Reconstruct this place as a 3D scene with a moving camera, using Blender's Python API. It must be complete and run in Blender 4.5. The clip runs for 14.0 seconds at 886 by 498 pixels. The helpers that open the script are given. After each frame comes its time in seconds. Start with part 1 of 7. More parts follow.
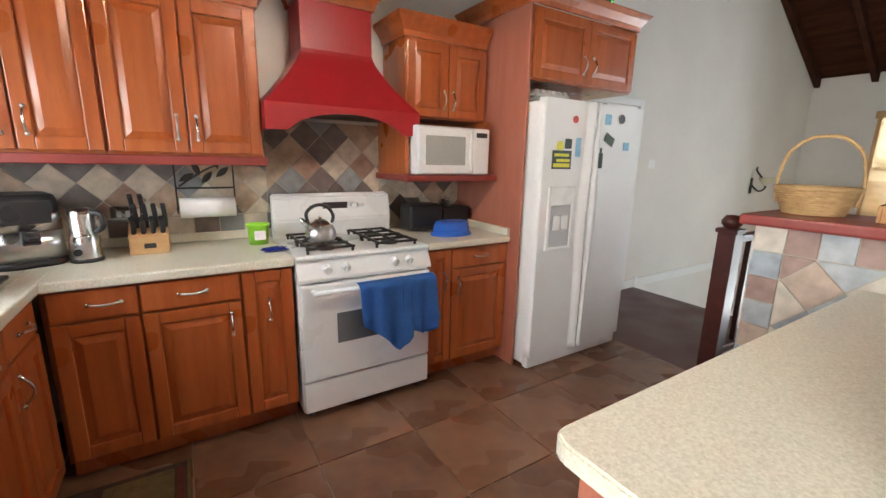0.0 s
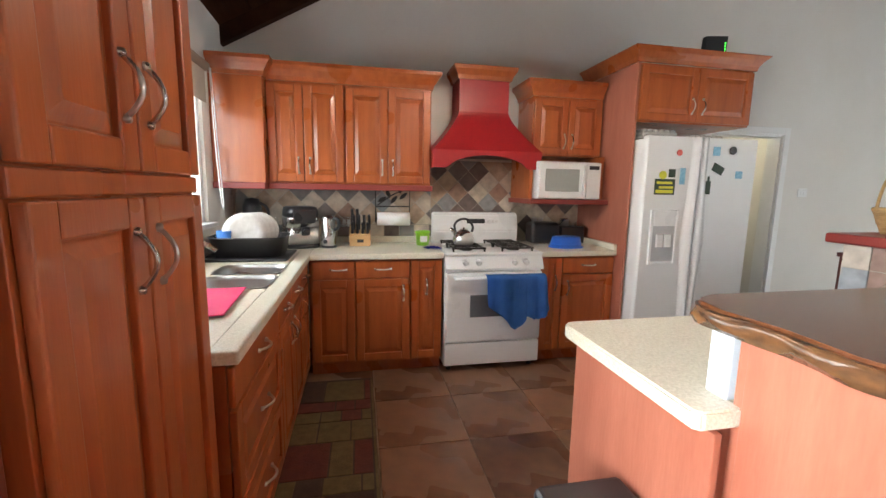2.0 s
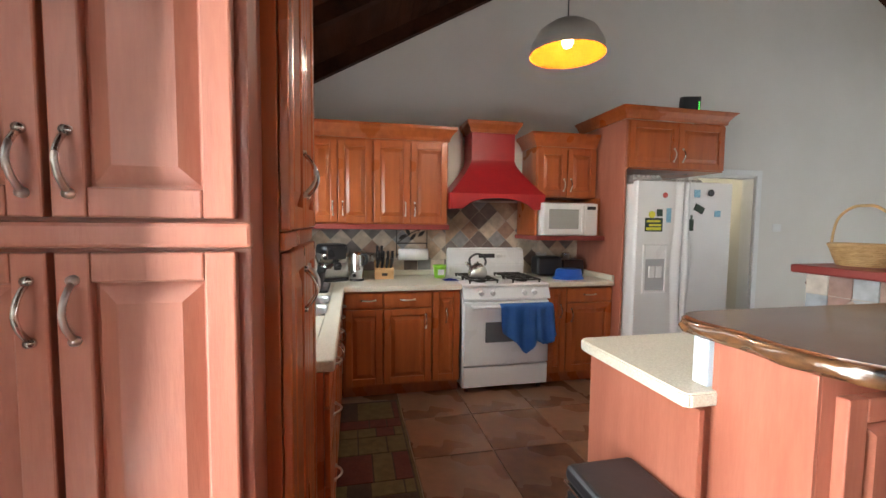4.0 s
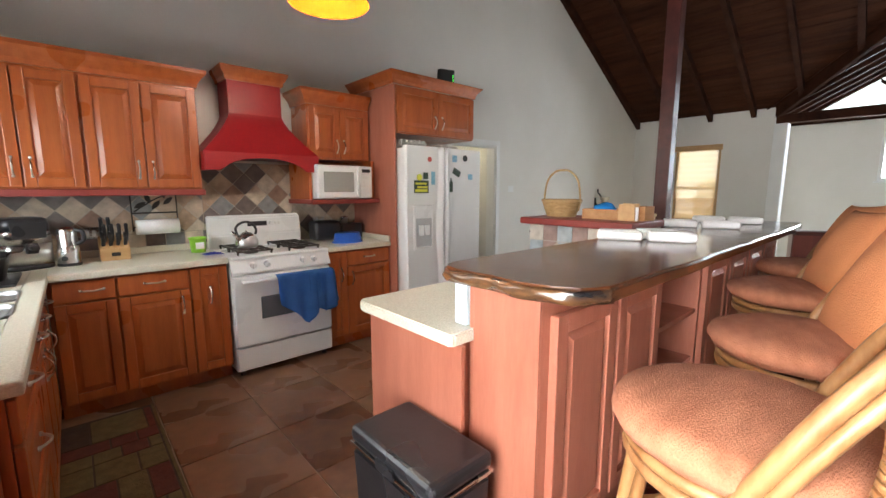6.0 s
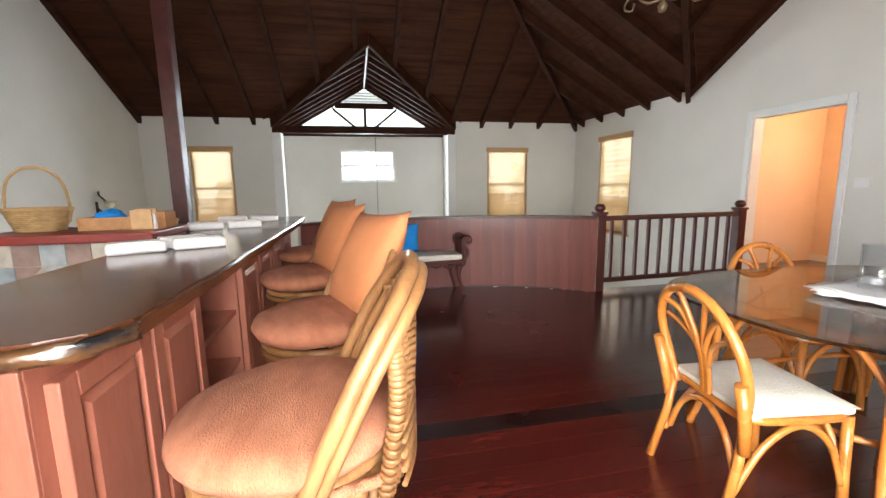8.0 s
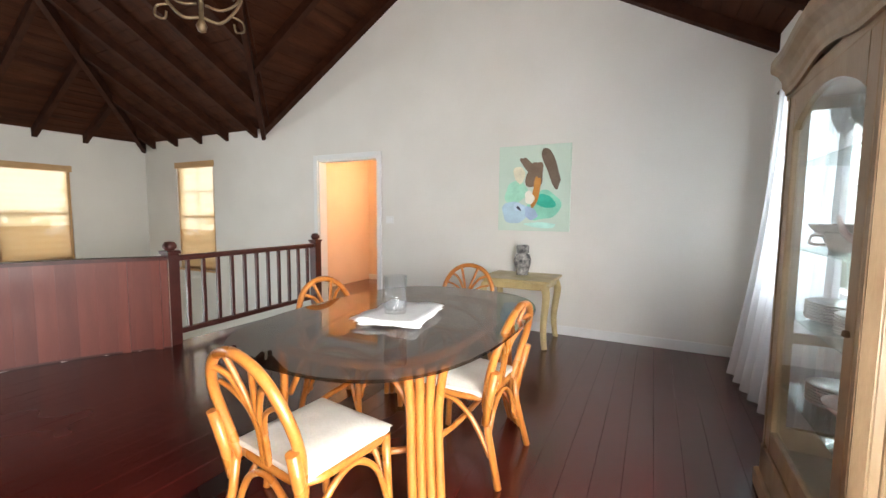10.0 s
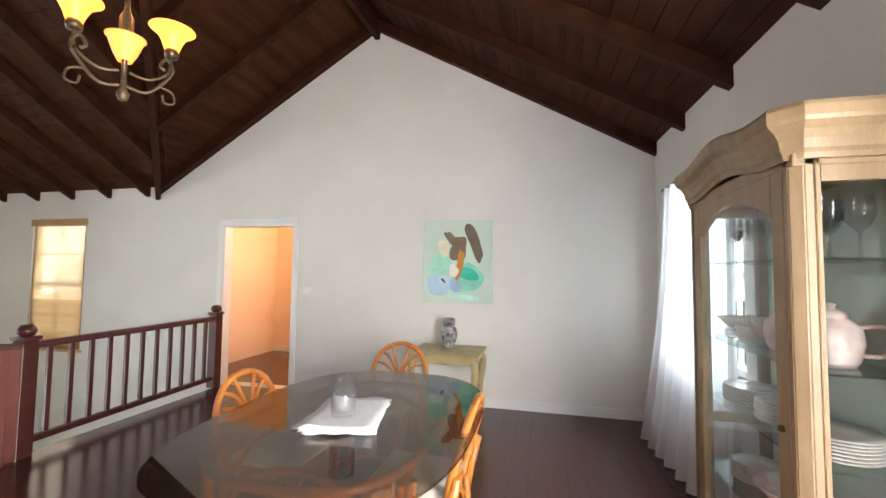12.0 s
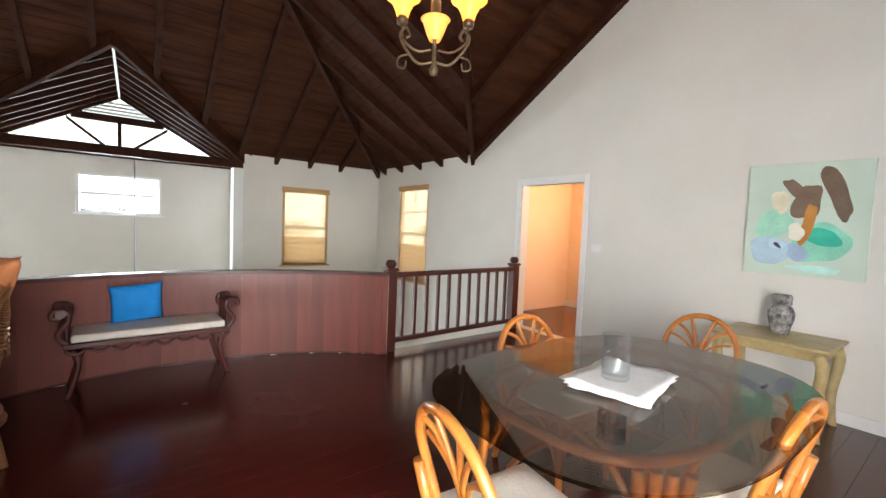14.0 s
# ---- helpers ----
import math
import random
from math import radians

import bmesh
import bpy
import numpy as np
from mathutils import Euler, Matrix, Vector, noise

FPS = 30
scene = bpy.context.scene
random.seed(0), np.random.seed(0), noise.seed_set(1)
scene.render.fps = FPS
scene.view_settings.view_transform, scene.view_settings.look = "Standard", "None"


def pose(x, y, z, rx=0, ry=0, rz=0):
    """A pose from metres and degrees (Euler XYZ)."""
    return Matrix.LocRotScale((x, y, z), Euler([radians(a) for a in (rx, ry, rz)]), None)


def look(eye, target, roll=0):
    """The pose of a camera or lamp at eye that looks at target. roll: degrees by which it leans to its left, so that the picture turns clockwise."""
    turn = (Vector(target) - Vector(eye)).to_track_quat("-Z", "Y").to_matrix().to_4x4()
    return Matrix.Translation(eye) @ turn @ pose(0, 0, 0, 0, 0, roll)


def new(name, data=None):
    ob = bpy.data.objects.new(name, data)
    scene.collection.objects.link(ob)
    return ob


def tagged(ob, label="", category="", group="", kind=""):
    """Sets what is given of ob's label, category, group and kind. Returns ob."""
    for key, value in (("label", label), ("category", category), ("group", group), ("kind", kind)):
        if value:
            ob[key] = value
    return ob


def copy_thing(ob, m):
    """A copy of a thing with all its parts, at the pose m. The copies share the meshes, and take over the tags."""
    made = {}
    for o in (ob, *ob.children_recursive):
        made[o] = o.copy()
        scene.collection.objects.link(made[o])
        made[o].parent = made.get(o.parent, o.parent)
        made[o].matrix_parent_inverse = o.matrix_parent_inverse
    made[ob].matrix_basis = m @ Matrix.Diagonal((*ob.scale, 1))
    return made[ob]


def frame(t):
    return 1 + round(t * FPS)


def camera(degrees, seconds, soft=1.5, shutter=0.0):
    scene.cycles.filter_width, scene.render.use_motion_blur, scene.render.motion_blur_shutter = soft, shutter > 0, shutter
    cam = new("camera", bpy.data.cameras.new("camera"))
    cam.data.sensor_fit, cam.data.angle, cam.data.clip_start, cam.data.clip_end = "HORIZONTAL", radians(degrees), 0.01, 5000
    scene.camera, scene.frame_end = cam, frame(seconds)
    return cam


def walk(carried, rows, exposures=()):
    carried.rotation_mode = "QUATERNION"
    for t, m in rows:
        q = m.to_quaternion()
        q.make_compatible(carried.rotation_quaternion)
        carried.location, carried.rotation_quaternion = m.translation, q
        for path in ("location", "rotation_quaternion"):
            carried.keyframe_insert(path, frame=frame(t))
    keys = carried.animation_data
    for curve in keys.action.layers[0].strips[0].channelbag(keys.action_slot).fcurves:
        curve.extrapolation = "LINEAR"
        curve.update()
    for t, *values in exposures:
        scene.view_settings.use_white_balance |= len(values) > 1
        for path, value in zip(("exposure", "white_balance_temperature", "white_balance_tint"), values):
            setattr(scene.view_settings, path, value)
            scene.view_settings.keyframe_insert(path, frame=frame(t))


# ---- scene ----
cam = camera(94.0, 14.0)
EXPO = [(0, 0.55), (1, 0.4), (1.5, 0.45), (2, 0.42), (2.5, 0.42), (5, 0.1), (5.5, 0.22), (6.5, 0.32), (8, 0.36), (9, 0.48), (11, 0.52), (12.5, 0.55), (14, 0.5)]
PATH = [
    (0, (-0.44, -2.743, 1.406), (0.6, -1.088, 0.983), 1.2),
    (0.5, (-0.46, -2.888, 1.372), (0.286, -1.067, 1.016), 1.0),
    (1, (-0.498, -3.121, 1.364), (0.046, -1.223, 1.046), 0.7),
    (1.5, (-0.56, -3.405, 1.392), (-0.13, -1.483, 1.044), 1.1),
    (2, (-0.604, -3.582, 1.377), (-0.213, -1.642, 1.089), 1.0),
    (2.5, (-0.727, -3.734, 1.375), (-0.343, -1.785, 1.142), 0.9),
    (2.7, (-0.778, -3.788, 1.391), (-0.394, -1.837, 1.182), 0.9),
    (4.8, (-0.885, -3.913, 1.422), (-0.333, -1.995, 1.301), 0.2),
    (5, (-0.883, -3.907, 1.406), (-0.231, -2.023, 1.249), 0.1),
    (5.5, (-0.857, -3.857, 1.422), (0.125, -2.133, 1.171), -0.3),
    (6, (-0.813, -3.854, 1.401), (0.511, -2.383, 1.113), 0.0),
    (6.5, (-0.774, -3.843, 1.384), (0.87, -2.741, 1.094), -0.1),
    (7, (-0.755, -3.786, 1.386), (1.127, -3.165, 1.105), -0.6),
    (7.5, (-0.757, -3.728, 1.378), (1.221, -3.632, 1.099), -0.9),
    (8, (-0.715, -3.825, 1.416), (1.219, -4.225, 1.111), -0.8),
    (8.5, (-0.680, -3.975, 1.447), (1.094, -4.832, 1.123), -1.4),
    (9, (-0.69, -4.188, 1.474), (0.839, -5.433, 1.141), -1.4),
    (9.2, (-0.712, -4.242, 1.454), (0.706, -5.614, 1.132), -1.2),
    (11.3, (-0.318, -4.134, 1.591), (0.008, -6.107, 1.597), 1.0),
    (11.5, (-0.334, -4.156, 1.636), (0.012, -6.126, 1.665), 0.8),
    (12, (-0.326, -4.15, 1.626), (0.139, -6.092, 1.737), 0.7),
    (12.5, (-0.324, -4.155, 1.646), (0.356, -6.032, 1.767), 0.4),
    (13, (-0.367, -4.213, 1.627), (0.605, -5.959, 1.708), 1.1),
    (13.5, (-0.346, -4.279, 1.619), (0.947, -5.806, 1.606), 1.9),
    (14, (-0.358, -4.309, 1.578), (1.239, -5.507, 1.463), 2.4),
]
walk(cam, [(t, look(eye, target, roll)) for t, eye, target, roll in PATH], EXPO)

# ---- world and lights ----
XW, XE, YN, YS = -1.6, 8.0, 0.0, -8.7      # inner wall faces
FZ = 0.17                                   # raised wooden floor
LOW = -2.6                                  # floor of the hall below

world = bpy.data.worlds.new("world")
scene.world = world
world.use_nodes = True
wn = world.node_tree
sky = wn.nodes.new("ShaderNodeTexSky")
sky.sky_type, sky.sun_disc = "NISHITA", False
sky.sun_elevation, sky.sun_rotation = radians(50), radians(250)
wn.links.new(sky.outputs[0], wn.nodes["Background"].inputs[0])
wn.nodes["Background"].inputs[1].default_value = 0.12

sun = new("sun", bpy.data.lights.new("sun", "SUN"))
sun.data.energy, sun.data.angle, sun.data.color = 1.2, radians(12), (1, 0.95, 0.88)
sun.matrix_world = look((0, 0, 20), (8, 8, 0))


def window_light(name, at, towards, w, h, watts, color=(0.93, 0.97, 1.0)):
    """Skylight coming in through an opening."""
    ob = new(name, bpy.data.lights.new(name, "AREA"))
    ob.data.shape, ob.data.size, ob.data.size_y = "RECTANGLE", w, h
    ob.data.energy, ob.data.color = watts, color
    ob.matrix_world = look(at, towards)
    return ob


def bulb(name, at, watts, color, size=0.05):
    ob = new(name, bpy.data.lights.new(name, "POINT"))
    ob.data.energy, ob.data.color, ob.data.shadow_soft_size = watts, color, size
    ob.location = at
    return ob


window_light("skylight_sink", (XW - 0.25, -1.3, 1.66), (1, -1.3, 1.0), 1.5, 1.05, 45)
window_light("skylight_terrace", (XW - 0.3, -3.98, 1.45), (1.1, -6.4, 1.2), 1.7, 1.8, 275, (1.0, 0.98, 0.955))
window_light("skylight_curtain", (XW - 0.12, -7.4, 1.6), (1, -7.4, 1.4), 1.1, 1.3, 32, (0.90, 0.96, 1.0))
window_light("skylight_hall_a", (XE + 0.1, -1.18, 1.45), (0, -1.6, 1.2), 0.7, 1.4, 13)
window_light("skylight_hall_b", (XE + 0.1, -7.1, 1.45), (0, -6.6, 1.2), 0.85, 1.4, 15)
window_light("skylight_hall_c", (6.5, YS - 0.1, 1.45), (6.3, 0, 1.2), 0.9, 1.6, 18)
window_light("skylight_gable", (9.35, -4.1, 2.85), (3, -4.1, 1.6), 2.6, 0.5, 60, (0.84, 0.93, 1.0))
window_light("skylight_bay", (9.3, -4.1, 1.88), (3, -4.1, 1.0), 1.1, 0.6, 85, (0.84, 0.93, 1.0))
# added fill for the lower hall, set at an invented window out of view
window_light("fill_below", (9.2, -4.1, -0.9), (4, -4.1, -1.4), 2.4, 1.6, 120)

# ---- materials ----


def nodes(name):
    m = bpy.data.materials.new(name)
    m.use_nodes = True
    t = m.node_tree
    return m, t, t.nodes["Principled BSDF"]


def surface(name, a, b, scale=4.0, stretch=(1, 1, 1), rough=0.5, spread=0.12, metal=0.0, bump=0.1, fine=60.0,
            coat=0.0, per_object=0.0, rough_scale=3.0, spec=0.5):
    """Two tones mixed by a coarse and a fine noise, with bump and uneven gloss."""
    m, t, p = nodes(name)
    L = t.links.new
    co = t.nodes.new("ShaderNodeTexCoord")
    mp = t.nodes.new("ShaderNodeMapping")
    mp.inputs["Scale"].default_value = stretch
    L(co.outputs["Object"], mp.inputs["Vector"])
    n1 = t.nodes.new("ShaderNodeTexNoise")
    n1.inputs["Scale"].default_value, n1.inputs["Detail"].default_value = scale, 6
    L(mp.outputs[0], n1.inputs["Vector"])
    n2 = t.nodes.new("ShaderNodeTexNoise")
    n2.inputs["Scale"].default_value, n2.inputs["Detail"].default_value = fine, 3
    L(mp.outputs[0], n2.inputs["Vector"])
    add = t.nodes.new("ShaderNodeMath")
    add.operation = "MULTIPLY_ADD"
    add.inputs[1].default_value = 0.35
    L(n2.outputs["Fac"], add.inputs[0])
    L(n1.outputs["Fac"], add.inputs[2])
    last = add
    if per_object:
        info = t.nodes.new("ShaderNodeObjectInfo")
        more = t.nodes.new("ShaderNodeMath")
        more.operation = "MULTIPLY_ADD"
        more.inputs[1].default_value = per_object
        L(info.outputs["Random"], more.inputs[0])
        L(add.outputs[0], more.inputs[2])
        last = more
    ramp = t.nodes.new("ShaderNodeMapRange")
    ramp.inputs["From Min"].default_value = 0.42
    ramp.inputs["From Max"].default_value = 0.95 + per_object
    L(last.outputs[0], ramp.inputs["Value"])
    mix = t.nodes.new("ShaderNodeMix")
    mix.data_type = "RGBA"
    mix.inputs["A"].default_value, mix.inputs["B"].default_value = (*a, 1), (*b, 1)
    L(ramp.outputs[0], mix.inputs["Factor"])
    L(mix.outputs["Result"], p.inputs["Base Color"])
    n3 = t.nodes.new("ShaderNodeTexNoise")
    n3.inputs["Scale"].default_value = rough_scale
    L(co.outputs["Object"], n3.inputs["Vector"])
    rr = t.nodes.new("ShaderNodeMapRange")
    rr.inputs["From Min"].default_value, rr.inputs["From Max"].default_value = 0.3, 0.7
    rr.inputs["To Min"].default_value, rr.inputs["To Max"].default_value = max(0.03, rough - spread), min(1, rough + spread)
    L(n3.outputs["Fac"], rr.inputs["Value"])
    L(rr.outputs[0], p.inputs["Roughness"])
    p.inputs["Metallic"].default_value = metal
    p.inputs["Specular IOR Level"].default_value = spec
    p.inputs["Coat Weight"].default_value = coat
    p.inputs["Coat Roughness"].default_value = 0.12
    if bump:
        bp = t.nodes.new("ShaderNodeBump")
        bp.inputs["Strength"].default_value, bp.inputs["Distance"].default_value = bump, 0.01
        L(n2.outputs["Fac"], bp.inputs["Height"])
        L(bp.outputs[0], p.inputs["Normal"])
    return m


def palette(name, colours, rough=0.5, bump=0.3, scale=14.0, mottle=0.35):
    """One colour of a list for each object, mottled like stone."""
    m, t, p = nodes(name)
    L = t.links.new
    info = t.nodes.new("ShaderNodeObjectInfo")
    ramp = t.nodes.new("ShaderNodeValToRGB")
    ramp.color_ramp.interpolation = "CONSTANT"
    e = ramp.color_ramp.elements
    while len(e) < len(colours):
        e.new(0.5)
    for i, c in enumerate(colours):
        e[i].position, e[i].color = i / len(colours), (*c, 1)
    L(info.outputs["Random"], ramp.inputs[0])
    co = t.nodes.new("ShaderNodeTexCoord")
    n = t.nodes.new("ShaderNodeTexNoise")
    n.noise_dimensions = "4D"
    n.inputs["Scale"].default_value, n.inputs["Detail"].default_value = scale, 6
    L(co.outputs["Object"], n.inputs["Vector"])
    off = t.nodes.new("ShaderNodeMath")
    off.operation = "MULTIPLY"
    off.inputs[1].default_value = 37.0
    L(info.outputs["Random"], off.inputs[0])
    L(off.outputs[0], n.inputs["W"])
    rng = t.nodes.new("ShaderNodeMapRange")
    rng.inputs["From Min"].default_value, rng.inputs["From Max"].default_value = 0.3, 0.7
    rng.inputs["To Min"].default_value, rng.inputs["To Max"].default_value = 1 - mottle, 1 + mottle
    L(n.outputs["Fac"], rng.inputs["Value"])
    mul = t.nodes.new("ShaderNodeVectorMath")
    mul.operation = "SCALE"
    L(ramp.outputs[0], mul.inputs[0])
    L(rng.outputs[0], mul.inputs["Scale"])
    L(mul.outputs[0], p.inputs["Base Color"])
    p.inputs["Roughness"].default_value = rough
    bp = t.nodes.new("ShaderNodeBump")
    bp.inputs["Strength"].default_value, bp.inputs["Distance"].default_value = bump, 0.006
    L(n.outputs["Fac"], bp.inputs["Height"])
    L(bp.outputs[0], p.inputs["Normal"])
    return m


def glass(name, tint=(1, 1, 1), rough=0.015, power=4.0, gain=0.55, base=0.03):
    """A thin pane or wall of glass: tinted clear, with a Fresnel gloss."""
    m, t, p = nodes(name)
    L = t.links.new
    clear = t.nodes.new("ShaderNodeBsdfTransparent")
    clear.inputs["Color"].default_value = (*tint, 1)
    gloss = t.nodes.new("ShaderNodeBsdfGlossy")
    gloss.inputs["Roughness"].default_value = rough
    lw = t.nodes.new("ShaderNodeLayerWeight")
    pw = t.nodes.new("ShaderNodeMath")
    pw.operation, pw.inputs[1].default_value = "POWER", power
    L(lw.outputs["Facing"], pw.inputs[0])
    fr = t.nodes.new("ShaderNodeMath")
    fr.operation, fr.inputs[1].default_value, fr.inputs[2].default_value = "MULTIPLY_ADD", gain, base
    L(pw.outputs[0], fr.inputs[0])
    mix = t.nodes.new("ShaderNodeMixShader")
    L(fr.outputs[0], mix.inputs[0])
    L(clear.outputs[0], mix.inputs[1])
    L(gloss.outputs[0], mix.inputs[2])
    L(mix.outputs[0], t.nodes["Material Output"].inputs["Surface"])
    t.nodes.remove(p)
    return m


def sheer(name, colour, through_light=0.5, alpha=1.0):
    """Thin cloth that lets light through."""
    m, t, p = nodes(name)
    L = t.links.new
    tr = t.nodes.new("ShaderNodeBsdfTranslucent")
    tr.inputs["Color"].default_value = (*colour, 1)
    mix = t.nodes.new("ShaderNodeMixShader")
    mix.inputs[0].default_value = through_light
    p.inputs["Base Color"].default_value, p.inputs["Roughness"].default_value = (*colour, 1), 0.9
    L(p.outputs[0], mix.inputs[1])
    L(tr.outputs[0], mix.inputs[2])
    out = t.nodes["Material Output"]
    L(mix.outputs[0], out.inputs["Surface"])
    if alpha < 1:
        clear = t.nodes.new("ShaderNodeBsdfTransparent")
        m2 = t.nodes.new("ShaderNodeMixShader")
        m2.inputs[0].default_value = alpha
        L(clear.outputs[0], m2.inputs[1])
        L(mix.outputs[0], m2.inputs[2])
        L(m2.outputs[0], out.inputs["Surface"])
    return m


def glow(name, colour, strength):
    m, t, p = nodes(name)
    p.inputs["Base Color"].default_value = (*colour, 1)
    p.inputs["Emission Color"].default_value = (*colour, 1)
    p.inputs["Emission Strength"].default_value = strength
    return m


WALL = surface("painted_plaster", (0.675, 0.652, 0.605), (0.755, 0.735, 0.695), 1.2, rough=0.75, spread=0.1, bump=0.05, fine=90)
CABWOOD = surface("varnished_wood", (0.30, 0.065, 0.016), (0.47, 0.125, 0.032), 3.0, (7, 7, 0.7), 0.32, 0.08, bump=0.06, fine=26, coat=0.35, per_object=0.15)
PANEL = surface("stained_panel_wood", (0.31, 0.096, 0.060), (0.44, 0.165, 0.107), 2.2, (5, 5, 0.7), 0.42, 0.1, bump=0.06, fine=24, coat=0.15, per_object=0.1)
MAROON = surface("maroon_trim_wood", (0.20, 0.030, 0.026), (0.28, 0.05, 0.04), 3, (1, 1, 1), 0.42, bump=0.04, fine=40)
HOODRED = surface("red_hood_paint", (0.26, 0.006, 0.010), (0.34, 0.010, 0.014), 2.5, (1, 1, 1), 0.42, 0.1, bump=0.05, fine=50)
MAHOGANY = surface("mahogany_boards", (0.036, 0.0050, 0.0040), (0.082, 0.0120, 0.0085), 1.6, (5, 0.6, 5), 0.24, 0.035, bump=0.03, fine=24, coat=0.2, per_object=0.12, rough_scale=1.2)
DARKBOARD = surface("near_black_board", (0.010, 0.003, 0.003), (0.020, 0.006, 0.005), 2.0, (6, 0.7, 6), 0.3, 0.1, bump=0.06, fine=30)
HALFWOOD = surface("red_brown_boards", (0.105, 0.025, 0.021), (0.22, 0.056, 0.038), 2.0, (5, 5, 0.6), 0.45, 0.1, bump=0.05, fine=26, per_object=0.4)
DARKWOOD = surface("dark_stained_wood", (0.045, 0.010, 0.008), (0.085, 0.02, 0.016), 3.0, (4, 4, 4), 0.4, 0.1, bump=0.05, fine=30)
ROOFWOOD = surface("dark_roof_boards", (0.020, 0.0062, 0.0029), (0.074, 0.0245, 0.0112), 1.6, (6, 0.5, 6), 0.75, 0.1, bump=0.1, fine=18, spec=0.1)
RAFTERWOOD = surface("dark_rafter_wood", (0.020, 0.0064, 0.0032), (0.055, 0.0185, 0.0090), 2.2, (3, 3, 3), 0.7, 0.1, bump=0.1, fine=22, spec=0.12)
BARTOP = surface("bar_slab_wood", (0.070, 0.023, 0.009), (0.17, 0.060, 0.022), 2.5, (0.7, 6, 6), 0.20, 0.04, bump=0.02, fine=20, coat=0.35)
RATTAN = surface("rattan_cane", (0.40, 0.13, 0.022), (0.58, 0.22, 0.045), 5, (2, 2, 2), 0.32, 0.1, bump=0.08, fine=40, coat=0.3)
RATTANPALE = surface("pale_rattan_cane", (0.19, 0.080, 0.026), (0.40, 0.205, 0.085), 6, (3, 3, 1), 0.38, 0.1, bump=0.1, fine=40)
COUNTER = surface("speckled_counter", (0.53, 0.50, 0.39), (0.80, 0.77, 0.66), 150, (1, 1, 1), 0.30, 0.0, bump=0.0, fine=400)
WHITE = surface("white_enamel", (0.74, 0.75, 0.75), (0.80, 0.81, 0.81), 2, rough=0.3, spread=0.06, bump=0.0)
FRIDGEWHITE = surface("white_fridge_enamel", (0.72, 0.73, 0.73), (0.78, 0.79, 0.79), 2, rough=0.42, spread=0.06, bump=0.12, fine=300)
TRIMWHITE = surface("white_trim_paint", (0.72, 0.73, 0.72), (0.80, 0.80, 0.79), 3, rough=0.5, bump=0.03)
PALEBLUE = surface("pale_blue_paint", (0.55, 0.66, 0.76), (0.62, 0.72, 0.80), 3, rough=0.5, bump=0.03)
STEEL = surface("brushed_steel", (0.55, 0.54, 0.52), (0.66, 0.65, 0.63), 6, (1, 1, 6), 0.28, 0.08, 1.0, bump=0.02)
SINKSTEEL = surface("sink_steel", (0.42, 0.42, 0.41), (0.52, 0.52, 0.51), 6, rough=0.36, metal=0.95, bump=0.02)
BLACK = surface("black_plastic", (0.012, 0.012, 0.014), (0.022, 0.022, 0.025), 8, rough=0.35, bump=0.03)
IRON = surface("dark_iron", (0.02, 0.018, 0.016), (0.035, 0.03, 0.026), 12, rough=0.55, bump=0.1)
BRONZE = surface("bronze_metal", (0.10, 0.07, 0.04), (0.2, 0.14, 0.08), 12, rough=0.45, metal=0.7, bump=0.1)
GROUT = surface("grout", (0.42, 0.38, 0.31), (0.5, 0.46, 0.39), 9, rough=0.85, bump=0.1)
FLOORGROUT = surface("floor_grout", (0.30, 0.23, 0.17), (0.36, 0.28, 0.21), 9, rough=0.8, bump=0.1)
FLOORTILE = surface("brown_floor_tile", (0.060, 0.024, 0.014), (0.30, 0.155, 0.088), 3.4, (1, 1, 1), 0.30, 0.1, bump=0.12, fine=14, per_object=0.35)
SPLASH = palette("slate_and_travertine", [(0.56, 0.48, 0.37), (0.20, 0.18, 0.17), (0.5, 0.41, 0.30), (0.33, 0.21, 0.15), (0.60, 0.53, 0.43), (0.24, 0.25, 0.25), (0.45, 0.33, 0.23), (0.55, 0.47, 0.37), (0.16, 0.12, 0.11)], 0.5, 0.3, 16, 0.25)
LEDGETILE = palette("pale_slate_tile", [(0.66, 0.61, 0.53), (0.33, 0.38, 0.42), (0.62, 0.57, 0.48), (0.32, 0.22, 0.19), (0.56, 0.52, 0.45), (0.50, 0.40, 0.32), (0.40, 0.44, 0.46)], 0.5, 0.3, 14, 0.22)
CUSHION = surface("rust_chenille", (0.36, 0.125, 0.065), (0.54, 0.225, 0.125), 5, (2, 4, 2), 0.95, 0.04, bump=0.6, fine=70)
PILLOW = surface("orange_canvas", (0.54, 0.19, 0.075), (0.64, 0.26, 0.11), 6, rough=0.9, bump=0.3, fine=150)
SEATCLOTH = surface("cream_upholstery", (0.60, 0.56, 0.49), (0.72, 0.68, 0.61), 12, rough=0.9, bump=0.3, fine=80)
BLUECLOTH = surface("blue_cloth", (0.045, 0.16, 0.50), (0.07, 0.23, 0.62), 8, rough=0.95, bump=0.4, fine=120)
BRIGHTBLUE = surface("bright_blue_fabric", (0.0, 0.20, 0.62), (0.01, 0.27, 0.72), 8, rough=0.8, bump=0.2, fine=120)
BLUEPLASTIC = surface("blue_plastic", (0.02, 0.10, 0.48), (0.03, 0.14, 0.56), 8, rough=0.35, bump=0.02)
LIME = surface("lime_plastic", (0.25, 0.60, 0.03), (0.3, 0.68, 0.05), 8, rough=0.4, bump=0.02)
PINKMAT = surface("magenta_mat", (0.60, 0.01, 0.10), (0.70, 0.02, 0.14), 8, rough=0.6, bump=0.3, fine=200)
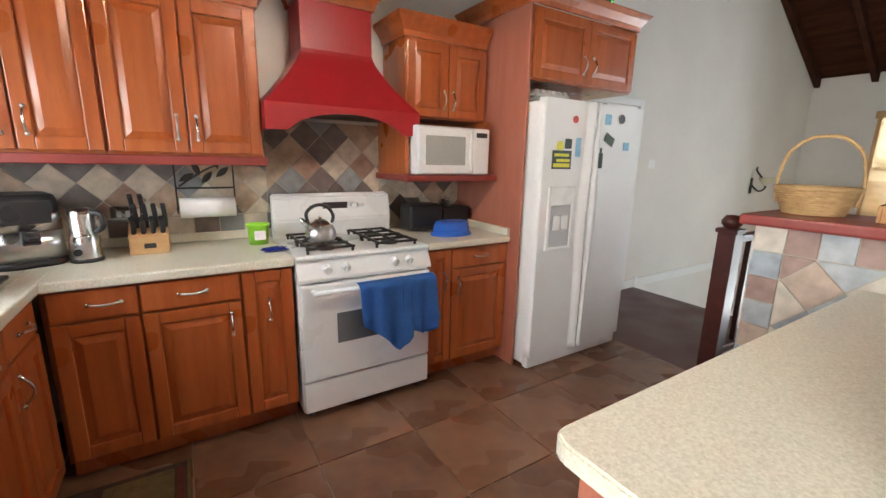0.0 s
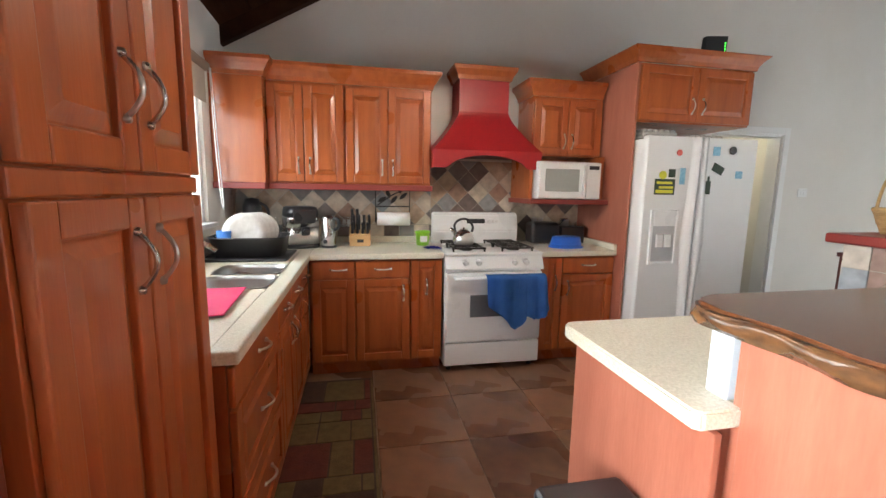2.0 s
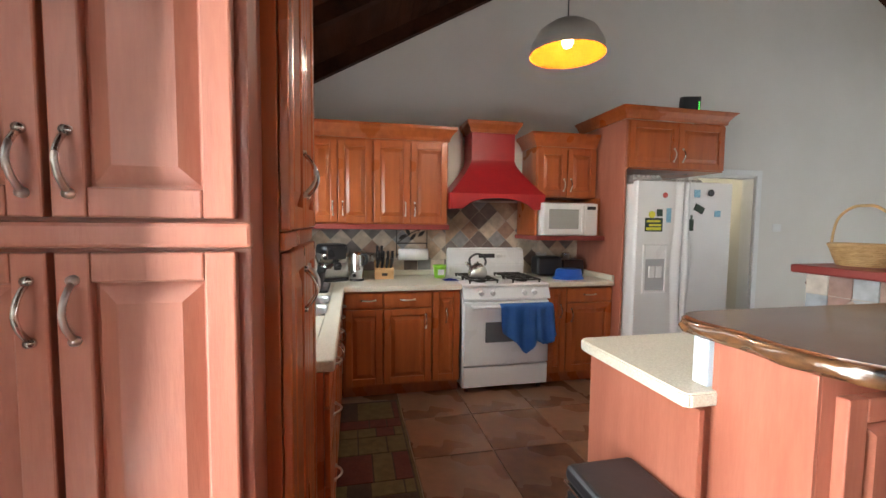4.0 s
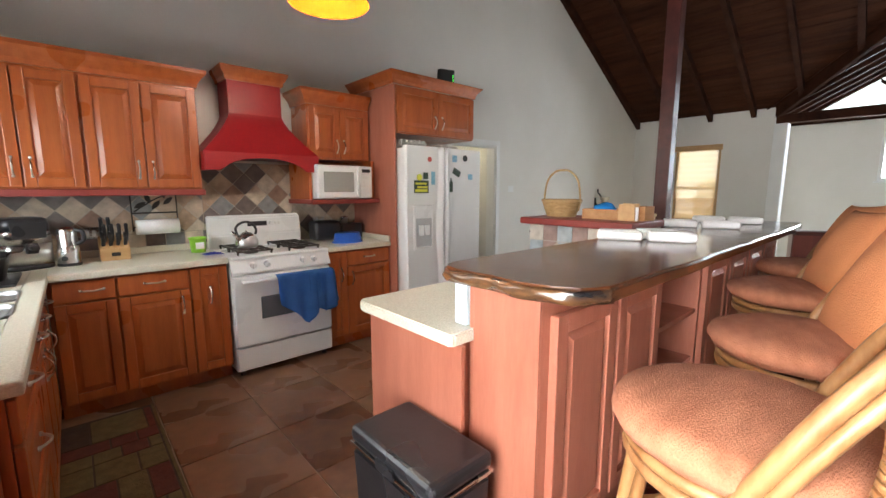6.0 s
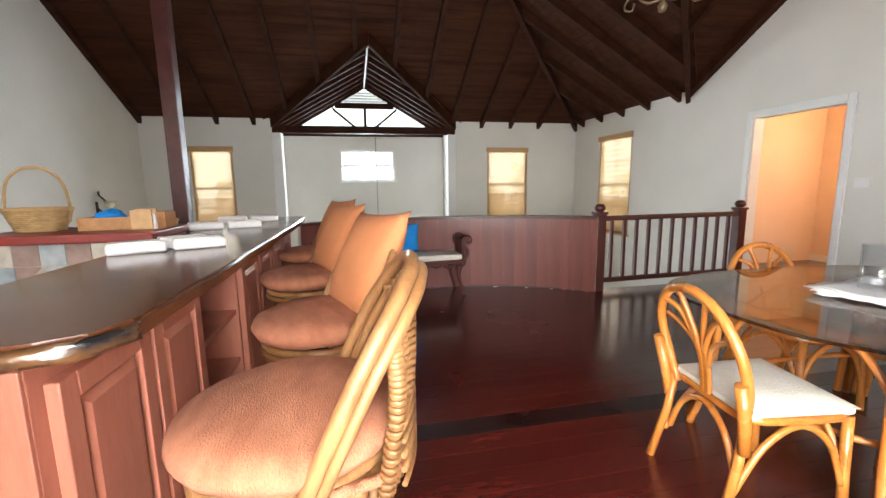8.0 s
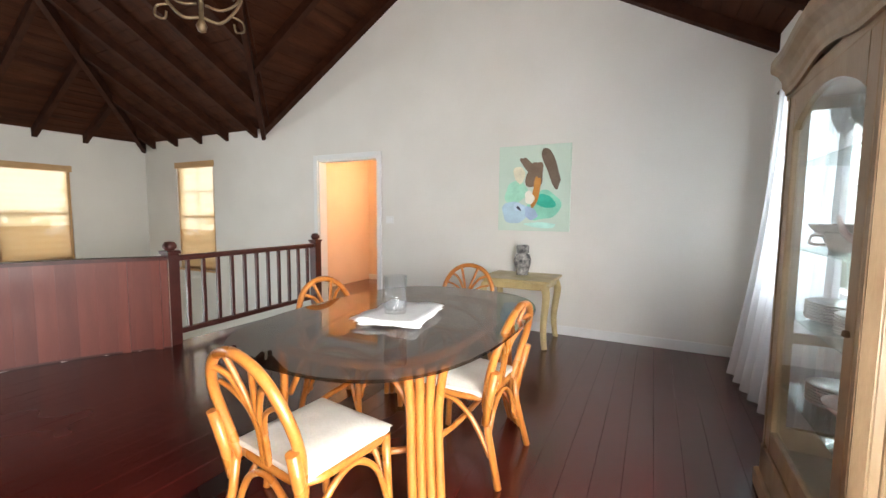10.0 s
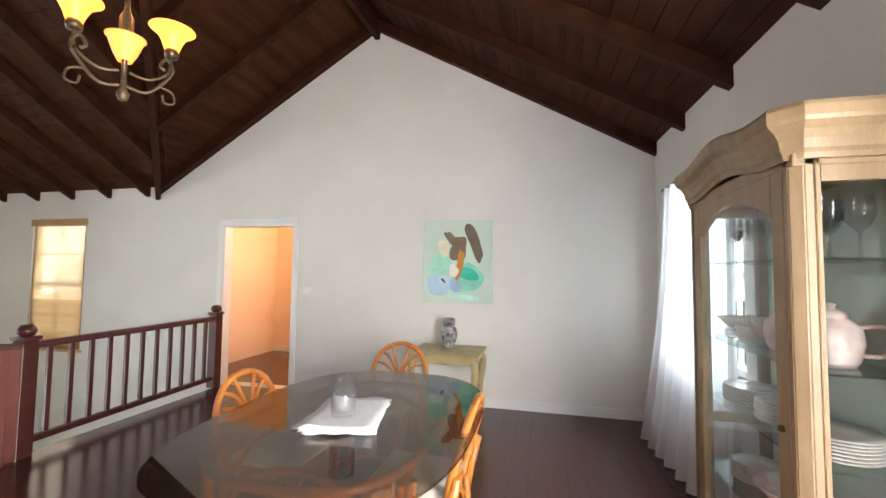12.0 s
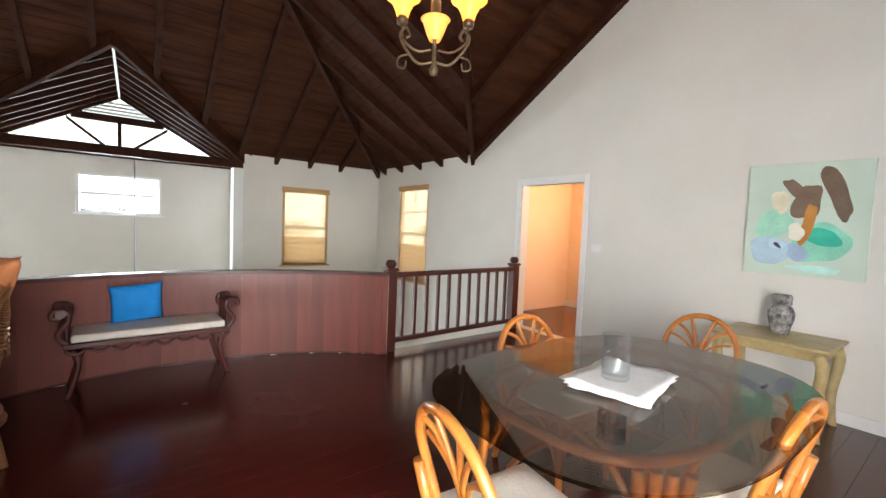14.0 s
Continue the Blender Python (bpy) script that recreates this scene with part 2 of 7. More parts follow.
PAPER = surface("white_paper", (0.78, 0.78, 0.78), (0.86, 0.86, 0.86), 20, rough=0.9, bump=0.1)
WICKER = surface("wicker", (0.34, 0.20, 0.075), (0.56, 0.38, 0.18), 14, (1, 1, 4), 0.6, bump=0.5, fine=60)
LIGHTWOOD = surface("pale_wood", (0.48, 0.28, 0.12), (0.60, 0.38, 0.18), 4, (1, 6, 6), 0.5, bump=0.06, fine=30)
GOLDWOOD = surface("antique_gold_wood", (0.36, 0.27, 0.12), (0.52, 0.41, 0.20), 5, (2, 2, 2), 0.42, bump=0.08, fine=40)
TAUPEWOOD = surface("taupe_cabinet_wood", (0.25, 0.165, 0.085), (0.37, 0.26, 0.15), 4, (4, 4, 0.8), 0.4, bump=0.06, fine=40)
THINBLIND = sheer("thin_blind", (0.60, 0.46, 0.28), 0.5, 0.6)
BLIND = sheer("tan_blind", (0.44, 0.29, 0.15), 0.5, 0.7)
SHADE = sheer("roller_blind_cloth", (0.42, 0.36, 0.30), 0.25)
CURTAIN = sheer("white_voile", (0.85, 0.86, 0.9), 0.5, 0.8)
CLEAR = glass("clear_glass", (0.95, 0.97, 0.97))
SMOKED = glass("smoked_glass", (0.50, 0.44, 0.37), 0.010, 3.2, 0.66, 0.02)
# pale green put in for window light mirrored by the cabinet's back
CABINETBACK = surface("painted_window_reflection", (0.60, 0.72, 0.66), (0.68, 0.78, 0.72), 2, rough=0.14, spread=0.04, bump=0)
PEACH = surface("peach_wall", (0.74, 0.56, 0.42), (0.78, 0.61, 0.47), 2, rough=0.8, bump=0.03)
BULBGLOW = glow("bulb_glow", (1.0, 0.80, 0.42), 9)
ALABASTER = glow("lit_alabaster", (1.0, 0.34, 0.04), 2.0)
OUTSIDE = glow("bright_outdoors", (0.93, 0.96, 0.93), 1.15)
CHINA = surface("glazed_china", (0.55, 0.52, 0.48), (0.75, 0.73, 0.7), 20, rough=0.2, bump=0.0)
CHINABLUE = surface("patterned_china", (0.03, 0.03, 0.04), (0.42, 0.40, 0.37), 24, (1, 1, 1), 0.25, bump=0.02, fine=50)

# ---- mesh helpers ----


class Geo:
    """A bmesh with a few shapes to fill it."""

    def __init__(self):
        self.bm = bmesh.new()

    def poly(self, pts, thick):
        """A flat polygon made solid by moving it along a vector."""
        a = [self.bm.verts.new(p) for p in pts]
        b = [self.bm.verts.new(Vector(p) + Vector(thick)) for p in pts]
        n = len(pts)
        fs = [self.bm.faces.new(a), self.bm.faces.new(b[::-1])]
        fs += [self.bm.faces.new((a[i], b[i], b[(i + 1) % n], a[(i + 1) % n])) for i in range(n)]
        bmesh.ops.recalc_face_normals(self.bm, faces=fs)
        return self

    def box(self, x0, x1, y0, y1, z0, z1, bevel=0.0, seg=2):
        m = Matrix.Translation(((x0 + x1) / 2, (y0 + y1) / 2, (z0 + z1) / 2)) @ Matrix.Diagonal((abs(x1 - x0), abs(y1 - y0), abs(z1 - z0), 1))
        vs = bmesh.ops.create_cube(self.bm, size=1, matrix=m)["verts"]
        if bevel:
            es = list({e for v in vs for e in v.link_edges})
            bmesh.ops.bevel(self.bm, geom=es, offset=bevel, segments=seg, profile=0.5, affect="EDGES", clamp_overlap=True)
        return self

    def tube(self, pts, r, n=8, closed=False, r1=None, caps=True):
        """A round bar along points; r1: radius at the far end."""
        pts = [Vector(p) for p in pts]
        k = len(pts)
        rings = []
        ref = Vector((0.13, 0.21, 0.97)).normalized()
        for i, p in enumerate(pts):
            d = (pts[(i + 1) % k] - pts[i - 1]) if closed else (pts[min(i + 1, k - 1)] - pts[max(i - 1, 0)])
            d.normalize()
            if abs(d.dot(ref)) > 0.95:
                ref = Vector((0.9, 0.3, 0.1)).normalized()
            u = d.cross(ref).normalized()
            w = d.cross(u)
            rad = r if r1 is None else r + (r1 - r) * i / (k - 1)
            rings.append([self.bm.verts.new(p + rad * (math.cos(6.2832 * j / n) * u + math.sin(6.2832 * j / n) * w)) for j in range(n)])
        for i in range(k if closed else k - 1):
            a, b = rings[i], rings[(i + 1) % k]
            for j in range(n):
                f = self.bm.faces.new((a[j], a[(j + 1) % n], b[(j + 1) % n], b[j]))
                f.smooth = True
        if not closed and caps:
            self.bm.faces.new(rings[0][::-1])
            self.bm.faces.new(rings[-1])
        return self

    def lathe(self, prof, at=(0, 0, 0), n=24, sx=1.0, sy=1.0):
        """A profile of (radius, height) turned round the vertical."""
        rings = []
        for r, z in prof:
            rings.append([self.bm.verts.new((at[0] + sx * max(r, 1e-4) * math.cos(6.2832 * j / n), at[1] + sy * max(r, 1e-4) * math.sin(6.2832 * j / n), at[2] + z)) for j in range(n)])
        for a, b in zip(rings, rings[1:]):
            for j in range(n):
                f = self.bm.faces.new((a[j], a[(j + 1) % n], b[(j + 1) % n], b[j]))
                f.smooth = True
        return self

    def sheet(self, grid, thick=0.0):
        """A smooth sheet from rows of points, made double by a small thickness along y."""
        rows = [[self.bm.verts.new(p) for p in row] for row in grid]
        for a, b in zip(rows, rows[1:]):
            for i in range(len(a) - 1):
                f = self.bm.faces.new((a[i], a[i + 1], b[i + 1], b[i]))
                f.smooth = True
        if thick:
            bmesh.ops.solidify(self.bm, geom=self.bm.faces[:], thickness=thick)
        return self

    def turn(self, m):
        bmesh.ops.transform(self.bm, matrix=m, verts=self.bm.verts[:])
        return self

    def mesh(self, name, mat):
        me = bpy.data.meshes.new(name)
        self.bm.normal_update()
        self.bm.to_mesh(me)
        self.bm.free()
        me.materials.append(mat)
        return me


def part(name, g, mat, parent, label=""):
    ob = new(name, g.mesh(name, mat))
    ob.parent = parent
    if label:
        ob["label"] = label
    return ob


def piece(name, me, parent, m=None):
    ob = new(name, me)
    ob.parent = parent
    if m is not None:
        ob.matrix_basis = m
    return ob


def thing(name, m, label, category, group=""):
    ob = new(name)
    ob.empty_display_size = 0.1
    ob.matrix_basis = m
    return tagged(ob, label, category, group)


def solid(name, g, mat, label, category, kind="", group=""):
    return tagged(new(name, g.mesh(name, mat)), label, category, group, kind)


def arc(cx, cy, r, a0, a1, n):
    return [(cx + r * math.cos(radians(a0 + (a1 - a0) * i / n)), cy + r * math.sin(radians(a0 + (a1 - a0) * i / n))) for i in range(n + 1)]


def bow(p0, p1, sag, n=10):
    """Points from p0 to p1 that bulge by the vector sag."""
    p0, p1, sag = Vector(p0), Vector(p1), Vector(sag)
    return [p0.lerp(p1, i / n) + sag * (4 * (i / n) * (1 - i / n)) for i in range(n + 1)]


def spline(pts, n=6):
    """A Catmull-Rom curve through points."""
    pts = [Vector(p) for p in pts]
    out = []
    for i in range(len(pts) - 1):
        p0, p1, p2, p3 = pts[max(i - 1, 0)], pts[i], pts[i + 1], pts[min(i + 2, len(pts) - 1)]
        for k in range(n):
            t = k / n
            out.append(0.5 * ((2 * p1) + (p2 - p0) * t + (2 * p0 - 5 * p1 + 4 * p2 - p3) * t * t + (3 * p1 - p0 - 3 * p2 + p3) * t ** 3))
    out.append(pts[-1])
    return out


def wall(g, a0, a1, top, openings, base, make):
    """Fills a wall from a0 to a1 with holes (s0, s1, z0, z1). top(s) is its height; make(s0, s1, zs) gives a prism for four corners."""
    cuts = sorted({a0, a1, *[o[0] for o in openings], *[o[1] for o in openings], *top.kinks})
    cuts = [c for c in cuts if a0 <= c <= a1]
    for s0, s1 in zip(cuts, cuts[1:]):
        mid = (s0 + s1) / 2
        z = base
        for o in sorted((o for o in openings if o[0] <= mid <= o[1]), key=lambda o: o[2]):
            if o[2] > z:
                make(g, s0, s1, z, z, o[2], o[2])
            z = o[3]
        if max(top(s0), top(s1)) > z + 0.001:
            make(g, s0, s1, z, z, top(s0), top(s1))


class Top:
    def __init__(self, pts):
        self.pts, self.kinks = pts, [p[0] for p in pts]

    def __call__(self, s):
        return float(np.interp(s, [p[0] for p in self.pts], [p[1] for p in self.pts]))


# ---- the shell ----
T = 0.15
BOARD = 0.13                                # the rafters' depth under the boards


def zw(x, y):
    return 2.40 + 0.557 * (x - XW) - 0.04 * y


def ze(x, y):
    return 5.174 - 0.557 * (x - 3.38)


def zs(x, y):
    return 2.61 + 0.57 * (y - YS)


X1, XV = 1.61, 4.78                         # small gable's ridge and valley foot


def zg(x, y):
    k = (zw(X1, YS) - 2.61) / (XV - X1)
    return zw(X1, y) - k * (x - X1)


YA = (2.61 - 0.57 * YS - zw(X1, 0)) / (-0.04 - 0.57)            # where the small ridge runs into the hip
XR, YR = 3.38, -4.05                # top of the hip
for _ in range(30):
    XR = (5.174 + 0.557 * 3.38 - 2.40 + 0.557 * XW + 0.04 * YR) / 1.114
    YR = (ze(XR, 0) - 2.61) / 0.57 + YS
BY0, BY1, BX = -5.91, -2.30, 9.2            # the bay in the east wall
BC, BZ, BR = (BY0 + BY1) / 2, 2.60, 3.62
XD = 3.38 + (5.174 - BR) / 0.557            # where the dormer's ridge meets the slope

north_top = Top([(XW - T, zw(XW - T, 0) + BOARD), (3.38, ze(3.38, 0) + BOARD), (XE + T, ze(XE + T, 0) + BOARD)])
south_top = Top([(XW - T, zw(XW - T, YS) + BOARD), (X1, zw(X1, YS) + BOARD), (XV, 2.61 + BOARD), (XE + T, 2.61 + BOARD)])


def along_x(y0, y1):
    return lambda g, a, b, z0, z1, t0, t1: g.poly([(a, y0, z0), (b, y0, z1), (b, y0, t1), (a, y0, t0)], (0, y1 - y0, 0))


def along_y(x0, x1):
    return lambda g, a, b, z0, z1, t0, t1: g.poly([(x0, a, z0), (x0, b, z1), (x0, b, t1), (x0, a, t0)], (x1 - x0, 0, 0))


DOOR_K = (2.78, 3.64, 0.0, 1.98)
DOOR_S = (2.67, 3.70, FZ, 2.20)
WIN_A = (-1.55, -0.80, 0.66, 2.17)          # east wall, by the bar
WIN_B = (-7.55, -6.63, 0.66, 2.17)          # east wall, south end
WIN_C = (6.02, 7.05, 0.46, 2.30)            # south wall
WIN_BAY = (-4.74, -3.50, 1.53, 2.24)
WIN_SINK = (-2.05, -0.56, 1.13, 2.14)
WIN_TERR = (-4.85, -3.40, FZ + 0.3, 2.25)
WIN_CURT = (-8.05, -6.85, 0.95, 2.3)

g = Geo()
wall(g, XW - T, XE + T, north_top, [DOOR_K], LOW, along_x(YN, YN + T))
solid("wall_north", g, WALL, "pale grey painted plaster gable wall behind the kitchen", "wall", "structure")
g = Geo()
wall(g, XW - T, XE + T, south_top, [DOOR_S, WIN_C], LOW, along_x(YS, YS - T))
solid("wall_south", g, WALL, "white painted plaster gable wall of the dining area", "wall", "structure")
g = Geo()
wall(g, YS, YN, Top([(YS, zw(XW, YS) + BOARD), (YN, zw(XW, 0) + BOARD)]), [WIN_SINK, WIN_TERR, WIN_CURT], -0.2, along_y(XW, XW - T))
solid("wall_west", g, WALL, "white painted plaster eaves wall with windows", "wall", "structure")
g = Geo()
XL = -1.45                                  # inner lining of the dining area's eaves wall
wall(g, YS + 0.002, -4.95, Top([(YS, zw(XL, YS) + BOARD), (-4.95, zw(XL, -4.95) + BOARD)]), [WIN_CURT], FZ - 0.05, along_y(XW - 0.002, XL))
solid("wall_west_lining", g, WALL, "white painted plaster lining of the dining area's eaves wall", "wall", "structure")
g = Geo()
wall(g, YS, YN, Top([(YS, 2.60 + BOARD), (YN, 2.60 + BOARD)]), [WIN_A, WIN_B, (BY0, BY1, LOW, 2.9)], LOW, along_y(XE, XE + T))
solid("wall_east", g, WALL, "pale painted plaster wall of the stair hall", "wall", "structure")
g = Geo()
g.box(XE + T, BX, BY0 - T, BY0, LOW, BZ + 0.15)
g.box(XE + T, BX, BY1, BY1 + T, LOW, BZ + 0.15)
wall(g, BY0 - T, BY1 + T, Top([(BY0 - T, 2.56), (BY1 + T, 2.56)]), [WIN_BAY, (-5.3, -2.9, -1.7, -0.1)], LOW, along_y(BX, BX + T))
solid("wall_bay", g, WALL, "pale painted plaster walls of the tall bay", "wall", "structure")
for y0, y1 in ((BY0 - 0.02, BY0 + 0.16), (BY1 - 0.16, BY1 + 0.02)):
    solid("pilaster", Geo().box(XE - 0.05, XE + 0.2, y0, y1, LOW, BZ, 0.01), TRIMWHITE, "white plaster pilaster at the bay's corner", "pilaster", "structure")

# ceiling boards and rafters
g = Geo()
up = (0, 0, 0.12)


def lift(f, pts):
    return [(x, y, f(x, y) + BOARD) for x, y in pts]




def clip(poly, lo, hi):
    """Cuts a 2D polygon to a rectangle."""
    for axis, bound, sign in ((0, lo[0], 1), (0, hi[0], -1), (1, lo[1], 1), (1, hi[1], -1)):
        out = []
        for i, p in enumerate(poly):
            q = poly[i - 1]
            a, b = sign * (q[axis] - bound), sign * (p[axis] - bound)
            if a * b < 0:
                t = a / (a - b)
                out.append((q[0] + t * (p[0] - q[0]), q[1] + t * (p[1] - q[1])))
            if b >= 0:
                out.append(p)
        poly = out
        if len(poly) < 3:
            return []
    return poly


def area(p):
    return abs(sum(p[i - 1][0] * p[i][1] - p[i][0] * p[i - 1][1] for i in range(len(p)))) / 2


def boarded(f, pts, axis, width=0.125, gap=0.007):
    """A slope laid with boards that run level, open joints between them, and sheathing above."""
    lo, hi = min(p[axis] for p in pts), max(p[axis] for p in pts)
    k = lo
    while k < hi:
        a, b = [-50, -50], [50, 50]
        a[axis], b[axis] = k + gap / 2, k + width - gap / 2
        q = clip(pts, a, b)
        if len(q) >= 3 and area(q) > 0.001:
            g.poly(lift(f, q), (0, 0, 0.012))
        k += width
    g.poly([(x, y, z + 0.014) for x, y, z in lift(f, pts)], up)


boarded(zw, [(XW - T, YN + T), (XW - T, YS - T), (X1, YS - T), (X1, YA), (XR, YR), (3.38, YN + T)], 0)
boarded(ze, [(3.38, YN + T), (XR, YR), (XD, BC), (XE + T, BY1), (XE + T, YN + T)], 0)
boarded(ze, [(XR, YR), (XE + T, YS - T), (XE + T, BY0), (XD, BC)], 0)
boarded(zs, [(XR, YR), (X1, YA), (XV, YS - T), (XE + T, YS - T)], 1)
boarded(zg, [(X1, YA), (X1, YS - T), (XV, YS - T)], 0)
for e in (BY0 - T, BY1 + T):
    g.poly([(XD, BC, BR + BOARD), (BX + T, BC, BR + BOARD), (BX + T, e, BZ + 0.1), (XE, e, BZ + 0.1)], up)
solid("ceiling", g, ROOFWOOD, "dark brown board ceiling, hipped and pitched", "ceiling", "structure")


def rafter(g, p0, p1, w=0.07, d=BOARD):
    """A beam whose underside runs from p0 to p1, with upright ends."""
    p0, p1 = Vector(p0), Vector(p1)
    side = (p1 - p0).cross(Vector((0, 0, 1)))
    side = side.normalized() * (w / 2)
    g.poly([p0 - side, p1 - side, p1 - side + Vector((0, 0, d)), p0 - side + Vector((0, 0, d))], side * 2)


g = Geo()
y = YS + 0.035
while y < YN:
    x1 = 3.38 if y > YR else (X1 if y < YA else X1 + (XR - X1) * (y - YA) / (YR - YA))
    rafter(g, (XW, y, zw(XW, y)), (x1, y, zw(x1, y)), 0.07 if abs(y - YS) > 0.1 else 0.1)
    y += 0.86
y = -0.045
while y > YS + 0.3:
    x0 = 3.38 if y > YR else XR + (XE - XR) * (y - YR) / (YS - YR)
    x1 = XE
    if BY0 < y < BY1:
        x1 = XD + (XE - XD) * abs(y - BC) / (BY1 - BC)
    if x1 - x0 > 0.3:
        rafter(g, (x0, y, ze(x0, y)), (x1, y, ze(x1, y)))
    y -= 0.645
x = 4.95
while x < XE - 0.1:
    yt = YR + (YS - YR) * (x - XR) / (XE - XR)
    rafter(g, (x, YS, zs(x, YS)), (x, yt, zs(x, yt)))
    x += 0.68
x = 4.3
while x > X1 + 0.3:
    yb = YS + (YA - YS) * (XV - x) / (XV - X1)
    yt = YR + (YA - YR) * (x - XR) / (X1 - XR) if x < XR else YR + (YS - YR) * (x - XR) / (XE - XR)
    rafter(g, (x, yb, zs(x, yb)), (x, yt, zs(x, yt)))
    x -= 0.68
y = YS + 0.05
while y < YA - 0.3:
    xv = XV + (X1 - XV) * (y - YS) / (YA - YS)
    rafter(g, (X1, y, zg(X1, y)), (xv, y, zg(xv, y)), 0.1 if y < YS + 0.1 else 0.07)
    y += 0.86
low = 0.05
rafter(g, (X1, YS, zw(X1, YS) - 0.10), (X1, YA, zw(X1, YA) - 0.10), 0.06, 0.22)                 # small ridge
rafter(g, (3.38, YN, 5.174 - 0.1), (XR, YR, ze(XR, YR) - 0.1), 0.06, 0.22)                      # main ridge
rafter(g, (XV, YS, 2.61 - low), (X1, YA, zw(X1, YA) - low), 0.06, 0.2)                          # valley
rafter(g, (XE, YS, 2.60 - low), (XR, YR, ze(XR, YR) - low), 0.07, 0.2)                          # hips
rafter(g, (X1, YA, zw(X1, YA) - low), (XR, YR, ze(XR, YR) - low), 0.07, 0.2)
for e in (BY0, BY1):
    rafter(g, (XE - 0.02, e, BZ - low), (XD, BC, BR - low), 0.06, 0.18)
for i in range(7):
    x = 6.75 + 0.38 * i
    for e in (BY0, BY1):
        w = min(1.0, (x - XD) / (XE - XD))
        rafter(g, (x, BC + (e - BC) * w, BR + (BZ - BR) * w), (x, BC, BR), 0.05, 0.12)
g.box(XE - 0.06, XE + 0.12, BY0, BY1, BZ - 0.14, BZ - 0.0, 0.006)
solid("ceiling_rafters", g, RAFTERWOOD, "dark brown rafters, ridges and hips under the boards", "rafters", "structure")
# ridge board in wall white: the colour stands in for light from below
g = Geo()
rafter(g, (XD, BC, BR - 0.03), (BX, BC, BR - 0.03), 0.028, 0.04)
solid("lit_ridge_board", g, WALL, "dormer's ridge board, coloured white as if lit from below", "batten", "structure")

# floors
AX, AY, AR = 1.45, -4.65, 2.75              # the curve of the half wall
TILE_Y = -3.22
solid("floor_kitchen", Geo().box(XW - T, 2.43, TILE_Y, YN + T, -0.12, -0.008), FLOORGROUT, "brown grouted tile floor of the kitchen", "floor", "structure")
solid("floor_landing", Geo().box(2.43, 3.9, -3.0, YN + T, -0.14, 0.0), DARKWOOD, "dark wooden landing beside the fridge", "floor", "structure")
rim = [(XW - T, YS - T), (3.68, YS - T), (3.66, -6.5)] + arc(AX, AY, AR, -40, 27, 14) + [(3.9, -3.0), (2.43, -3.0), (2.43, TILE_Y), (XW - T, TILE_Y)]
g = Geo()
g.poly([(x, y, FZ - 0.17) for x, y in rim], (0, 0, 0.14))
floor_dining = solid("floor_dining", g, DARKWOOD, "raised dark mahogany floor of the dining area", "floor", "structure")
solid("floor_hall", Geo().box(2.4, BX + T, YS - T, YN + T, LOW - 0.2, LOW), COUNTER, "pale tiled floor of the hall below", "floor", "structure")

# ---- windows and doors of the shell ----


def sash_window(name, m, w, h, label, bars=True, blind=0.0, blind_mat=None, trim=TRIMWHITE, group="", depth=0.1):
    """A double-hung window; local x across, y outwards, z up from the sill's underside. blind: share that is covered."""
    win = thing(name, m, label, "window", group)
    win["kind"] = "structure"
    f = 0.05
    g = Geo()
    for x0, x1, z0, z1 in ((0, f, 0, h), (w - f, w, 0, h), (f, w - f, 0, f), (f, w - f, h - f, h)):
        g.box(x0, x1, 0.02, depth, z0, z1, 0.004)
    part("window_frame", g, trim, win)
    g = Geo()
    g.box(f, w - f, 0.05, 0.08, h * 0.5 - 0.025, h * 0.5 + 0.025, 0.004)
    if bars:
        g.box(w / 2 - 0.012, w / 2 + 0.012, 0.055, 0.08, f, h - f)
        for z in (h * 0.27, h * 0.74):
            g.box(f, w - f, 0.056, 0.079, z - 0.01, z + 0.01)
    part("sash", g, trim, win)
    pane = part("pane", Geo().box(f, w - f, 0.064, 0.07, f, h - f), CLEAR, win, "clear glass pane")
    pane.visible_shadow = False
    part("window_sill", Geo().box(-0.04, w + 0.04, -0.05, 0.05, -0.03, 0.0, 0.006), trim, win)
    if blind:
        n = int(h * blind / 0.05)
        split = int(n * 0.62)
        for name2, rows, mat2, lab2 in (("blind", range(split), THINBLIND, "thin tan blind"), ("blind_hem", range(split, n), blind_mat, "doubled tan blind cloth")):
            g = Geo()
            for i in rows:
                z = h - 0.04 - 0.05 * i
                g.poly([(0.03, 0.012 + 0.004 * (i % 2), z), (w - 0.03, 0.012 + 0.004 * (i % 2), z), (w - 0.03, 0.012, z - 0.051), (0.03, 0.012, z - 0.051)], (0, 0.003, 0))
            part(name2, g, mat2, win, lab2)
        part("blind_head", Geo().box(-0.02, w + 0.02, -0.02, 0.05, h - 0.07, h + 0.03, 0.006), LIGHTWOOD, win)
    return win


EASTWARD = -90
for name, (y0, y1, z0, z1), lab in (("window_1", WIN_A, "white sash window with a tan woven blind near the bar"), ("window_2", WIN_B, "white sash window with a tan woven blind in the hall")):
    sash_window(name, pose(XE, y1, z0, 0, 0, EASTWARD), y1 - y0, z1 - z0, lab, False, 1.0, BLIND, LIGHTWOOD)
x0, x1, z0, z1 = WIN_C
sash_window("window_3", pose(x1, YS, z0, 0, 0, 180), x1 - x0, z1 - z0, "tall sash window with a tan woven blind by the rail", True, 1.0, BLIND, LIGHTWOOD)
y0, y1, z0, z1 = WIN_BAY
sash_window("window_4", pose(BX, y1, z0, 0, 0, EASTWARD), y1 - y0, z1 - z0, "small high sliding window in the bay wall", False)
y0, y1, z0, z1 = WIN_SINK
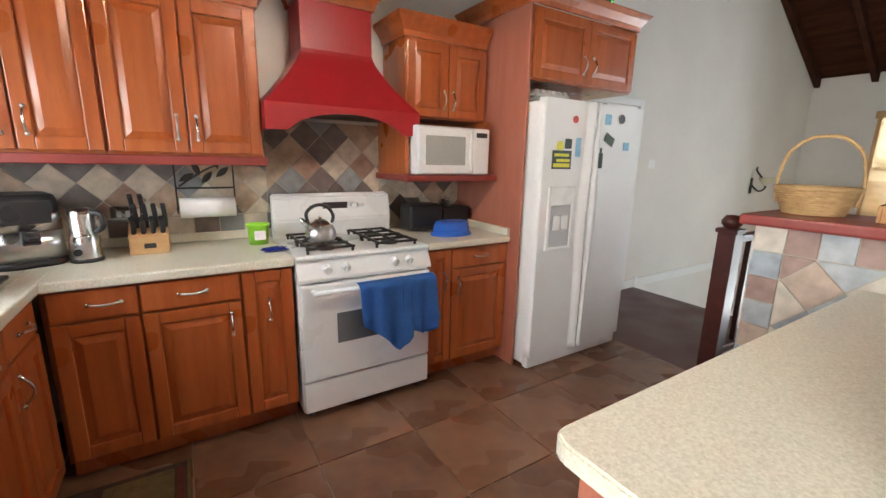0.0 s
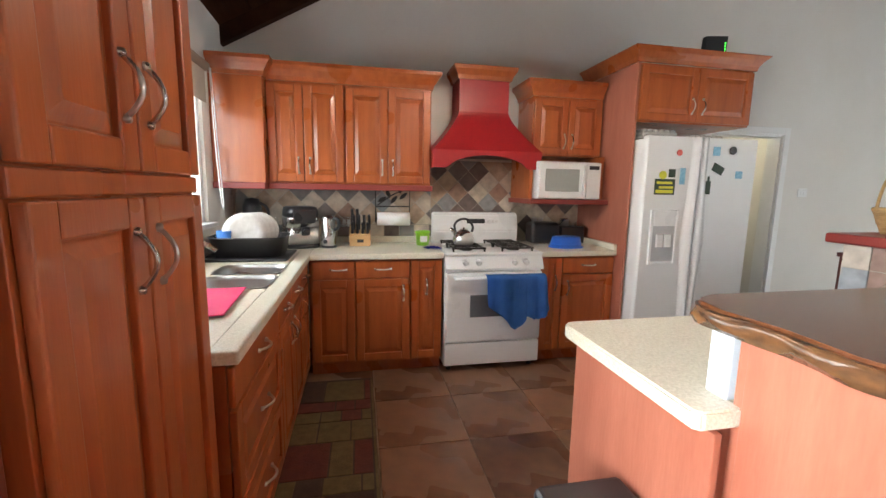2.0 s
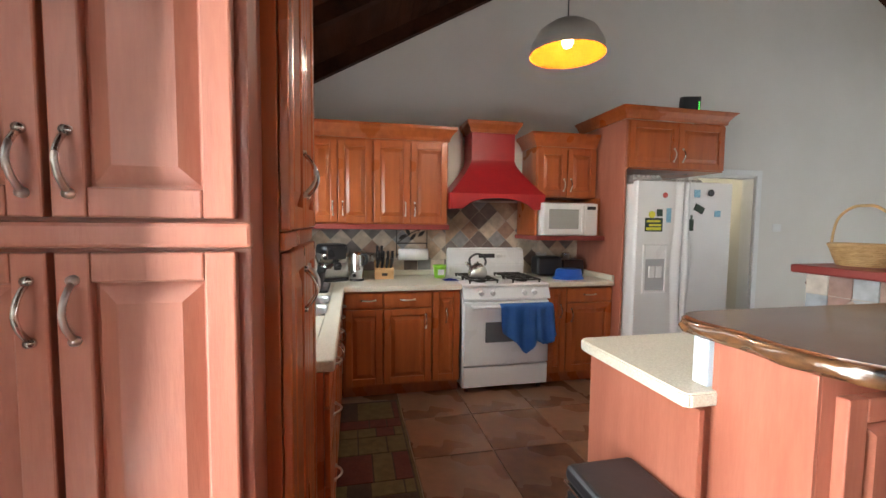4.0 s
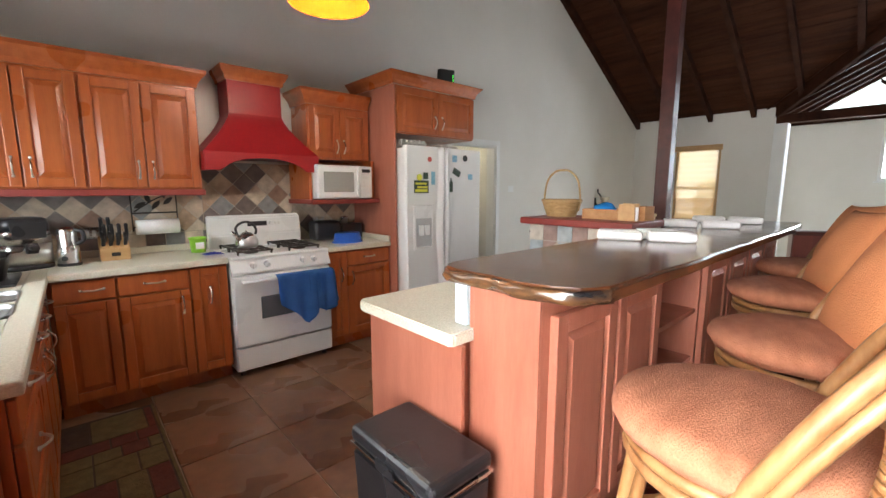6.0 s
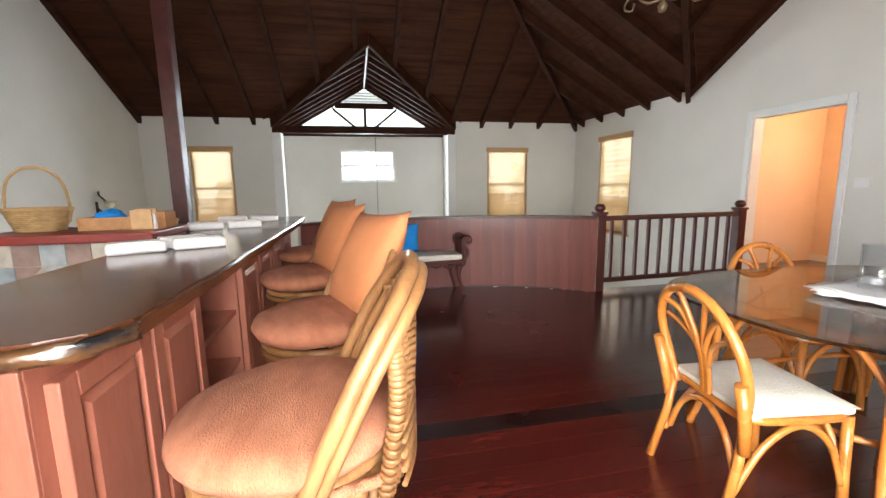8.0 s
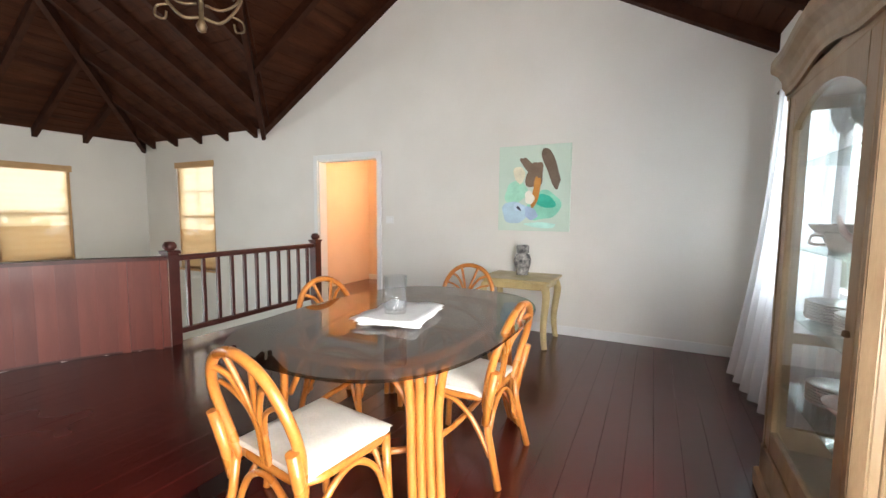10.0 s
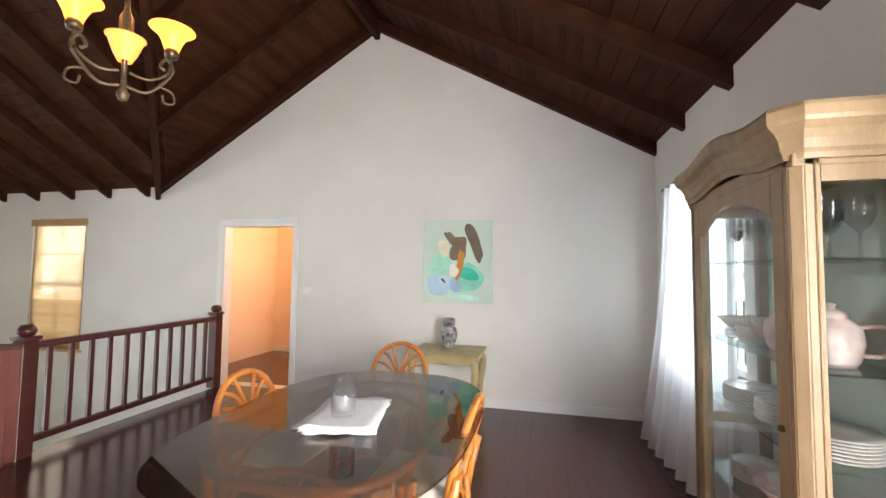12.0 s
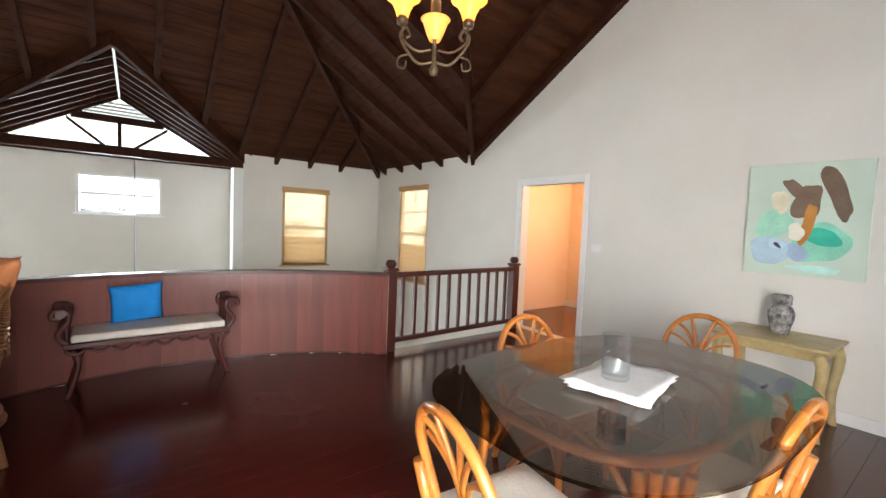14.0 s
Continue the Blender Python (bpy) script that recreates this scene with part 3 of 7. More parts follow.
w = sash_window("window_5", pose(XW, y0, z0, 0, 0, 90), y1 - y0, z1 - z0, "white sash window over the sink, open view of trees", True)
y0, y1, z0, z1 = WIN_CURT
sash_window("window_6", pose(XW, y0, z0, 0, 0, 90), y1 - y0, z1 - z0, "white window behind the dining curtain", True)
y0, y1, z0, z1 = WIN_TERR
sash_window("window_7", pose(XW, y0, z0, 0, 0, 90), y1 - y0, z1 - z0, "tall white terrace window", False)
# invented window, hidden by the half wall, for the fill light below
sash_window("window_8", pose(BX, -2.9, -1.7, 0, 0, EASTWARD), 2.4, 1.6, "unseen wide window added to light the lower hall", False)

# glazed gable of the bay, with its little truss
gable = thing("window_9", pose(BX + 0.02, BC, 2.56), "glazed dormer gable with a dark timber truss", "window")
gable["kind"] = "structure"
half = (BY1 - BY0) / 2


def gz(y):
    return (BR - 2.56) - (BR - BZ) * abs(y) / half


g = Geo()
g.poly([(0.03, -half, 0), (0.03, half, 0), (0.03, 0.0, gz(0))], (0.008, 0, 0))
p = part("pane", g, CLEAR, gable, "clear glass")
p.visible_shadow = False
g = Geo()
g.box(-0.04, 0.06, -half, half, -0.02, 0.09, 0.004)
g.box(-0.03, 0.05, -0.03, 0.03, 0.09, 0.62)
g.box(-0.03, 0.05, -0.66, 0.66, 0.60, 0.72, 0.004)
for s in (-1, 1):
    rafter(g, (0.0, s * 0.12, 0.07), (0.0, s * 0.72, 0.56), 0.06, 0.06)
    rafter(g, (0.0, s * half, -0.02), (0.0, 0, gz(0) - 0.02), 0.08, 0.10)
part("truss", g, RAFTERWOOD, gable, "dark timber truss")
g = Geo()
for i in range(4):
    z = 0.74 + 0.06 * i
    wd = max(0.05, (gz(0) - z) * half / (BR - BZ) - 0.06)
    g.box(-0.01, 0.03, -wd, wd, z, z + 0.035)
part("louvre", g, TRIMWHITE, gable, "pale louvre slats")


def door_case(name, x0, x1, z0, z1, y, out, label, mat=TRIMWHITE):
    """The trim round an opening in a wall that runs along x."""
    d = thing(name, pose(x0, y, z0), label, "doorway")
    d["kind"] = "structure"
    g = Geo()
    t, k = 0.07, 0.02 * out
    for a, b, c, e in ((-t, 0, 0, z1 - z0 + t), (x1 - x0, x1 - x0 + t, 0, z1 - z0 + t), (0, x1 - x0, z1 - z0, z1 - z0 + t)):
        g.box(a, b, min(0, k), max(0, k), c, e, 0.005)
    part("casing", g, mat, d)
    g = Geo()
    for a, b, c, e in ((-0.002, 0.02, 0, z1 - z0), (x1 - x0 - 0.02, x1 - x0 + 0.002, 0, z1 - z0), (0.02, x1 - x0 - 0.02, z1 - z0 - 0.02, z1 - z0)):
        g.box(a, b, min(-0.004 * out, -0.146 * out), max(-0.004 * out, -0.146 * out), c, e)
    part("jamb", g, mat, d)
    return d


door_case("door_1", *DOOR_K, YN, -1, "white painted door casing beside the fridge")
door_case("door_2", *DOOR_S, YS, 1, "white painted open doorway to a peach room")
g = Geo()
g.box(2.2, 4.4, YS - 2.2, YS - 2.1, FZ, 2.6).box(2.1, 2.2, YS - 2.2, YS - T, FZ, 2.6).box(4.4, 4.5, YS - 2.2, YS - T, FZ, 2.6)
g.box(2.1, 4.5, YS - 2.2, YS - T, 2.6, 2.7)
solid("wall_peach_room", g, PEACH, "warm peach painted walls of the side room", "wall", "structure")
solid("floor_peach_room", Geo().box(2.1, 4.5, YS - 2.2, YS - T, FZ - 0.1, FZ - 0.003), MAHOGANY, "dark red floor of the side room", "floor", "structure")
# unseen warm fill without a fixture, added to brighten the side room
bulb("fill_peach_room", (3.0, YS - 1.3, 2.3), 50, (1, 0.62, 0.32), 0.1)
solid("baseboard_peach", Geo().box(2.2, 4.4, YS - 2.1, YS - 2.08, FZ, FZ + 0.1, 0.004), TRIMWHITE, "white baseboard in the side room", "baseboard", "structure")
g = Geo()
g.box(2.2, 4.2, YN + 1.3, YN + 1.4, 0, 2.5).box(2.2, 2.3, YN + T, YN + 1.3, 0, 2.5).box(4.1, 4.2, YN + T, YN + 1.3, 0, 2.5).box(2.2, 4.2, YN + T, YN + 1.4, 2.5, 2.6)
solid("wall_passage", g, WALL, "pale walls of the passage behind the kitchen door", "wall", "structure")
solid("floor_passage", Geo().box(2.2, 4.2, YN + T, YN + 1.4, -0.1, -0.003), DARKWOOD, "dark floor of the passage", "floor", "structure")
# fill light added out of sight so that the door gap looks lit
bulb("fill_passage", (3.3, YN + 0.8, 2.2), 9, (1, 0.9, 0.65), 0.1)
d = thing("door_leaf", pose(2.80, YN + T, 0.0, 0, 0, 78), "white painted panel door standing open into the passage", "door")
part("leaf", Geo().box(0, 0.8, 0, 0.04, 0.01, 1.96, 0.004), TRIMWHITE, d)
part("door_handle", Geo().tube([(0.73, -0.05, 1.0), (0.73, 0.0, 1.0)], 0.02), STEEL, d, "round steel knob")
for nm, m, h in (("baseboard_north", (3.72, XE, YN - 0.015, YN), 0.0), ("baseboard_south_a", (XW, 2.60, YS, YS + 0.015), FZ)):
    a, b, c, e = m
    solid(nm, Geo().box(a, b, c, e, h, h + 0.1, 0.003), TRIMWHITE, "white painted baseboard", "baseboard", "structure")
g = Geo()
g.poly([(3.9, -0.02, 0.0), (7.4, -0.02, LOW), (7.4, -0.02, LOW + 0.14), (3.9, -0.02, 0.14)], (0, 0.02, 0))
solid("stair_skirting", g, TRIMWHITE, "white sloping skirting beside the stairs down", "skirting", "structure")
stairs = thing("staircase", pose(3.9, -1.45, LOW), "dark wooden stairs going down to the hall", "staircase")
stairs["kind"] = "structure"
for i in range(14):
    part("step", Geo().box(0.25 * i, 0.25 * i + 0.27, 0.02, 1.42, -LOW - 0.186 * (i + 1) - 0.05, -LOW - 0.186 * (i + 1), 0.005), DARKWOOD, stairs)

# ---- kitchen ----


def raised_door(w, h, t=0.022, frame=0.055):
    """A door with stiles and rails and a raised field; local x across, z up, front at y = -t."""
    g = Geo()
    f = min(frame, w * 0.3)
    for a, b, c, e in ((0, f, 0, h), (w - f, w, 0, h), (f, w - f, 0, f), (f, w - f, h - f, h)):
        g.box(a, b, -t, 0, c, e, 0.004)
    g.box(f - 0.002, w - f + 0.002, -t * 0.35, 0, f - 0.002, h - f + 0.002)
    if w - 2 * f > 0.06 and h - 2 * f > 0.06:
        o, i = 0.006, 0.03
        xa, xb, za, zb = f + o, w - f - o, f + o, h - f - o
        xi = min(i, (xb - xa) * 0.35)
        bm = g.bm
        v0 = [bm.verts.new(p) for p in ((xa, -t * 0.36, za), (xb, -t * 0.36, za), (xb, -t * 0.36, zb), (xa, -t * 0.36, zb))]
        v1 = [bm.verts.new(p) for p in ((xa + xi, -t * 0.92, za + xi), (xb - xi, -t * 0.92, za + xi), (xb - xi, -t * 0.92, zb - xi), (xa + xi, -t * 0.92, zb - xi))]
        for k in range(4):
            bm.faces.new((v0[k], v0[(k + 1) % 4], v1[(k + 1) % 4], v1[k]))
        bm.faces.new(v1)
    return g


def pull(x, z, upright=True, l=0.11, y=-0.022):
    """A bowed steel handle."""
    a = (0, 0, l / 2) if upright else (l / 2, 0, 0)
    p = Vector((x, y, z))
    g = Geo()
    g.tube(bow(p - Vector(a), p + Vector(a), (0, -0.032, 0), 8), 0.005, 8)
    for s in (-1, 1):
        g.lathe([(0.009, 0), (0.008, 0.008), (0.0, 0.01)], (0, 0, 0), 10)
        bmesh.ops.transform(g.bm, matrix=Matrix.Translation(p + s * Vector(a)) @ pose(0, 0, 0, 90), verts=g.bm.verts[-30:])
    return g


def cabinet(name, m, w, d, h, fronts, label, toe=0.0, mat=CABWOOD, group="", category="cabinet", kick=True):
    """A unit with its fronts (x0, x1, z0, z1, handle place or None, upright). Local front at y = 0, body behind it."""
    c = thing(name, m, label, category, group)
    g = Geo()
    g.box(0, w, 0.0, d, toe, h, 0.002)
    if toe:
        g.box(0.0, w, 0.06, d, 0, toe)
    part("body", g, mat, c)
    for x0, x1, z0, z1, hx, hz, upright in fronts:
        if z1 - z0 < 0.2:
            gd = Geo().box(0, x1 - x0, -0.02, 0, 0, z1 - z0, 0.006)
            dr = part("drawer", gd, mat, c)
        else:
            dr = part("door", raised_door(x1 - x0, z1 - z0), mat, c)
        dr.location = (x0, -0.001, z0)
        if hx is not None:
            part("handle", pull(hx - x0, hz - z0, upright), STEEL, dr, "bowed steel handle")
    return c


def crown(name, runs, z, label, mat=CABWOOD, out=0.07, h=0.12):
    """A cornice along a line of (x, y) points, flaring outwards to the left of the line's direction."""
    prof = [(0.0, 0.0), (0.012, 0.0), (0.018, 0.03), (0.045, 0.07), (out, 0.095), (out, h), (0, h)]
    g = Geo()
    n = len(runs)
    rings = []
    for i, p in enumerate(runs):
        p = Vector((*p, 0))
        d0 = (p - Vector((*runs[i - 1], 0))).normalized() if i else None
        d1 = (Vector((*runs[i + 1], 0)) - p).normalized() if i < n - 1 else None
        n0 = Vector((d0.y, -d0.x, 0)) if d0 else None
        n1 = Vector((d1.y, -d1.x, 0)) if d1 else None
        if n0 and n1:
            nm = (n0 + n1).normalized()
            nm = nm / max(0.3, nm.dot(n0))
        else:
            nm = n0 or n1
        rings.append([g.bm.verts.new(p + nm * a + Vector((0, 0, z + b))) for a, b in prof])
    k = len(prof)
    for a, b in zip(rings, rings[1:]):
        for j in range(k):
            g.bm.faces.new((a[j], a[(j + 1) % k], b[(j + 1) % k], b[j]))
    g.bm.faces.new(rings[0])
    g.bm.faces.new(rings[-1][::-1])
    bmesh.ops.recalc_face_normals(g.bm, faces=g.bm.faces[:])
    return solid(name, g, mat, label, "cornice", "structure")


BF, UF = -0.62, -0.33                       # fronts of base and upper cabinets
BASE_G, UP_G = "kitchen base cabinets", "kitchen wall cabinets"
BW = "orange-brown varnished wooden base cabinet with raised panels"


def base_unit(m, w, fronts, lab=BW):
    return cabinet("base_cabinet", m, w, 0.58, 0.87, fronts, lab, 0.10, group=BASE_G)


def drawer_door(w, side, gap=0.006):
    hx = w - 0.05 if side > 0 else 0.05
    return [(gap, w - gap, 0.735, 0.86, w / 2, 0.80, False), (gap, w - gap, 0.115, 0.725, hx, 0.62, True)]


base_unit(pose(-0.96, BF, 0), 0.315, [(0.02, 0.31, 0.735, 0.86, 0.2, 0.80, False), (0.02, 0.31, 0.115, 0.725, None, 0, True)], BW + " in the corner")
base_unit(pose(-0.645, BF, 0), 0.395, drawer_door(0.395, 1))
base_unit(pose(-0.25, BF, 0), 0.24, [(0.006, 0.234, 0.115, 0.86, 0.12, 0.66, True)], "narrow orange-brown wooden cabinet beside the range")
base_unit(pose(0.772, BF, 0), 0.175, [(0.006, 0.169, 0.115, 0.86, 0.12, 0.66, True)], "narrow orange-brown wooden cabinet beside the range")
base_unit(pose(0.947, BF, 0), 0.45, drawer_door(0.45, -1))
# west run, fronts face east
WF = -0.985
for y, wd, fr in ((-1.0, 0.33, drawer_door(0.33, -1)), (-1.70, 0.70, [(0.006, 0.347, 0.735, 0.86, 0.17, 0.8, False), (0.353, 0.694, 0.735, 0.86, 0.52, 0.8, False), (0.006, 0.347, 0.115, 0.725, 0.30, 0.62, True), (0.353, 0.694, 0.115, 0.725, 0.40, 0.62, True)]),
                  (-2.375, 0.675, [(0.006, 0.669, 0.735, 0.86, 0.34, 0.8, False), (0.006, 0.669, 0.43, 0.725, 0.34, 0.58, False), (0.006, 0.669, 0.115, 0.42, 0.34, 0.28, False)])):
    cabinet("base_cabinet", pose(WF, y, 0, 0, 0, 90), wd, 0.6, 0.87 if y != -1.70 else 0.735, fr, BW + " under the sink counter", 0.10, group=BASE_G)

# worktops: the L with two sink bowls cut in, then the short one by the fridge
CZ0, CZ1 = 0.872, 0.915
SINK = [(-1.37, -1.03, -1.30, -1.03), (-1.37, -1.03, -1.63, -1.345)]
g = Geo()
g.box(-0.95, -0.005, -0.665, -0.003, CZ0, CZ1, 0.008)
g.box(XW + 0.003, -1.37, -2.385, -0.003, CZ0, CZ1)
g.box(-1.03, -0.945, -2.385, -0.003, CZ0, CZ1, 0.008)
for a, b in ((-2.385, -1.63), (-1.345, -1.30), (-1.03, -0.003)):
    g.box(-1.37, -1.03, a, b, CZ0, CZ1)
solid("worktop", g, COUNTER, "cream speckled solid worktop round the corner", "worktop")
g = Geo()
g.box(0.768, 1.40, -0.665, -0.003, CZ0, CZ1, 0.008)
g.box(1.375, 1.40, -0.66, -0.003, CZ1, CZ1 + 0.05, 0.006)
solid("worktop", g, COUNTER, "short cream speckled worktop beside the tall panel", "worktop")
solid("upstand", Geo().box(-1.58, -0.005, -0.02, -0.003, CZ1 + 0.002, CZ1 + 0.05, 0.004), COUNTER, "cream worktop upstand", "upstand", "structure")
sinkob = thing("sink", pose(0, 0, 0), "stainless double-bowl kitchen sink set into the worktop", "sink")
for x0, x1, y0, y1 in SINK:
    g = Geo()
    c = ((x0 + x1) / 2, (y0 + y1) / 2)
    rings = []
    for k, z in ((1.06, CZ1 + 0.004), (1.0, CZ1 + 0.004), (0.98, CZ1 - 0.02), (0.93, 0.78), (0.80, 0.75), (0.02, 0.745)):
        ring = []
        for j in range(32):
            a = 6.2832 * j / 32
            ca, sa = math.cos(a), math.sin(a)
            r = (abs(ca) ** 6 + abs(sa) ** 6) ** (-1 / 6)
            ring.append(g.bm.verts.new((c[0] + k * r * ca * (x1 - x0) / 2, c[1] + k * r * sa * (y1 - y0) / 2, z)))
        rings.append(ring)
    for a, b in zip(rings, rings[1:]):
        for j in range(32):
            f = g.bm.faces.new((a[j], a[(j + 1) % 32], b[(j + 1) % 32], b[j]))
            f.smooth = True
    bowl = part("bowl", g, SINKSTEEL, sinkob)
    part("drain", Geo().lathe([(0.035, 0.006), (0.03, 0.008), (0.0, 0.003)], (*c, 0.745), 16), STEEL, bowl)
tap = thing("tap", pose(-1.50, -1.42, CZ1), "chrome kitchen tap with a long spout", "tap")
part("base", Geo().lathe([(0.028, 0), (0.028, 0.02), (0.02, 0.05), (0.018, 0.1), (0, 0.105)]), STEEL, tap)
part("spout", Geo().tube(spline([(0, 0, 0.08), (0.02, 0.0, 0.17), (0.12, 0.02, 0.19), (0.2, 0.03, 0.14)]), 0.013, 10), STEEL, tap)
part("lever", Geo().tube([(0, 0, 0.1), (-0.01, -0.03, 0.14), (0.05, -0.09, 0.17)], 0.008, 8), STEEL, tap)

# wall cabinets
UPW = "orange-brown varnished wall cabinet with raised panel doors"
for x0, x1, hs in ((-1.255, -0.71, (-1.04, -0.96)), (-0.71, -0.06, (-0.435, -0.355))):
    mid = {-1.255: -1.0, -0.71: -0.393}[x0]
    w = x1 - x0
    cabinet("wall_cabinet", pose(x0, UF, 1.40), w, 0.325, 0.72,
            [(0.008, mid - x0 - 0.004, 0.012, 0.70, hs[0] - x0, 0.13, True), (mid - x0 + 0.004, w - 0.008, 0.012, 0.70, hs[1] - x0, 0.13, True)], UPW, group=UP_G)
cabinet("wall_cabinet", pose(XW + 0.003, -0.43, 1.40), 0.34, 0.42, 0.72, [], "plain-sided orange-brown corner wall cabinet by the window", group=UP_G)
crown("trim_cornice_a", [(XW + 0.01, -0.43), (-1.257, -0.43), (-1.257, -0.33), (-0.06, -0.33), (-0.06, -0.01)], 2.12, "orange-brown wooden cornice on the wall cabinets")
g = Geo()
g.box(-1.255, -0.045, -0.355, -0.02, 1.355, 1.40, 0.006)
g.box(XW + 0.003, -1.257, -0.455, -0.02, 1.355, 1.40, 0.006)
solid("trim_light_rail", g, MAROON, "maroon wooden rail under the wall cabinets", "rail", "structure")

# microwave housing
cabinet("wall_cabinet", pose(0.775, UF, 1.66), 0.61, 0.325, 0.47,
        [(0.008, 0.302, 0.012, 0.45, 0.27, 0.12, True), (0.308, 0.602, 0.012, 0.45, 0.34, 0.12, True)], "small orange-brown wall cabinet over the microwave", group=UP_G)
crown("trim_cornice_b", [(0.775, -0.01), (0.775, -0.33), (1.385, -0.33)], 2.13, "orange-brown wooden cornice over the microwave cabinet")
mh = thing("microwave_shelf", pose(0.73, 0, 1.27), "wooden microwave shelf with a maroon edge under a cabinet", "shelf")
part("side_panel", Geo().box(0, 0.03, -0.42, -0.004, 0.04, 0.39, 0.003), CABWOOD, mh)
part("side_panel", Geo().box(0.62, 0.655, -0.42, -0.004, 0.04, 0.39, 0.003), CABWOOD, mh)
part("back_panel", Geo().box(0.03, 0.62, -0.02, -0.004, 0.04, 0.39), CABWOOD, mh)
part("shelf", Geo().box(-0.02, 0.665, -0.50, -0.004, 0.0, 0.04, 0.006), MAROON, mh, "maroon painted shelf edge")
mw = thing("microwave", pose(0.775, -0.50, 1.313), "white countertop microwave oven on the shelf", "microwave")
part("body", Geo().box(0, 0.53, 0.012, 0.38, 0, 0.295, 0.008), WHITE, mw)
g = Geo()
g.box(0, 0.40, -0.012, 0.012, 0.005, 0.29, 0.008)
part("door", g, WHITE, mw)
part("door_window", Geo().box(0.05, 0.34, -0.016, -0.010, 0.06, 0.235, 0.003), surface("microwave_mesh_glass", (0.30, 0.31, 0.29), (0.36, 0.37, 0.35), 200, rough=0.15, bump=0), mw, "grey mesh window")
part("control_panel", Geo().box(0.405, 0.53, -0.012, 0.012, 0.005, 0.29, 0.006), WHITE, mw)
part("display", Geo().box(0.425, 0.51, -0.015, -0.011, 0.235, 0.265, 0.001), BLACK, mw)
part("handle", Geo().box(0.37, 0.395, -0.03, -0.012, 0.03, 0.265, 0.008), WHITE, mw)
for i in range(12):
    part("key", Geo().box(0.43 + 0.028 * (i % 3), 0.45 + 0.028 * (i % 3), -0.0145, -0.0115, 0.06 + 0.04 * (i // 3), 0.08 + 0.04 * (i // 3), 0.001), TRIMWHITE, mw)

# tall panel, fridge cabinet
solid("tall_end_panel", Geo().box(1.402, 1.425, -0.74, -0.004, 0.0, 2.32, 0.003), PANEL, "tall red-brown wooden panel beside the fridge", "panel")
cabinet("fridge_cabinet", pose(1.427, -0.73, 1.90), 0.99, 0.725, 0.42,
        [(0.01, 0.492, 0.012, 0.405, 0.45, 0.13, True), (0.498, 0.98, 0.012, 0.405, 0.54, 0.13, True)], "orange-brown wooden cabinet above the fridge", group=UP_G)
crown("trim_cornice_c", [(1.402, -0.01), (1.402, -0.74), (2.417, -0.74), (2.417, -0.01)], 2.32, "orange-brown wooden cornice above the fridge cabinet", h=0.10)

fr = thing("fridge", pose(1.436, -0.82, 0.0), "white side-by-side fridge with water dispenser and magnets", "fridge")
FW, FH, FS = 0.955, 1.785, 0.44
part("body", Geo().box(0.005, FW - 0.005, 0.0, 0.74, 0.03, FH - 0.015, 0.01), FRIDGEWHITE, fr)
part("grille", Geo().box(0.01, FW - 0.01, -0.03, 0.02, 0.01, 0.09, 0.006), WHITE, fr)


def fridge_door(x0, x1, s):
    """A door whose inner edge swells to make the handle."""
    g = Geo()
    n = 28
    bm = g.bm
    rows = []
    for i in range(n + 1):
        z = 0.10 + (FH - 0.10) * i / n
        k = math.exp(-((z - 1.02) / 0.33) ** 2)
        e = 0.030 * k
        prof = [(x0, 0.0), (x0, -0.045), (x0 + 0.008, -0.052), (x1 - 0.075 - e if s > 0 else x1 - 0.008, -0.055)]
        if s > 0:
            prof = [(x0, 0.0), (x0, -0.045), (x0 + 0.01, -0.053), (x1 - 0.07 - e, -0.055), (x1 - 0.05 - e, -0.068), (x1 - 0.03 - 0.6 * e, -0.088), (x1 - 0.012 - 0.3 * e, -0.088), (x1 - 0.006, -0.05), (x1 - 0.006, 0)]
        else:
            prof = [(x0 + 0.006, 0), (x0 + 0.006, -0.05), (x0 + 0.012 + 0.3 * e, -0.088), (x0 + 0.03 + 0.6 * e, -0.088), (x0 + 0.05 + e, -0.068), (x0 + 0.07 + e, -0.055), (x1 - 0.01, -0.053), (x1, -0.045), (x1, 0.0)]
        rows.append([bm.verts.new((px, py, z)) for px, py in prof])
    for a, b in zip(rows, rows[1:]):
        for j in range(len(a) - 1):
            f = bm.faces.new((a[j], a[j + 1], b[j + 1], b[j]))
            f.smooth = (a[j].co - a[j + 1].co).length < 0.12
    bm.faces.new(rows[0])
    bm.faces.new(rows[-1][::-1])
    bmesh.ops.recalc_face_normals(bm, faces=bm.faces[:])
    return g


dl = part("freezer_door", fridge_door(0.0, FS, 1), FRIDGEWHITE, fr)
dr = part("fridge_door", fridge_door(FS + 0.004, FW, -1), FRIDGEWHITE, fr)
g = Geo()
for a, b, c, e in ((0.07, 0.095, 0.84, 1.25), (0.285, 0.31, 0.84, 1.25), (0.095, 0.285, 0.84, 0.865), (0.095, 0.285, 1.13, 1.25)):
    g.box(a, b, -0.066, -0.05, c, e, 0.004)
disp = part("dispenser", g, WHITE, fr)
part("niche", Geo().box(0.095, 0.285, -0.058, -0.0535, 0.865, 1.13), surface("dispenser_grey", (0.42, 0.43, 0.44), (0.5, 0.51, 0.52), 4, rough=0.4, bump=0), disp, "pale grey recess")
for x in (0.125, 0.195):
    part("paddle", Geo().box(x, x + 0.06, -0.072, -0.058, 0.97, 1.07, 0.012), WHITE, disp)
YELLOW = surface("yellow_print", (0.62, 0.60, 0.04), (0.7, 0.66, 0.06), 30, rough=0.5, bump=0)
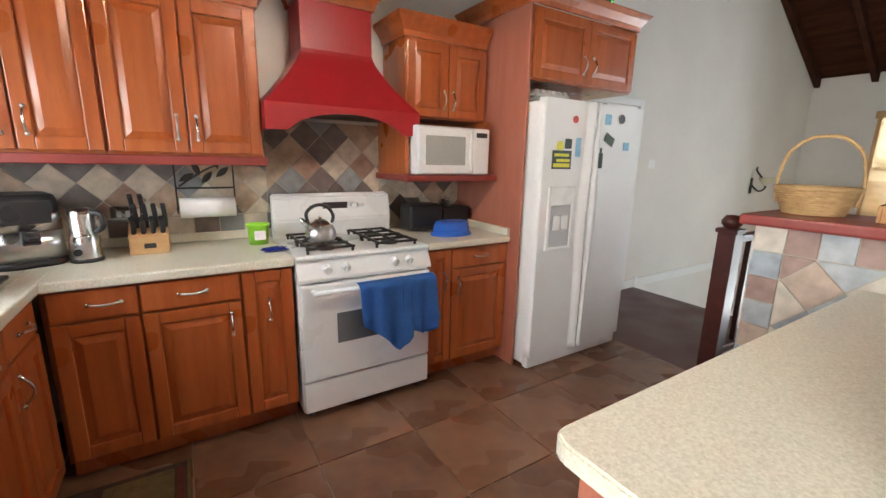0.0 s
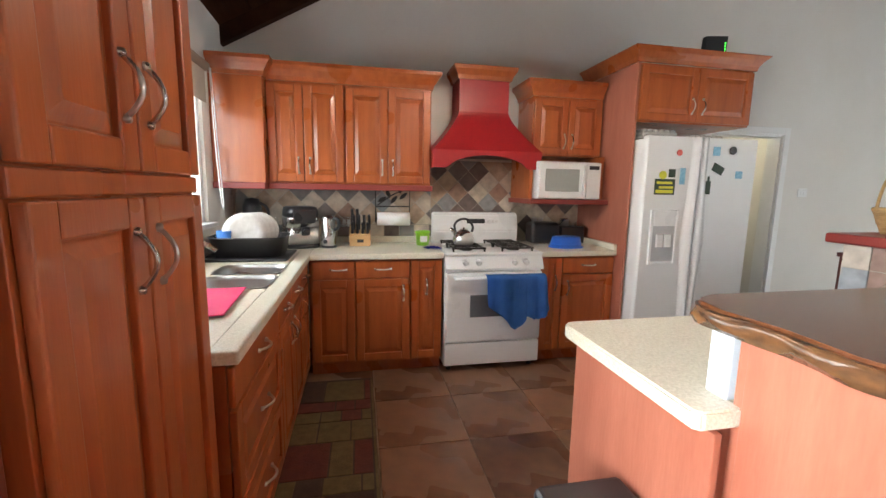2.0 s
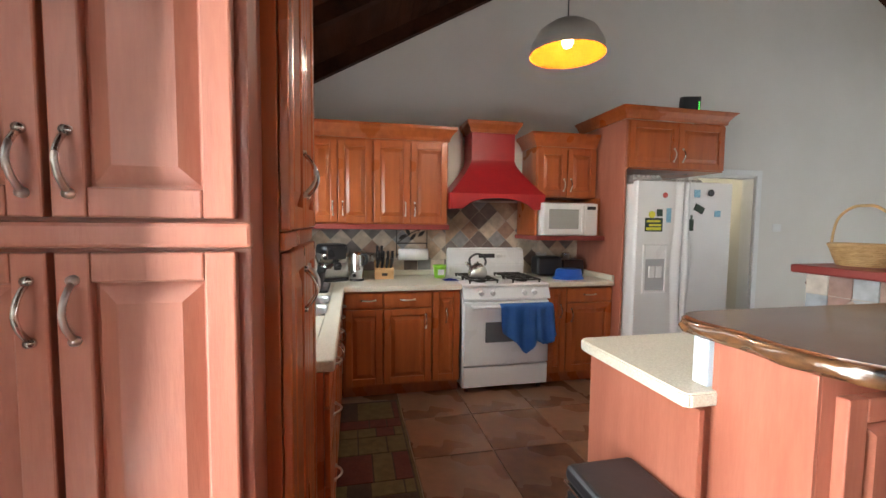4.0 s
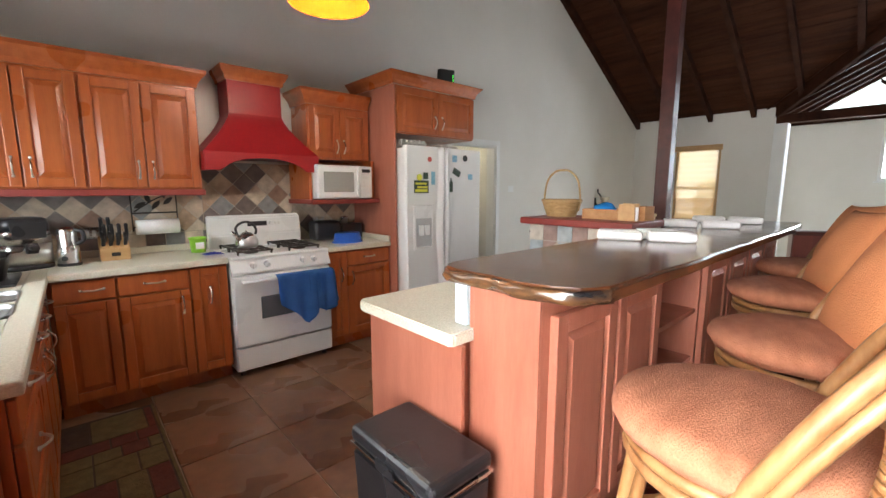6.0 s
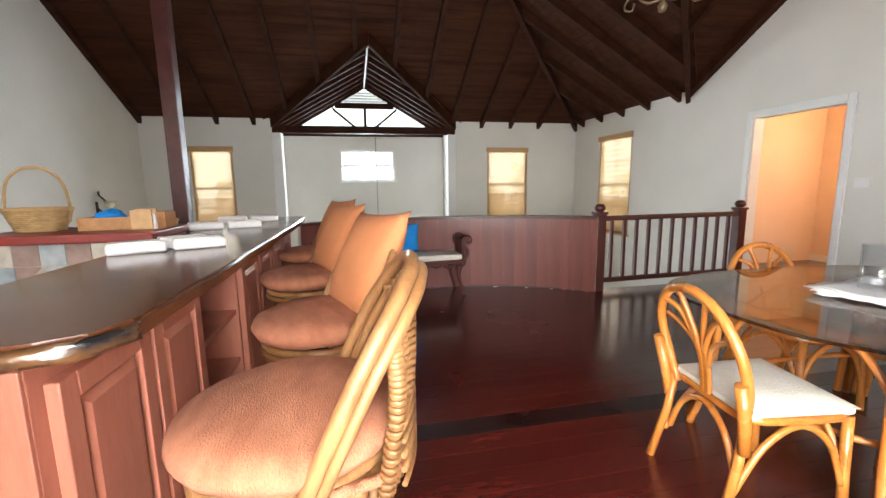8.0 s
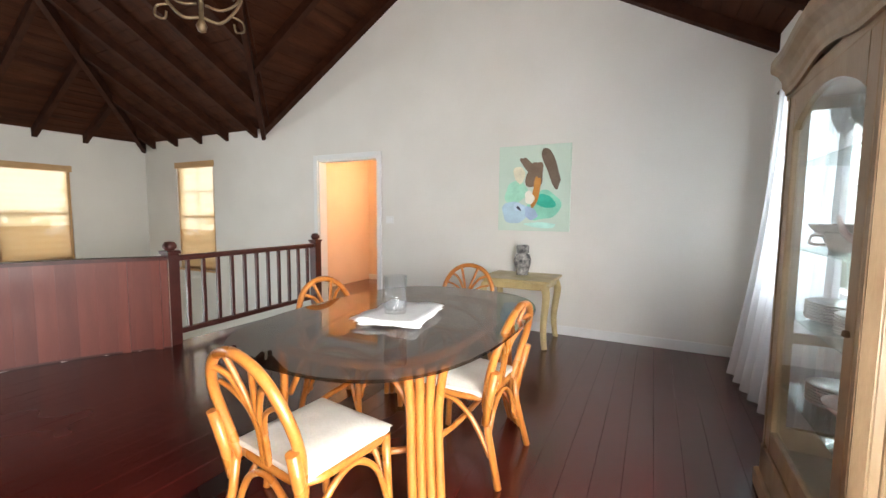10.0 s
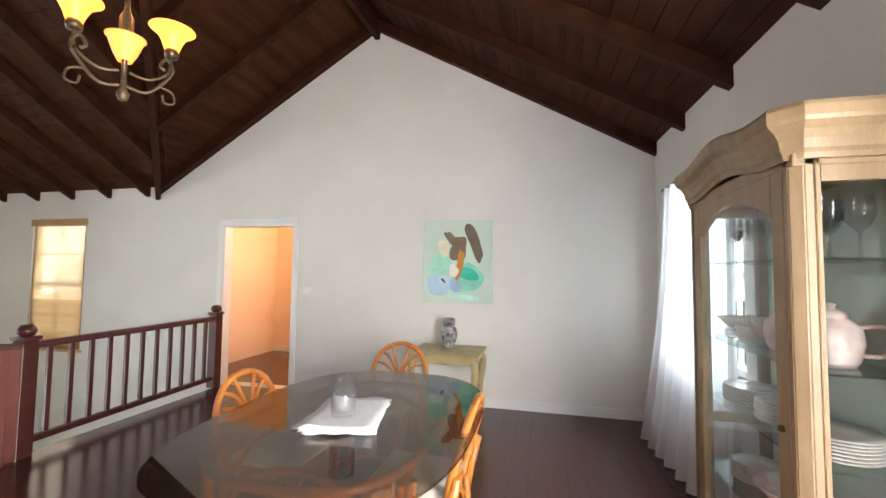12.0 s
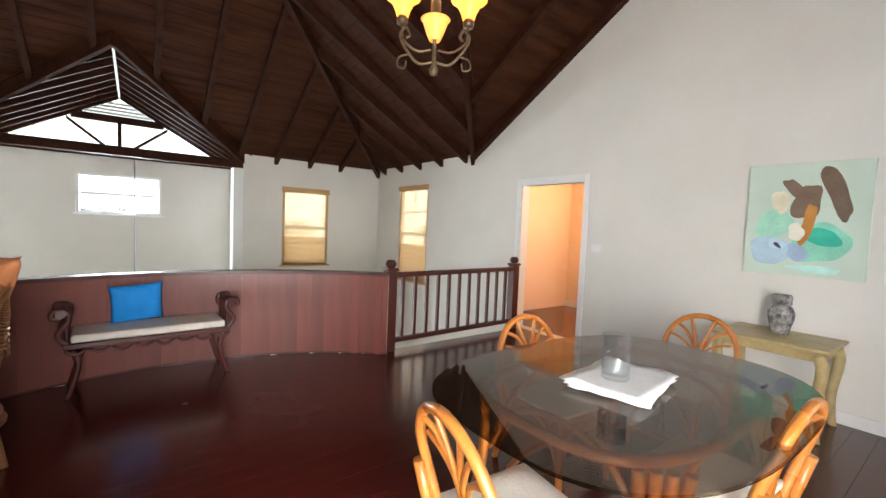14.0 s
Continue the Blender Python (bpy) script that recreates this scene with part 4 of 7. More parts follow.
PRINT = surface("dark_green_print", (0.015, 0.03, 0.02), (0.03, 0.06, 0.03), 40, rough=0.5, bump=0)
SKYBLUE = surface("blue_print", (0.15, 0.38, 0.55), (0.3, 0.55, 0.7), 60, rough=0.5, bump=0)
REDP = surface("red_print", (0.5, 0.06, 0.05), (0.6, 0.12, 0.1), 40, rough=0.5, bump=0)


def magnet(x, z, w, h, mat, label, turn=0.0, roundish=False):
    m = thing("fridge_magnet", pose(1.44 + x * 1.06, -0.8765, z, 0, turn, 0), label, "magnet", "magnets on the fridge")
    g = Geo()
    if roundish:
        g.tube([(0, 0, 0), (0, -0.006, 0)], w / 2, 16)
    else:
        g.box(-w / 2, w / 2, -0.005, 0, -h / 2, h / 2, 0.0015)
    part("face", g, mat, m)
    return m


m = magnet(0.15, 1.42, 0.17, 0.115, PRINT, "dark green and yellow printed fridge magnet")
for k, (a, b) in enumerate(((-0.07, 0.06), (-0.05, 0.07), (-0.075, 0.07))):
    part("print_line", Geo().box(a, b, -0.0065, -0.0048, 0.02 - 0.033 * k, 0.038 - 0.033 * k + (0.006 if k == 2 else 0)), YELLOW, m)
magnet(0.13, 1.505, 0.06, 0.05, YELLOW, "yellow palm shaped fridge magnet", 0, True)
magnet(0.20, 1.52, 0.055, 0.06, PRINT, "small dark picture fridge magnet")
magnet(0.285, 1.50, 0.045, 0.12, SKYBLUE, "tall narrow blue picture fridge magnet")
magnet(0.245, 1.67, 0.045, 0.05, REDP, "round red fridge magnet", 0, True)
magnet(0.545, 1.69, 0.06, 0.065, SKYBLUE, "square sky blue fridge magnet")
magnet(0.68, 1.70, 0.06, 0.06, BLACK, "round black fridge magnet", 0, True)
magnet(0.57, 1.56, 0.10, 0.06, PRINT, "tilted dark fridge magnet", 25)
m = magnet(0.50, 1.42, 0.045, 0.10, PRINT, "dark bottle shaped fridge magnet")
part("neck", Geo().box(-0.009, 0.009, -0.005, 0, 0.05, 0.085, 0.002), PRINT, m)
magnet(0.75, 1.52, 0.06, 0.055, SKYBLUE, "small teal picture fridge magnet")
EGG = surface("egg_tray_card", (0.42, 0.40, 0.38), (0.52, 0.5, 0.47), 20, rough=0.95, bump=0.4)
EGGS = surface("egg_shell", (0.62, 0.52, 0.42), (0.75, 0.68, 0.6), 6, rough=0.6, bump=0.02)
for x, nn, lay in ((1.50, 6, 2), (1.93, 6, 1)):
    tr = thing("egg_tray", pose(x, -0.72, FH + 0.0), "grey card egg tray on top of the fridge", "egg tray", "egg trays")
    for q in range(lay):
        g = Geo()
        g.box(0, 0.30, 0, 0.25, 0.03 * q, 0.03 * q + 0.02, 0.004)
        for i in range(6):
            for j in range(5):
                g.lathe([(0.022, 0), (0.024, 0.022), (0.014, 0.03)], (0.028 + 0.049 * i, 0.027 + 0.049 * j, 0.03 * q + 0.012), 8)
        part("tray", g, EGG, tr)
rt = thing("router", pose(1.965, -0.70, 2.421, 0, 0, 4), "black router with green lights on the cornice", "router")
g = Geo().poly([(0, -0.02, 0), (0.20, -0.02, 0), (0.21, -0.02, 0.15), (0.01, -0.02, 0.13)], (0, 0.04, 0))
part("body", g, BLACK, rt)
GREEN = glow("green_led", (0.1, 1.0, 0.1), 3)
for i in range(4):
    part("led", Geo().box(0.183, 0.19, -0.023, -0.019, 0.03 + 0.02 * i, 0.042 + 0.02 * i), GREEN, rt, "green indicator light")

# the range
rg = thing("gas_range", pose(0.0, -0.68, 0.0), "white freestanding gas range with four burners", "range")
part("body", Geo().box(0.004, 0.758, 0.02, 0.64, 0.04, 0.89, 0.006), WHITE, rg)
for x in (0.05, 0.71):
    for y in (0.06, 0.58):
        part("foot", Geo().lathe([(0.02, 0), (0.02, 0.01), (0.01, 0.04)], (x, y, 0), 10), BLACK, rg)
part("drawer", Geo().box(0.006, 0.756, -0.012, 0.02, 0.05, 0.225, 0.01), WHITE, rg)
dd = part("oven_door", Geo().box(0.006, 0.756, -0.02, 0.02, 0.235, 0.77, 0.012), WHITE, rg)
part("oven_window", Geo().box(0.19, 0.57, -0.024, -0.018, 0.43, 0.60, 0.002), surface("oven_glass", (0.10, 0.11, 0.12), (0.14, 0.15, 0.16), 3, rough=0.12, bump=0), dd, "dark oven window")
g = Geo().tube([(0.06, -0.065, 0.735), (0.70, -0.065, 0.735)], 0.014, 10)
for x in (0.07, 0.69):
    g.tube([(x, -0.065, 0.735), (x, -0.018, 0.735)], 0.011, 8)
part("oven_handle", g, WHITE, dd)
g = Geo().poly([(0.0, -0.02, 0.785), (0.0, -0.02, 0.80), (0.0, 0.03, 0.905), (0.0, 0.06, 0.905), (0.0, 0.06, 0.785)], (0.762, 0, 0))
part("knob_panel", g, WHITE, rg)
for x in (0.15, 0.25, 0.53, 0.62):
    kb = part("knob", Geo().tube([(x, 0.0, 0.85), (x, -0.028, 0.837)], 0.021, 14).box(x - 0.005, x + 0.005, -0.04, -0.02, 0.82, 0.86, 0.002), WHITE, rg)
part("cooktop", Geo().box(0.0, 0.762, 0.0, 0.60, 0.89, 0.915, 0.01), WHITE, rg)
g = Geo().poly([(0, 0.56, 0.90), (0, 0.545, 1.02), (0, 0.57, 1.16), (0, 0.60, 1.18), (0, 0.64, 1.18), (0, 0.64, 0.90)], (0.762, 0, 0))
bmesh.ops.bevel(g.bm, geom=g.bm.edges[:], offset=0.01, segments=2, affect="EDGES")
part("backguard", g, WHITE, rg)
part("clock", Geo().box(0.30, 0.46, 0.552, 0.575, 1.085, 1.125, 0.003), BLACK, rg)
for i, x in enumerate((0.22, 0.25, 0.53, 0.56)):
    part("button", Geo().box(x, x + 0.02, 0.553, 0.575, 1.09, 1.115, 0.002), TRIMWHITE, rg)
part("dial", Geo().tube([(0.50, 0.565, 1.105), (0.50, 0.54, 1.10)], 0.02, 14), WHITE, rg)
for x in (0.19, 0.57):
    for y in (0.15, 0.42):
        part("burner", Geo().lathe([(0.05, 0), (0.05, 0.012), (0.03, 0.016), (0.0, 0.016)], (x, y, 0.915), 18), IRON, rg)
    g = Geo()
    for y0 in (0.04, 0.285):
        for s in (-0.11, 0.0, 0.11):
            g.box(x + s - 0.005, x + s + 0.005, y0, y0 + 0.235, 0.937, 0.95)
        for t in (0.0, 0.115, 0.225):
            g.box(x - 0.13, x + 0.13, y0 + t, y0 + t + 0.01, 0.935, 0.948)
        for sx in (-0.12, 0.12):
            for sy in (0.004, 0.225):
                g.box(x + sx - 0.006, x + sx + 0.006, y0 + sy, y0 + sy + 0.01, 0.914, 0.94)
    part("grate", g, IRON, rg, "black iron pan support")
ket = thing("kettle", pose(0.19, -0.45, 0.951) @ Matrix.Scale(0.86, 4), "polished steel whistling kettle on the range", "kettle")
part("body", Geo().lathe([(0.0, 0), (0.085, 0.0), (0.098, 0.02), (0.096, 0.06), (0.075, 0.10), (0.05, 0.122), (0.045, 0.125)]), STEEL, ket)
part("lid", Geo().lathe([(0.048, 0.124), (0.03, 0.135), (0.008, 0.138), (0.012, 0.155), (0.0, 0.16)]), STEEL, ket)
part("spout", Geo().tube([(-0.06, 0, 0.08), (-0.10, 0, 0.12), (-0.125, 0, 0.145)], 0.022, 10, r1=0.012), STEEL, ket)
part("handle", Geo().tube(spline([(-0.075, 0, 0.11), (-0.085, 0, 0.18), (-0.03, 0, 0.225), (0.04, 0, 0.22), (0.085, 0, 0.16), (0.075, 0, 0.11)]), 0.011, 8), BLACK, ket, "black handle")


def towel(name, x, w, drop0, drop1, peak, seed, label):
    """A cloth folded over the oven's handle."""
    rnd = random.Random(seed)
    ph = rnd.random() * 6
    rows = []
    n = 18
    for j in range(n + 1):
        v = j / n
        row = []
        for i in range(15):
            u = i / 14
            drop = drop0 + (drop1 - drop0) * (1 - abs(u - peak) / max(peak, 1 - peak)) + 0.012 * math.sin(9 * u + ph)
            spread = 1 + 0.12 * v
            px = x + (u - 0.5) * w * spread + 0.03 * (v ** 1.5) * math.sin(ph)
            fold = 0.018 * math.sin(14 * u + ph + 1.5 * v) * (0.25 + v) + 0.008 * math.sin(31 * u + 7 * v) * v + 0.01 * v
            if v < 0.12:
                a = v / 0.12 * math.pi * 0.5
                row.append((px, -0.752 - 0.022 * math.sin(a) + 0.03 * (1 - v / 0.12), 0.735 + 0.018 + 0.006 * math.cos(a)))
            else:
                row.append((px, -0.780 - fold, 0.748 - drop * (v - 0.12) / 0.88))
        rows.append(row)
    g = Geo().sheet(rows, 0.004)
    ob = solid(name, g, BLUECLOTH, label, "towel", group="blue towels")
    return ob


towel("towel", 0.44, 0.30, 0.20, 0.40, 0.62, 3, "blue cloth towel hung crumpled over the oven handle")
towel("towel", 0.64, 0.22, 0.27, 0.34, 0.5, 8, "blue cloth towel hung flat over the oven handle")

# hood
hd = thing("range_hood", pose(0.38, 0, 1.54), "red painted wooden hood with an arched front over the range", "hood")
g = Geo()
n = 16
band = []
for i in range(n + 1):
    u = -0.44 + 0.88 * i / n
    band.append((u, -0.44, 0.10 * max(0.0, 1 - (u / 0.32) ** 2) ** 0.6 if abs(u) < 0.32 else 0.0))
g.poly(band + [(0.44, -0.44, 0.135), (-0.44, -0.44, 0.135)], (0, 0.025, 0))
g.box(-0.44, -0.415, -0.415, -0.004, 0, 0.135).box(0.415, 0.44, -0.415, -0.004, 0, 0.135)
part("band", g, HOODRED, hd)
g = Geo()
rows = []
for i in range(13):
    t = i / 12
    k = (1 - t) ** 1.35
    hw, dp = 0.205 + 0.235 * k, 0.27 + 0.17 * k
    rows.append([g.bm.verts.new((x * hw, -dp if y else -0.004, 0.135 + 0.315 * t)) for x, y in ((-1, 1), (1, 1), (1, 0), (-1, 0))])
rows.append([g.bm.verts.new((x * 0.205, -0.27 if y else -0.004, 0.70)) for x, y in ((-1, 1), (1, 1), (1, 0), (-1, 0))])
for r0, r1 in zip(rows, rows[1:]):
    for k in range(4):
        g.bm.faces.new((r0[k], r0[(k + 1) % 4], r1[(k + 1) % 4], r1[k]))
g.bm.faces.new(rows[0][::-1])
g.bm.faces.new(rows[-1])
part("canopy", g, HOODRED, hd)
part("filter", Geo().box(-0.38, 0.38, -0.40, -0.03, 0.10, 0.12), IRON, hd, "dark metal filter")
crown("trim_cornice_hood", [(0.17, -0.01), (0.17, -0.275), (0.59, -0.275), (0.59, -0.01)], 2.235, "orange-brown wooden cornice on the hood", CABWOOD, 0.05, 0.10)

# clutter on the worktops
kb = thing("knife_block", pose(-0.69, -0.25, CZ1), "pale wooden knife block full of black-handled knives", "knife block")
g = Geo().poly([(0, -0.02, 0), (0, 0.13, 0), (0, 0.15, 0.15), (0, 0.10, 0.165), (0, 0.0, 0.095), (0, -0.02, 0.085)], (0.165, 0, 0))
bmesh.ops.bevel(g.bm, geom=g.bm.edges[:], offset=0.004, segments=2, affect="EDGES")
part("block", g, LIGHTWOOD, kb)
part("badge", Geo().box(0.06, 0.11, -0.0225, -0.019, 0.03, 0.055, 0.001), IRON, kb, "small dark badge")
for i in range(10):
    r, c = i // 4, i % 4
    x = 0.022 + 0.04 * c + (0.012 if r == 1 else 0.0)
    y, z = 0.015 + 0.035 * r, 0.10 + 0.025 * r
    ln = 0.085 + 0.035 * (r > 0) + 0.02 * (r > 1)
    g = Geo().tube(spline([(x, y, z), (x + 0.003, y - 0.018, z + ln * 0.5), (x, y - 0.05, z + ln)], 3), 0.0115, 8)
    part("knife", g, BLACK, kb, "black knife handle")
    part("rivet", Geo().tube([(x - 0.0125, y - 0.022, z + ln * 0.6), (x + 0.0125, y - 0.022, z + ln * 0.6)], 0.003, 6), STEEL, kb)
gr = thing("coffee_grinder", pose(-0.845, -0.30, CZ1, 0, 0, -20), "steel coffee grinder with a black handle and clear lid", "grinder")
part("foot", Geo().lathe([(0.0, 0), (0.062, 0), (0.062, 0.014), (0.058, 0.018)], n=24), BLACK, gr)
part("base", Geo().lathe([(0.058, 0.018), (0.058, 0.105), (0.054, 0.115), (0.054, 0.122)], n=24), STEEL, gr)
part("cup", Geo().lathe([(0.054, 0.122), (0.05, 0.13), (0.052, 0.215), (0.048, 0.235), (0.03, 0.245), (0, 0.248)], n=24), STEEL, gr)
part("dial", Geo().tube([(0.0, -0.056, 0.05), (0.0, -0.066, 0.05)], 0.016, 14), BLACK, gr)
part("handle", Geo().tube(spline([(0.045, -0.01, 0.225), (0.085, -0.015, 0.215), (0.088, -0.015, 0.16), (0.05, -0.01, 0.135)]), 0.012, 8), BLACK, gr)
af = thing("air_fryer", pose(-1.055, -0.255, CZ1, 0, 0, 22), "black and steel air fryer in the worktop's corner", "air fryer")


def round_box(hx, hy, prof, n=36, e=4.0):
    """A rounded box turned from (scale, height) rows."""
    g = Geo()
    rings = []
    for k, z in prof:
        ring = []
        for j in range(n):
            a = 6.2832 * j / n
            r = (abs(math.cos(a)) ** e + abs(math.sin(a)) ** e) ** (-1 / e)
            ring.append(g.bm.verts.new((hx * k * r * math.cos(a), hy * k * r * math.sin(a), z)))
        rings.append(ring)
    for a, b in zip(rings, rings[1:]):
        for j in range(n):
            g.bm.faces.new((a[j], a[(j + 1) % n], b[(j + 1) % n], b[j])).smooth = True
    g.bm.faces.new(rings[0][::-1])
    g.bm.faces.new(rings[-1])
    return g


part("foot", round_box(0.125, 0.13, [(0.96, 0.0), (1.0, 0.008), (1.0, 0.03)]), BLACK, af)
part("drawer", round_box(0.123, 0.128, [(1.0, 0.031), (1.0, 0.155)]), STEEL, af)
part("shell", round_box(0.123, 0.128, [(1.0, 0.159), (1.0, 0.225), (0.99, 0.235)]), STEEL, af)
part("head", round_box(0.123, 0.128, [(0.985, 0.236), (0.97, 0.28), (0.90, 0.305), (0.78, 0.312)]), BLACK, af)
part("panel", Geo().poly([(-0.075, -0.128, 0.19), (0.075, -0.128, 0.19), (0.085, -0.118, 0.285), (-0.085, -0.118, 0.285)], (0, -0.006, 0)), BLACK, af, "glossy black control panel")
part("handle", Geo().box(-0.022, 0.022, -0.19, -0.125, 0.125, 0.15, 0.009).box(-0.03, 0.03, -0.15, -0.125, 0.10, 0.165, 0.009), BLACK, af)
jr = thing("black_jug", pose(-1.43, -0.12, CZ1), "tall black thermos jug in the corner", "jug")
part("body", Geo().lathe([(0, 0), (0.075, 0), (0.08, 0.05), (0.07, 0.30), (0.05, 0.36), (0.0, 0.37)]), BLACK, jr)
part("handle", Geo().tube(spline([(0.07, -0.02, 0.08), (0.12, -0.03, 0.12), (0.12, -0.03, 0.28), (0.06, -0.02, 0.33)]), 0.011, 8), BLACK, jr)
rk = thing("dish_rack", pose(-1.30, -0.72, CZ1), "black plastic dish basin holding plates", "dish rack")
g = Geo()
rings = []
for k, z in ((1.0, 0.0), (1.12, 0.12), (1.16, 0.125), (1.14, 0.115), (1.08, 0.11), (0.97, 0.012), (0.02, 0.012)):
    ring = []
    for j in range(32):
        a = 6.2832 * j / 32
        ca, sa = math.cos(a), math.sin(a)
        r = (abs(ca) ** 5 + abs(sa) ** 5) ** -0.2
        ring.append(g.bm.verts.new((k * r * ca * 0.2, k * r * sa * 0.16, z + 0.02)))
    rings.append(ring)
for a, b in zip(rings, rings[1:]):
    for j in range(32):
        g.bm.faces.new((a[j], a[(j + 1) % 32], b[(j + 1) % 32], b[j])).smooth = True
g.bm.faces.new(rings[0][::-1])
part("basin", g, BLACK, rk)
part("tray", Geo().box(-0.26, 0.25, -0.2, 0.19, 0.0, 0.018, 0.006), BLACK, rk)
plate_prof = [(0.0, 0), (0.07, 0), (0.085, 0.008), (0.125, 0.02), (0.127, 0.024), (0.085, 0.014), (0.0, 0.008)]
for i in range(4):
    pl = tagged(new("plate", Geo().lathe(plate_prof, n=28).mesh("plate", CHINA)), "white glazed plate standing in the dish basin", "plate", "drying plates")
    pl.matrix_basis = pose(-1.33 + 0.02 * i, -0.76 + 0.035 * i, CZ1 + 0.16, 78 - 3 * i, 0, 12)
cup = thing("cup", pose(-1.44, -0.80, CZ1 + 0.03), "blue plastic cup standing in the basin", "cup")
part("body", Geo().lathe([(0, 0), (0.035, 0), (0.042, 0.15), (0.038, 0.15), (0.03, 0.01), (0, 0.01)]), BLUECLOTH, cup)
bt = thing("glass_bottle", pose(-1.16, -0.62, CZ1 + 0.03), "clear glass bottle in the dish basin", "bottle")
part("body", Geo().lathe([(0, 0), (0.035, 0), (0.037, 0.12), (0.012, 0.19), (0.012, 0.23), (0, 0.23)]), CLEAR, bt)
so = thing("soap_bottle", pose(-1.52, -1.14, CZ1), "white soap dispenser bottle by the sink", "bottle")
part("body", Geo().lathe([(0, 0), (0.03, 0), (0.032, 0.10), (0.015, 0.13), (0.01, 0.16), (0, 0.16)], n=16), WHITE, so)
part("pump", Geo().tube([(0, 0, 0.15), (0, 0, 0.19), (0.05, 0.02, 0.19)], 0.006, 8), WHITE, so)
sp = thing("sponge_holder", pose(-1.49, -1.28, CZ1), "white sponge holder with a yellow sponge", "holder")
part("tray", Geo().lathe([(0, 0), (0.05, 0), (0.065, 0.06), (0.06, 0.06), (0.045, 0.008), (0, 0.008)], n=18), WHITE, sp)
part("sponge", Geo().box(-0.02, 0.02, -0.04, 0.04, 0.02, 0.11, 0.008), YELLOW, sp, "yellow sponge")
g = Geo().box(-0.19, 0.19, -0.21, 0.21, 0, 0.006, 0.003)
mt = solid("drying_mat", g, PINKMAT, "magenta drying mat lying on the worktop", "mat")
mt.matrix_basis = pose(-1.28, -1.87, CZ1 + 0.009, 0, 0, 4)
lc = thing("lime_tub", pose(-0.10, -0.22, CZ1), "lime green plastic tub with a rim", "tub")
part("body", Geo().lathe([(0, 0), (0.05, 0), (0.058, 0.10), (0.064, 0.105), (0.064, 0.115), (0.055, 0.115), (0.046, 0.01), (0, 0.01)]), LIME, lc)
part("paper_label", Geo().box(-0.028, 0.03, -0.0605, -0.054, 0.03, 0.08, 0.002), PAPER, lc, "white label")
rag = Geo()
rows = [[(-0.06 + 0.012 * i + 0.01 * math.sin(j), -0.05 + 0.01 * j, 0.012 + 0.018 * abs(math.sin(1.3 * i + 0.9 * j)) * (1 - ((i - 5) / 6) ** 2) * (1 - ((j - 5) / 6) ** 2)) for i in range(11)] for j in range(11)]
rag.sheet(rows, 0.006)
ob = solid("rag", rag, surface("ultramarine_cloth", (0.02, 0.03, 0.4), (0.03, 0.06, 0.55), 9, rough=0.9, bump=0.4), "small dark blue crumpled rag on the worktop", "rag")
ob.location = (-0.06, -0.46, CZ1 - 0.004)
ts = thing("toaster", pose(0.83, -0.30, CZ1), "black two-slot toaster on the worktop", "toaster")
part("body", Geo().box(0, 0.26, 0, 0.17, 0.012, 0.19, 0.03, 3), BLACK, ts)
part("slots", Geo().box(0.03, 0.23, 0.04, 0.055, 0.186, 0.192).box(0.03, 0.23, 0.11, 0.125, 0.186, 0.192), IRON, ts)
part("lever", Geo().box(0.258, 0.275, 0.06, 0.1, 0.11, 0.13, 0.004), BLACK, ts)
bx = thing("bread_box", pose(1.14, -0.22, CZ1), "dark box with a steel tin on top", "box")
part("box", Geo().box(0, 0.22, 0, 0.18, 0, 0.15, 0.008), BLACK, bx)
tn = thing("tin", pose(1.2, -0.14, CZ1 + 0.15), "small steel tin standing on the dark box", "tin")
part("body", Geo().lathe([(0, 0), (0.04, 0), (0.04, 0.06), (0.042, 0.065), (0, 0.068)], n=18), STEEL, tn)
tb = thing("blue_tub", pose(1.07, -0.44, CZ1), "blue plastic tub standing upside down", "tub")
g = Geo()
g.lathe([(0.15, 0), (0.145, 0.012), (0.135, 0.012), (0.12, 0.085), (0.11, 0.09), (0, 0.09)], n=28, sy=0.72)
part("body", g, BLUEPLASTIC, tb)
part("rib", Geo().lathe([(0.132, 0.03), (0.135, 0.033), (0.130, 0.036)], n=28, sy=0.72), BLUEPLASTIC, tb)
ph = thing("paper_towel_holder", pose(-0.33, -0.10, 1.06), "wrought iron leaf paper towel holder with a white roll", "holder")
g = Geo()
g.tube([(-0.145, 0.09, 0.33), (-0.145, 0.09, 0.02), (-0.145, 0.0, 0.06), (-0.12, 0.0, 0.065)], 0.005, 6)
g.tube([(0.145, 0.09, 0.33), (0.145, 0.09, 0.02), (0.145, 0.0, 0.06), (0.12, 0.0, 0.065)], 0.005, 6)
g.tube([(-0.145, 0.09, 0.33), (0.145, 0.09, 0.33)], 0.006, 6)
g.tube([(-0.145, 0.09, 0.16), (0.145, 0.09, 0.16)], 0.006, 6)
g.tube(spline([(-0.13, 0.088, 0.17), (-0.06, 0.088, 0.22), (0.02, 0.088, 0.27), (0.13, 0.088, 0.31)]), 0.005, 6)
part("bracket", g, IRON, ph)
for i, (x, z, t) in enumerate(((-0.09, 0.22, 60), (-0.04, 0.27, -20), (0.01, 0.22, 40), (0.06, 0.31, -10), (0.09, 0.25, 50), (-0.01, 0.31, 70))):
    g = Geo().lathe([(0, -0.045), (0.014, -0.02), (0.018, 0.0), (0.012, 0.025), (0, 0.045)], n=10, sy=0.25)
    g.turn(Matrix.Translation((x, 0.086, z)) @ pose(0, 0, 0, 0, t, 0))
    part("leaf", g, IRON, ph)
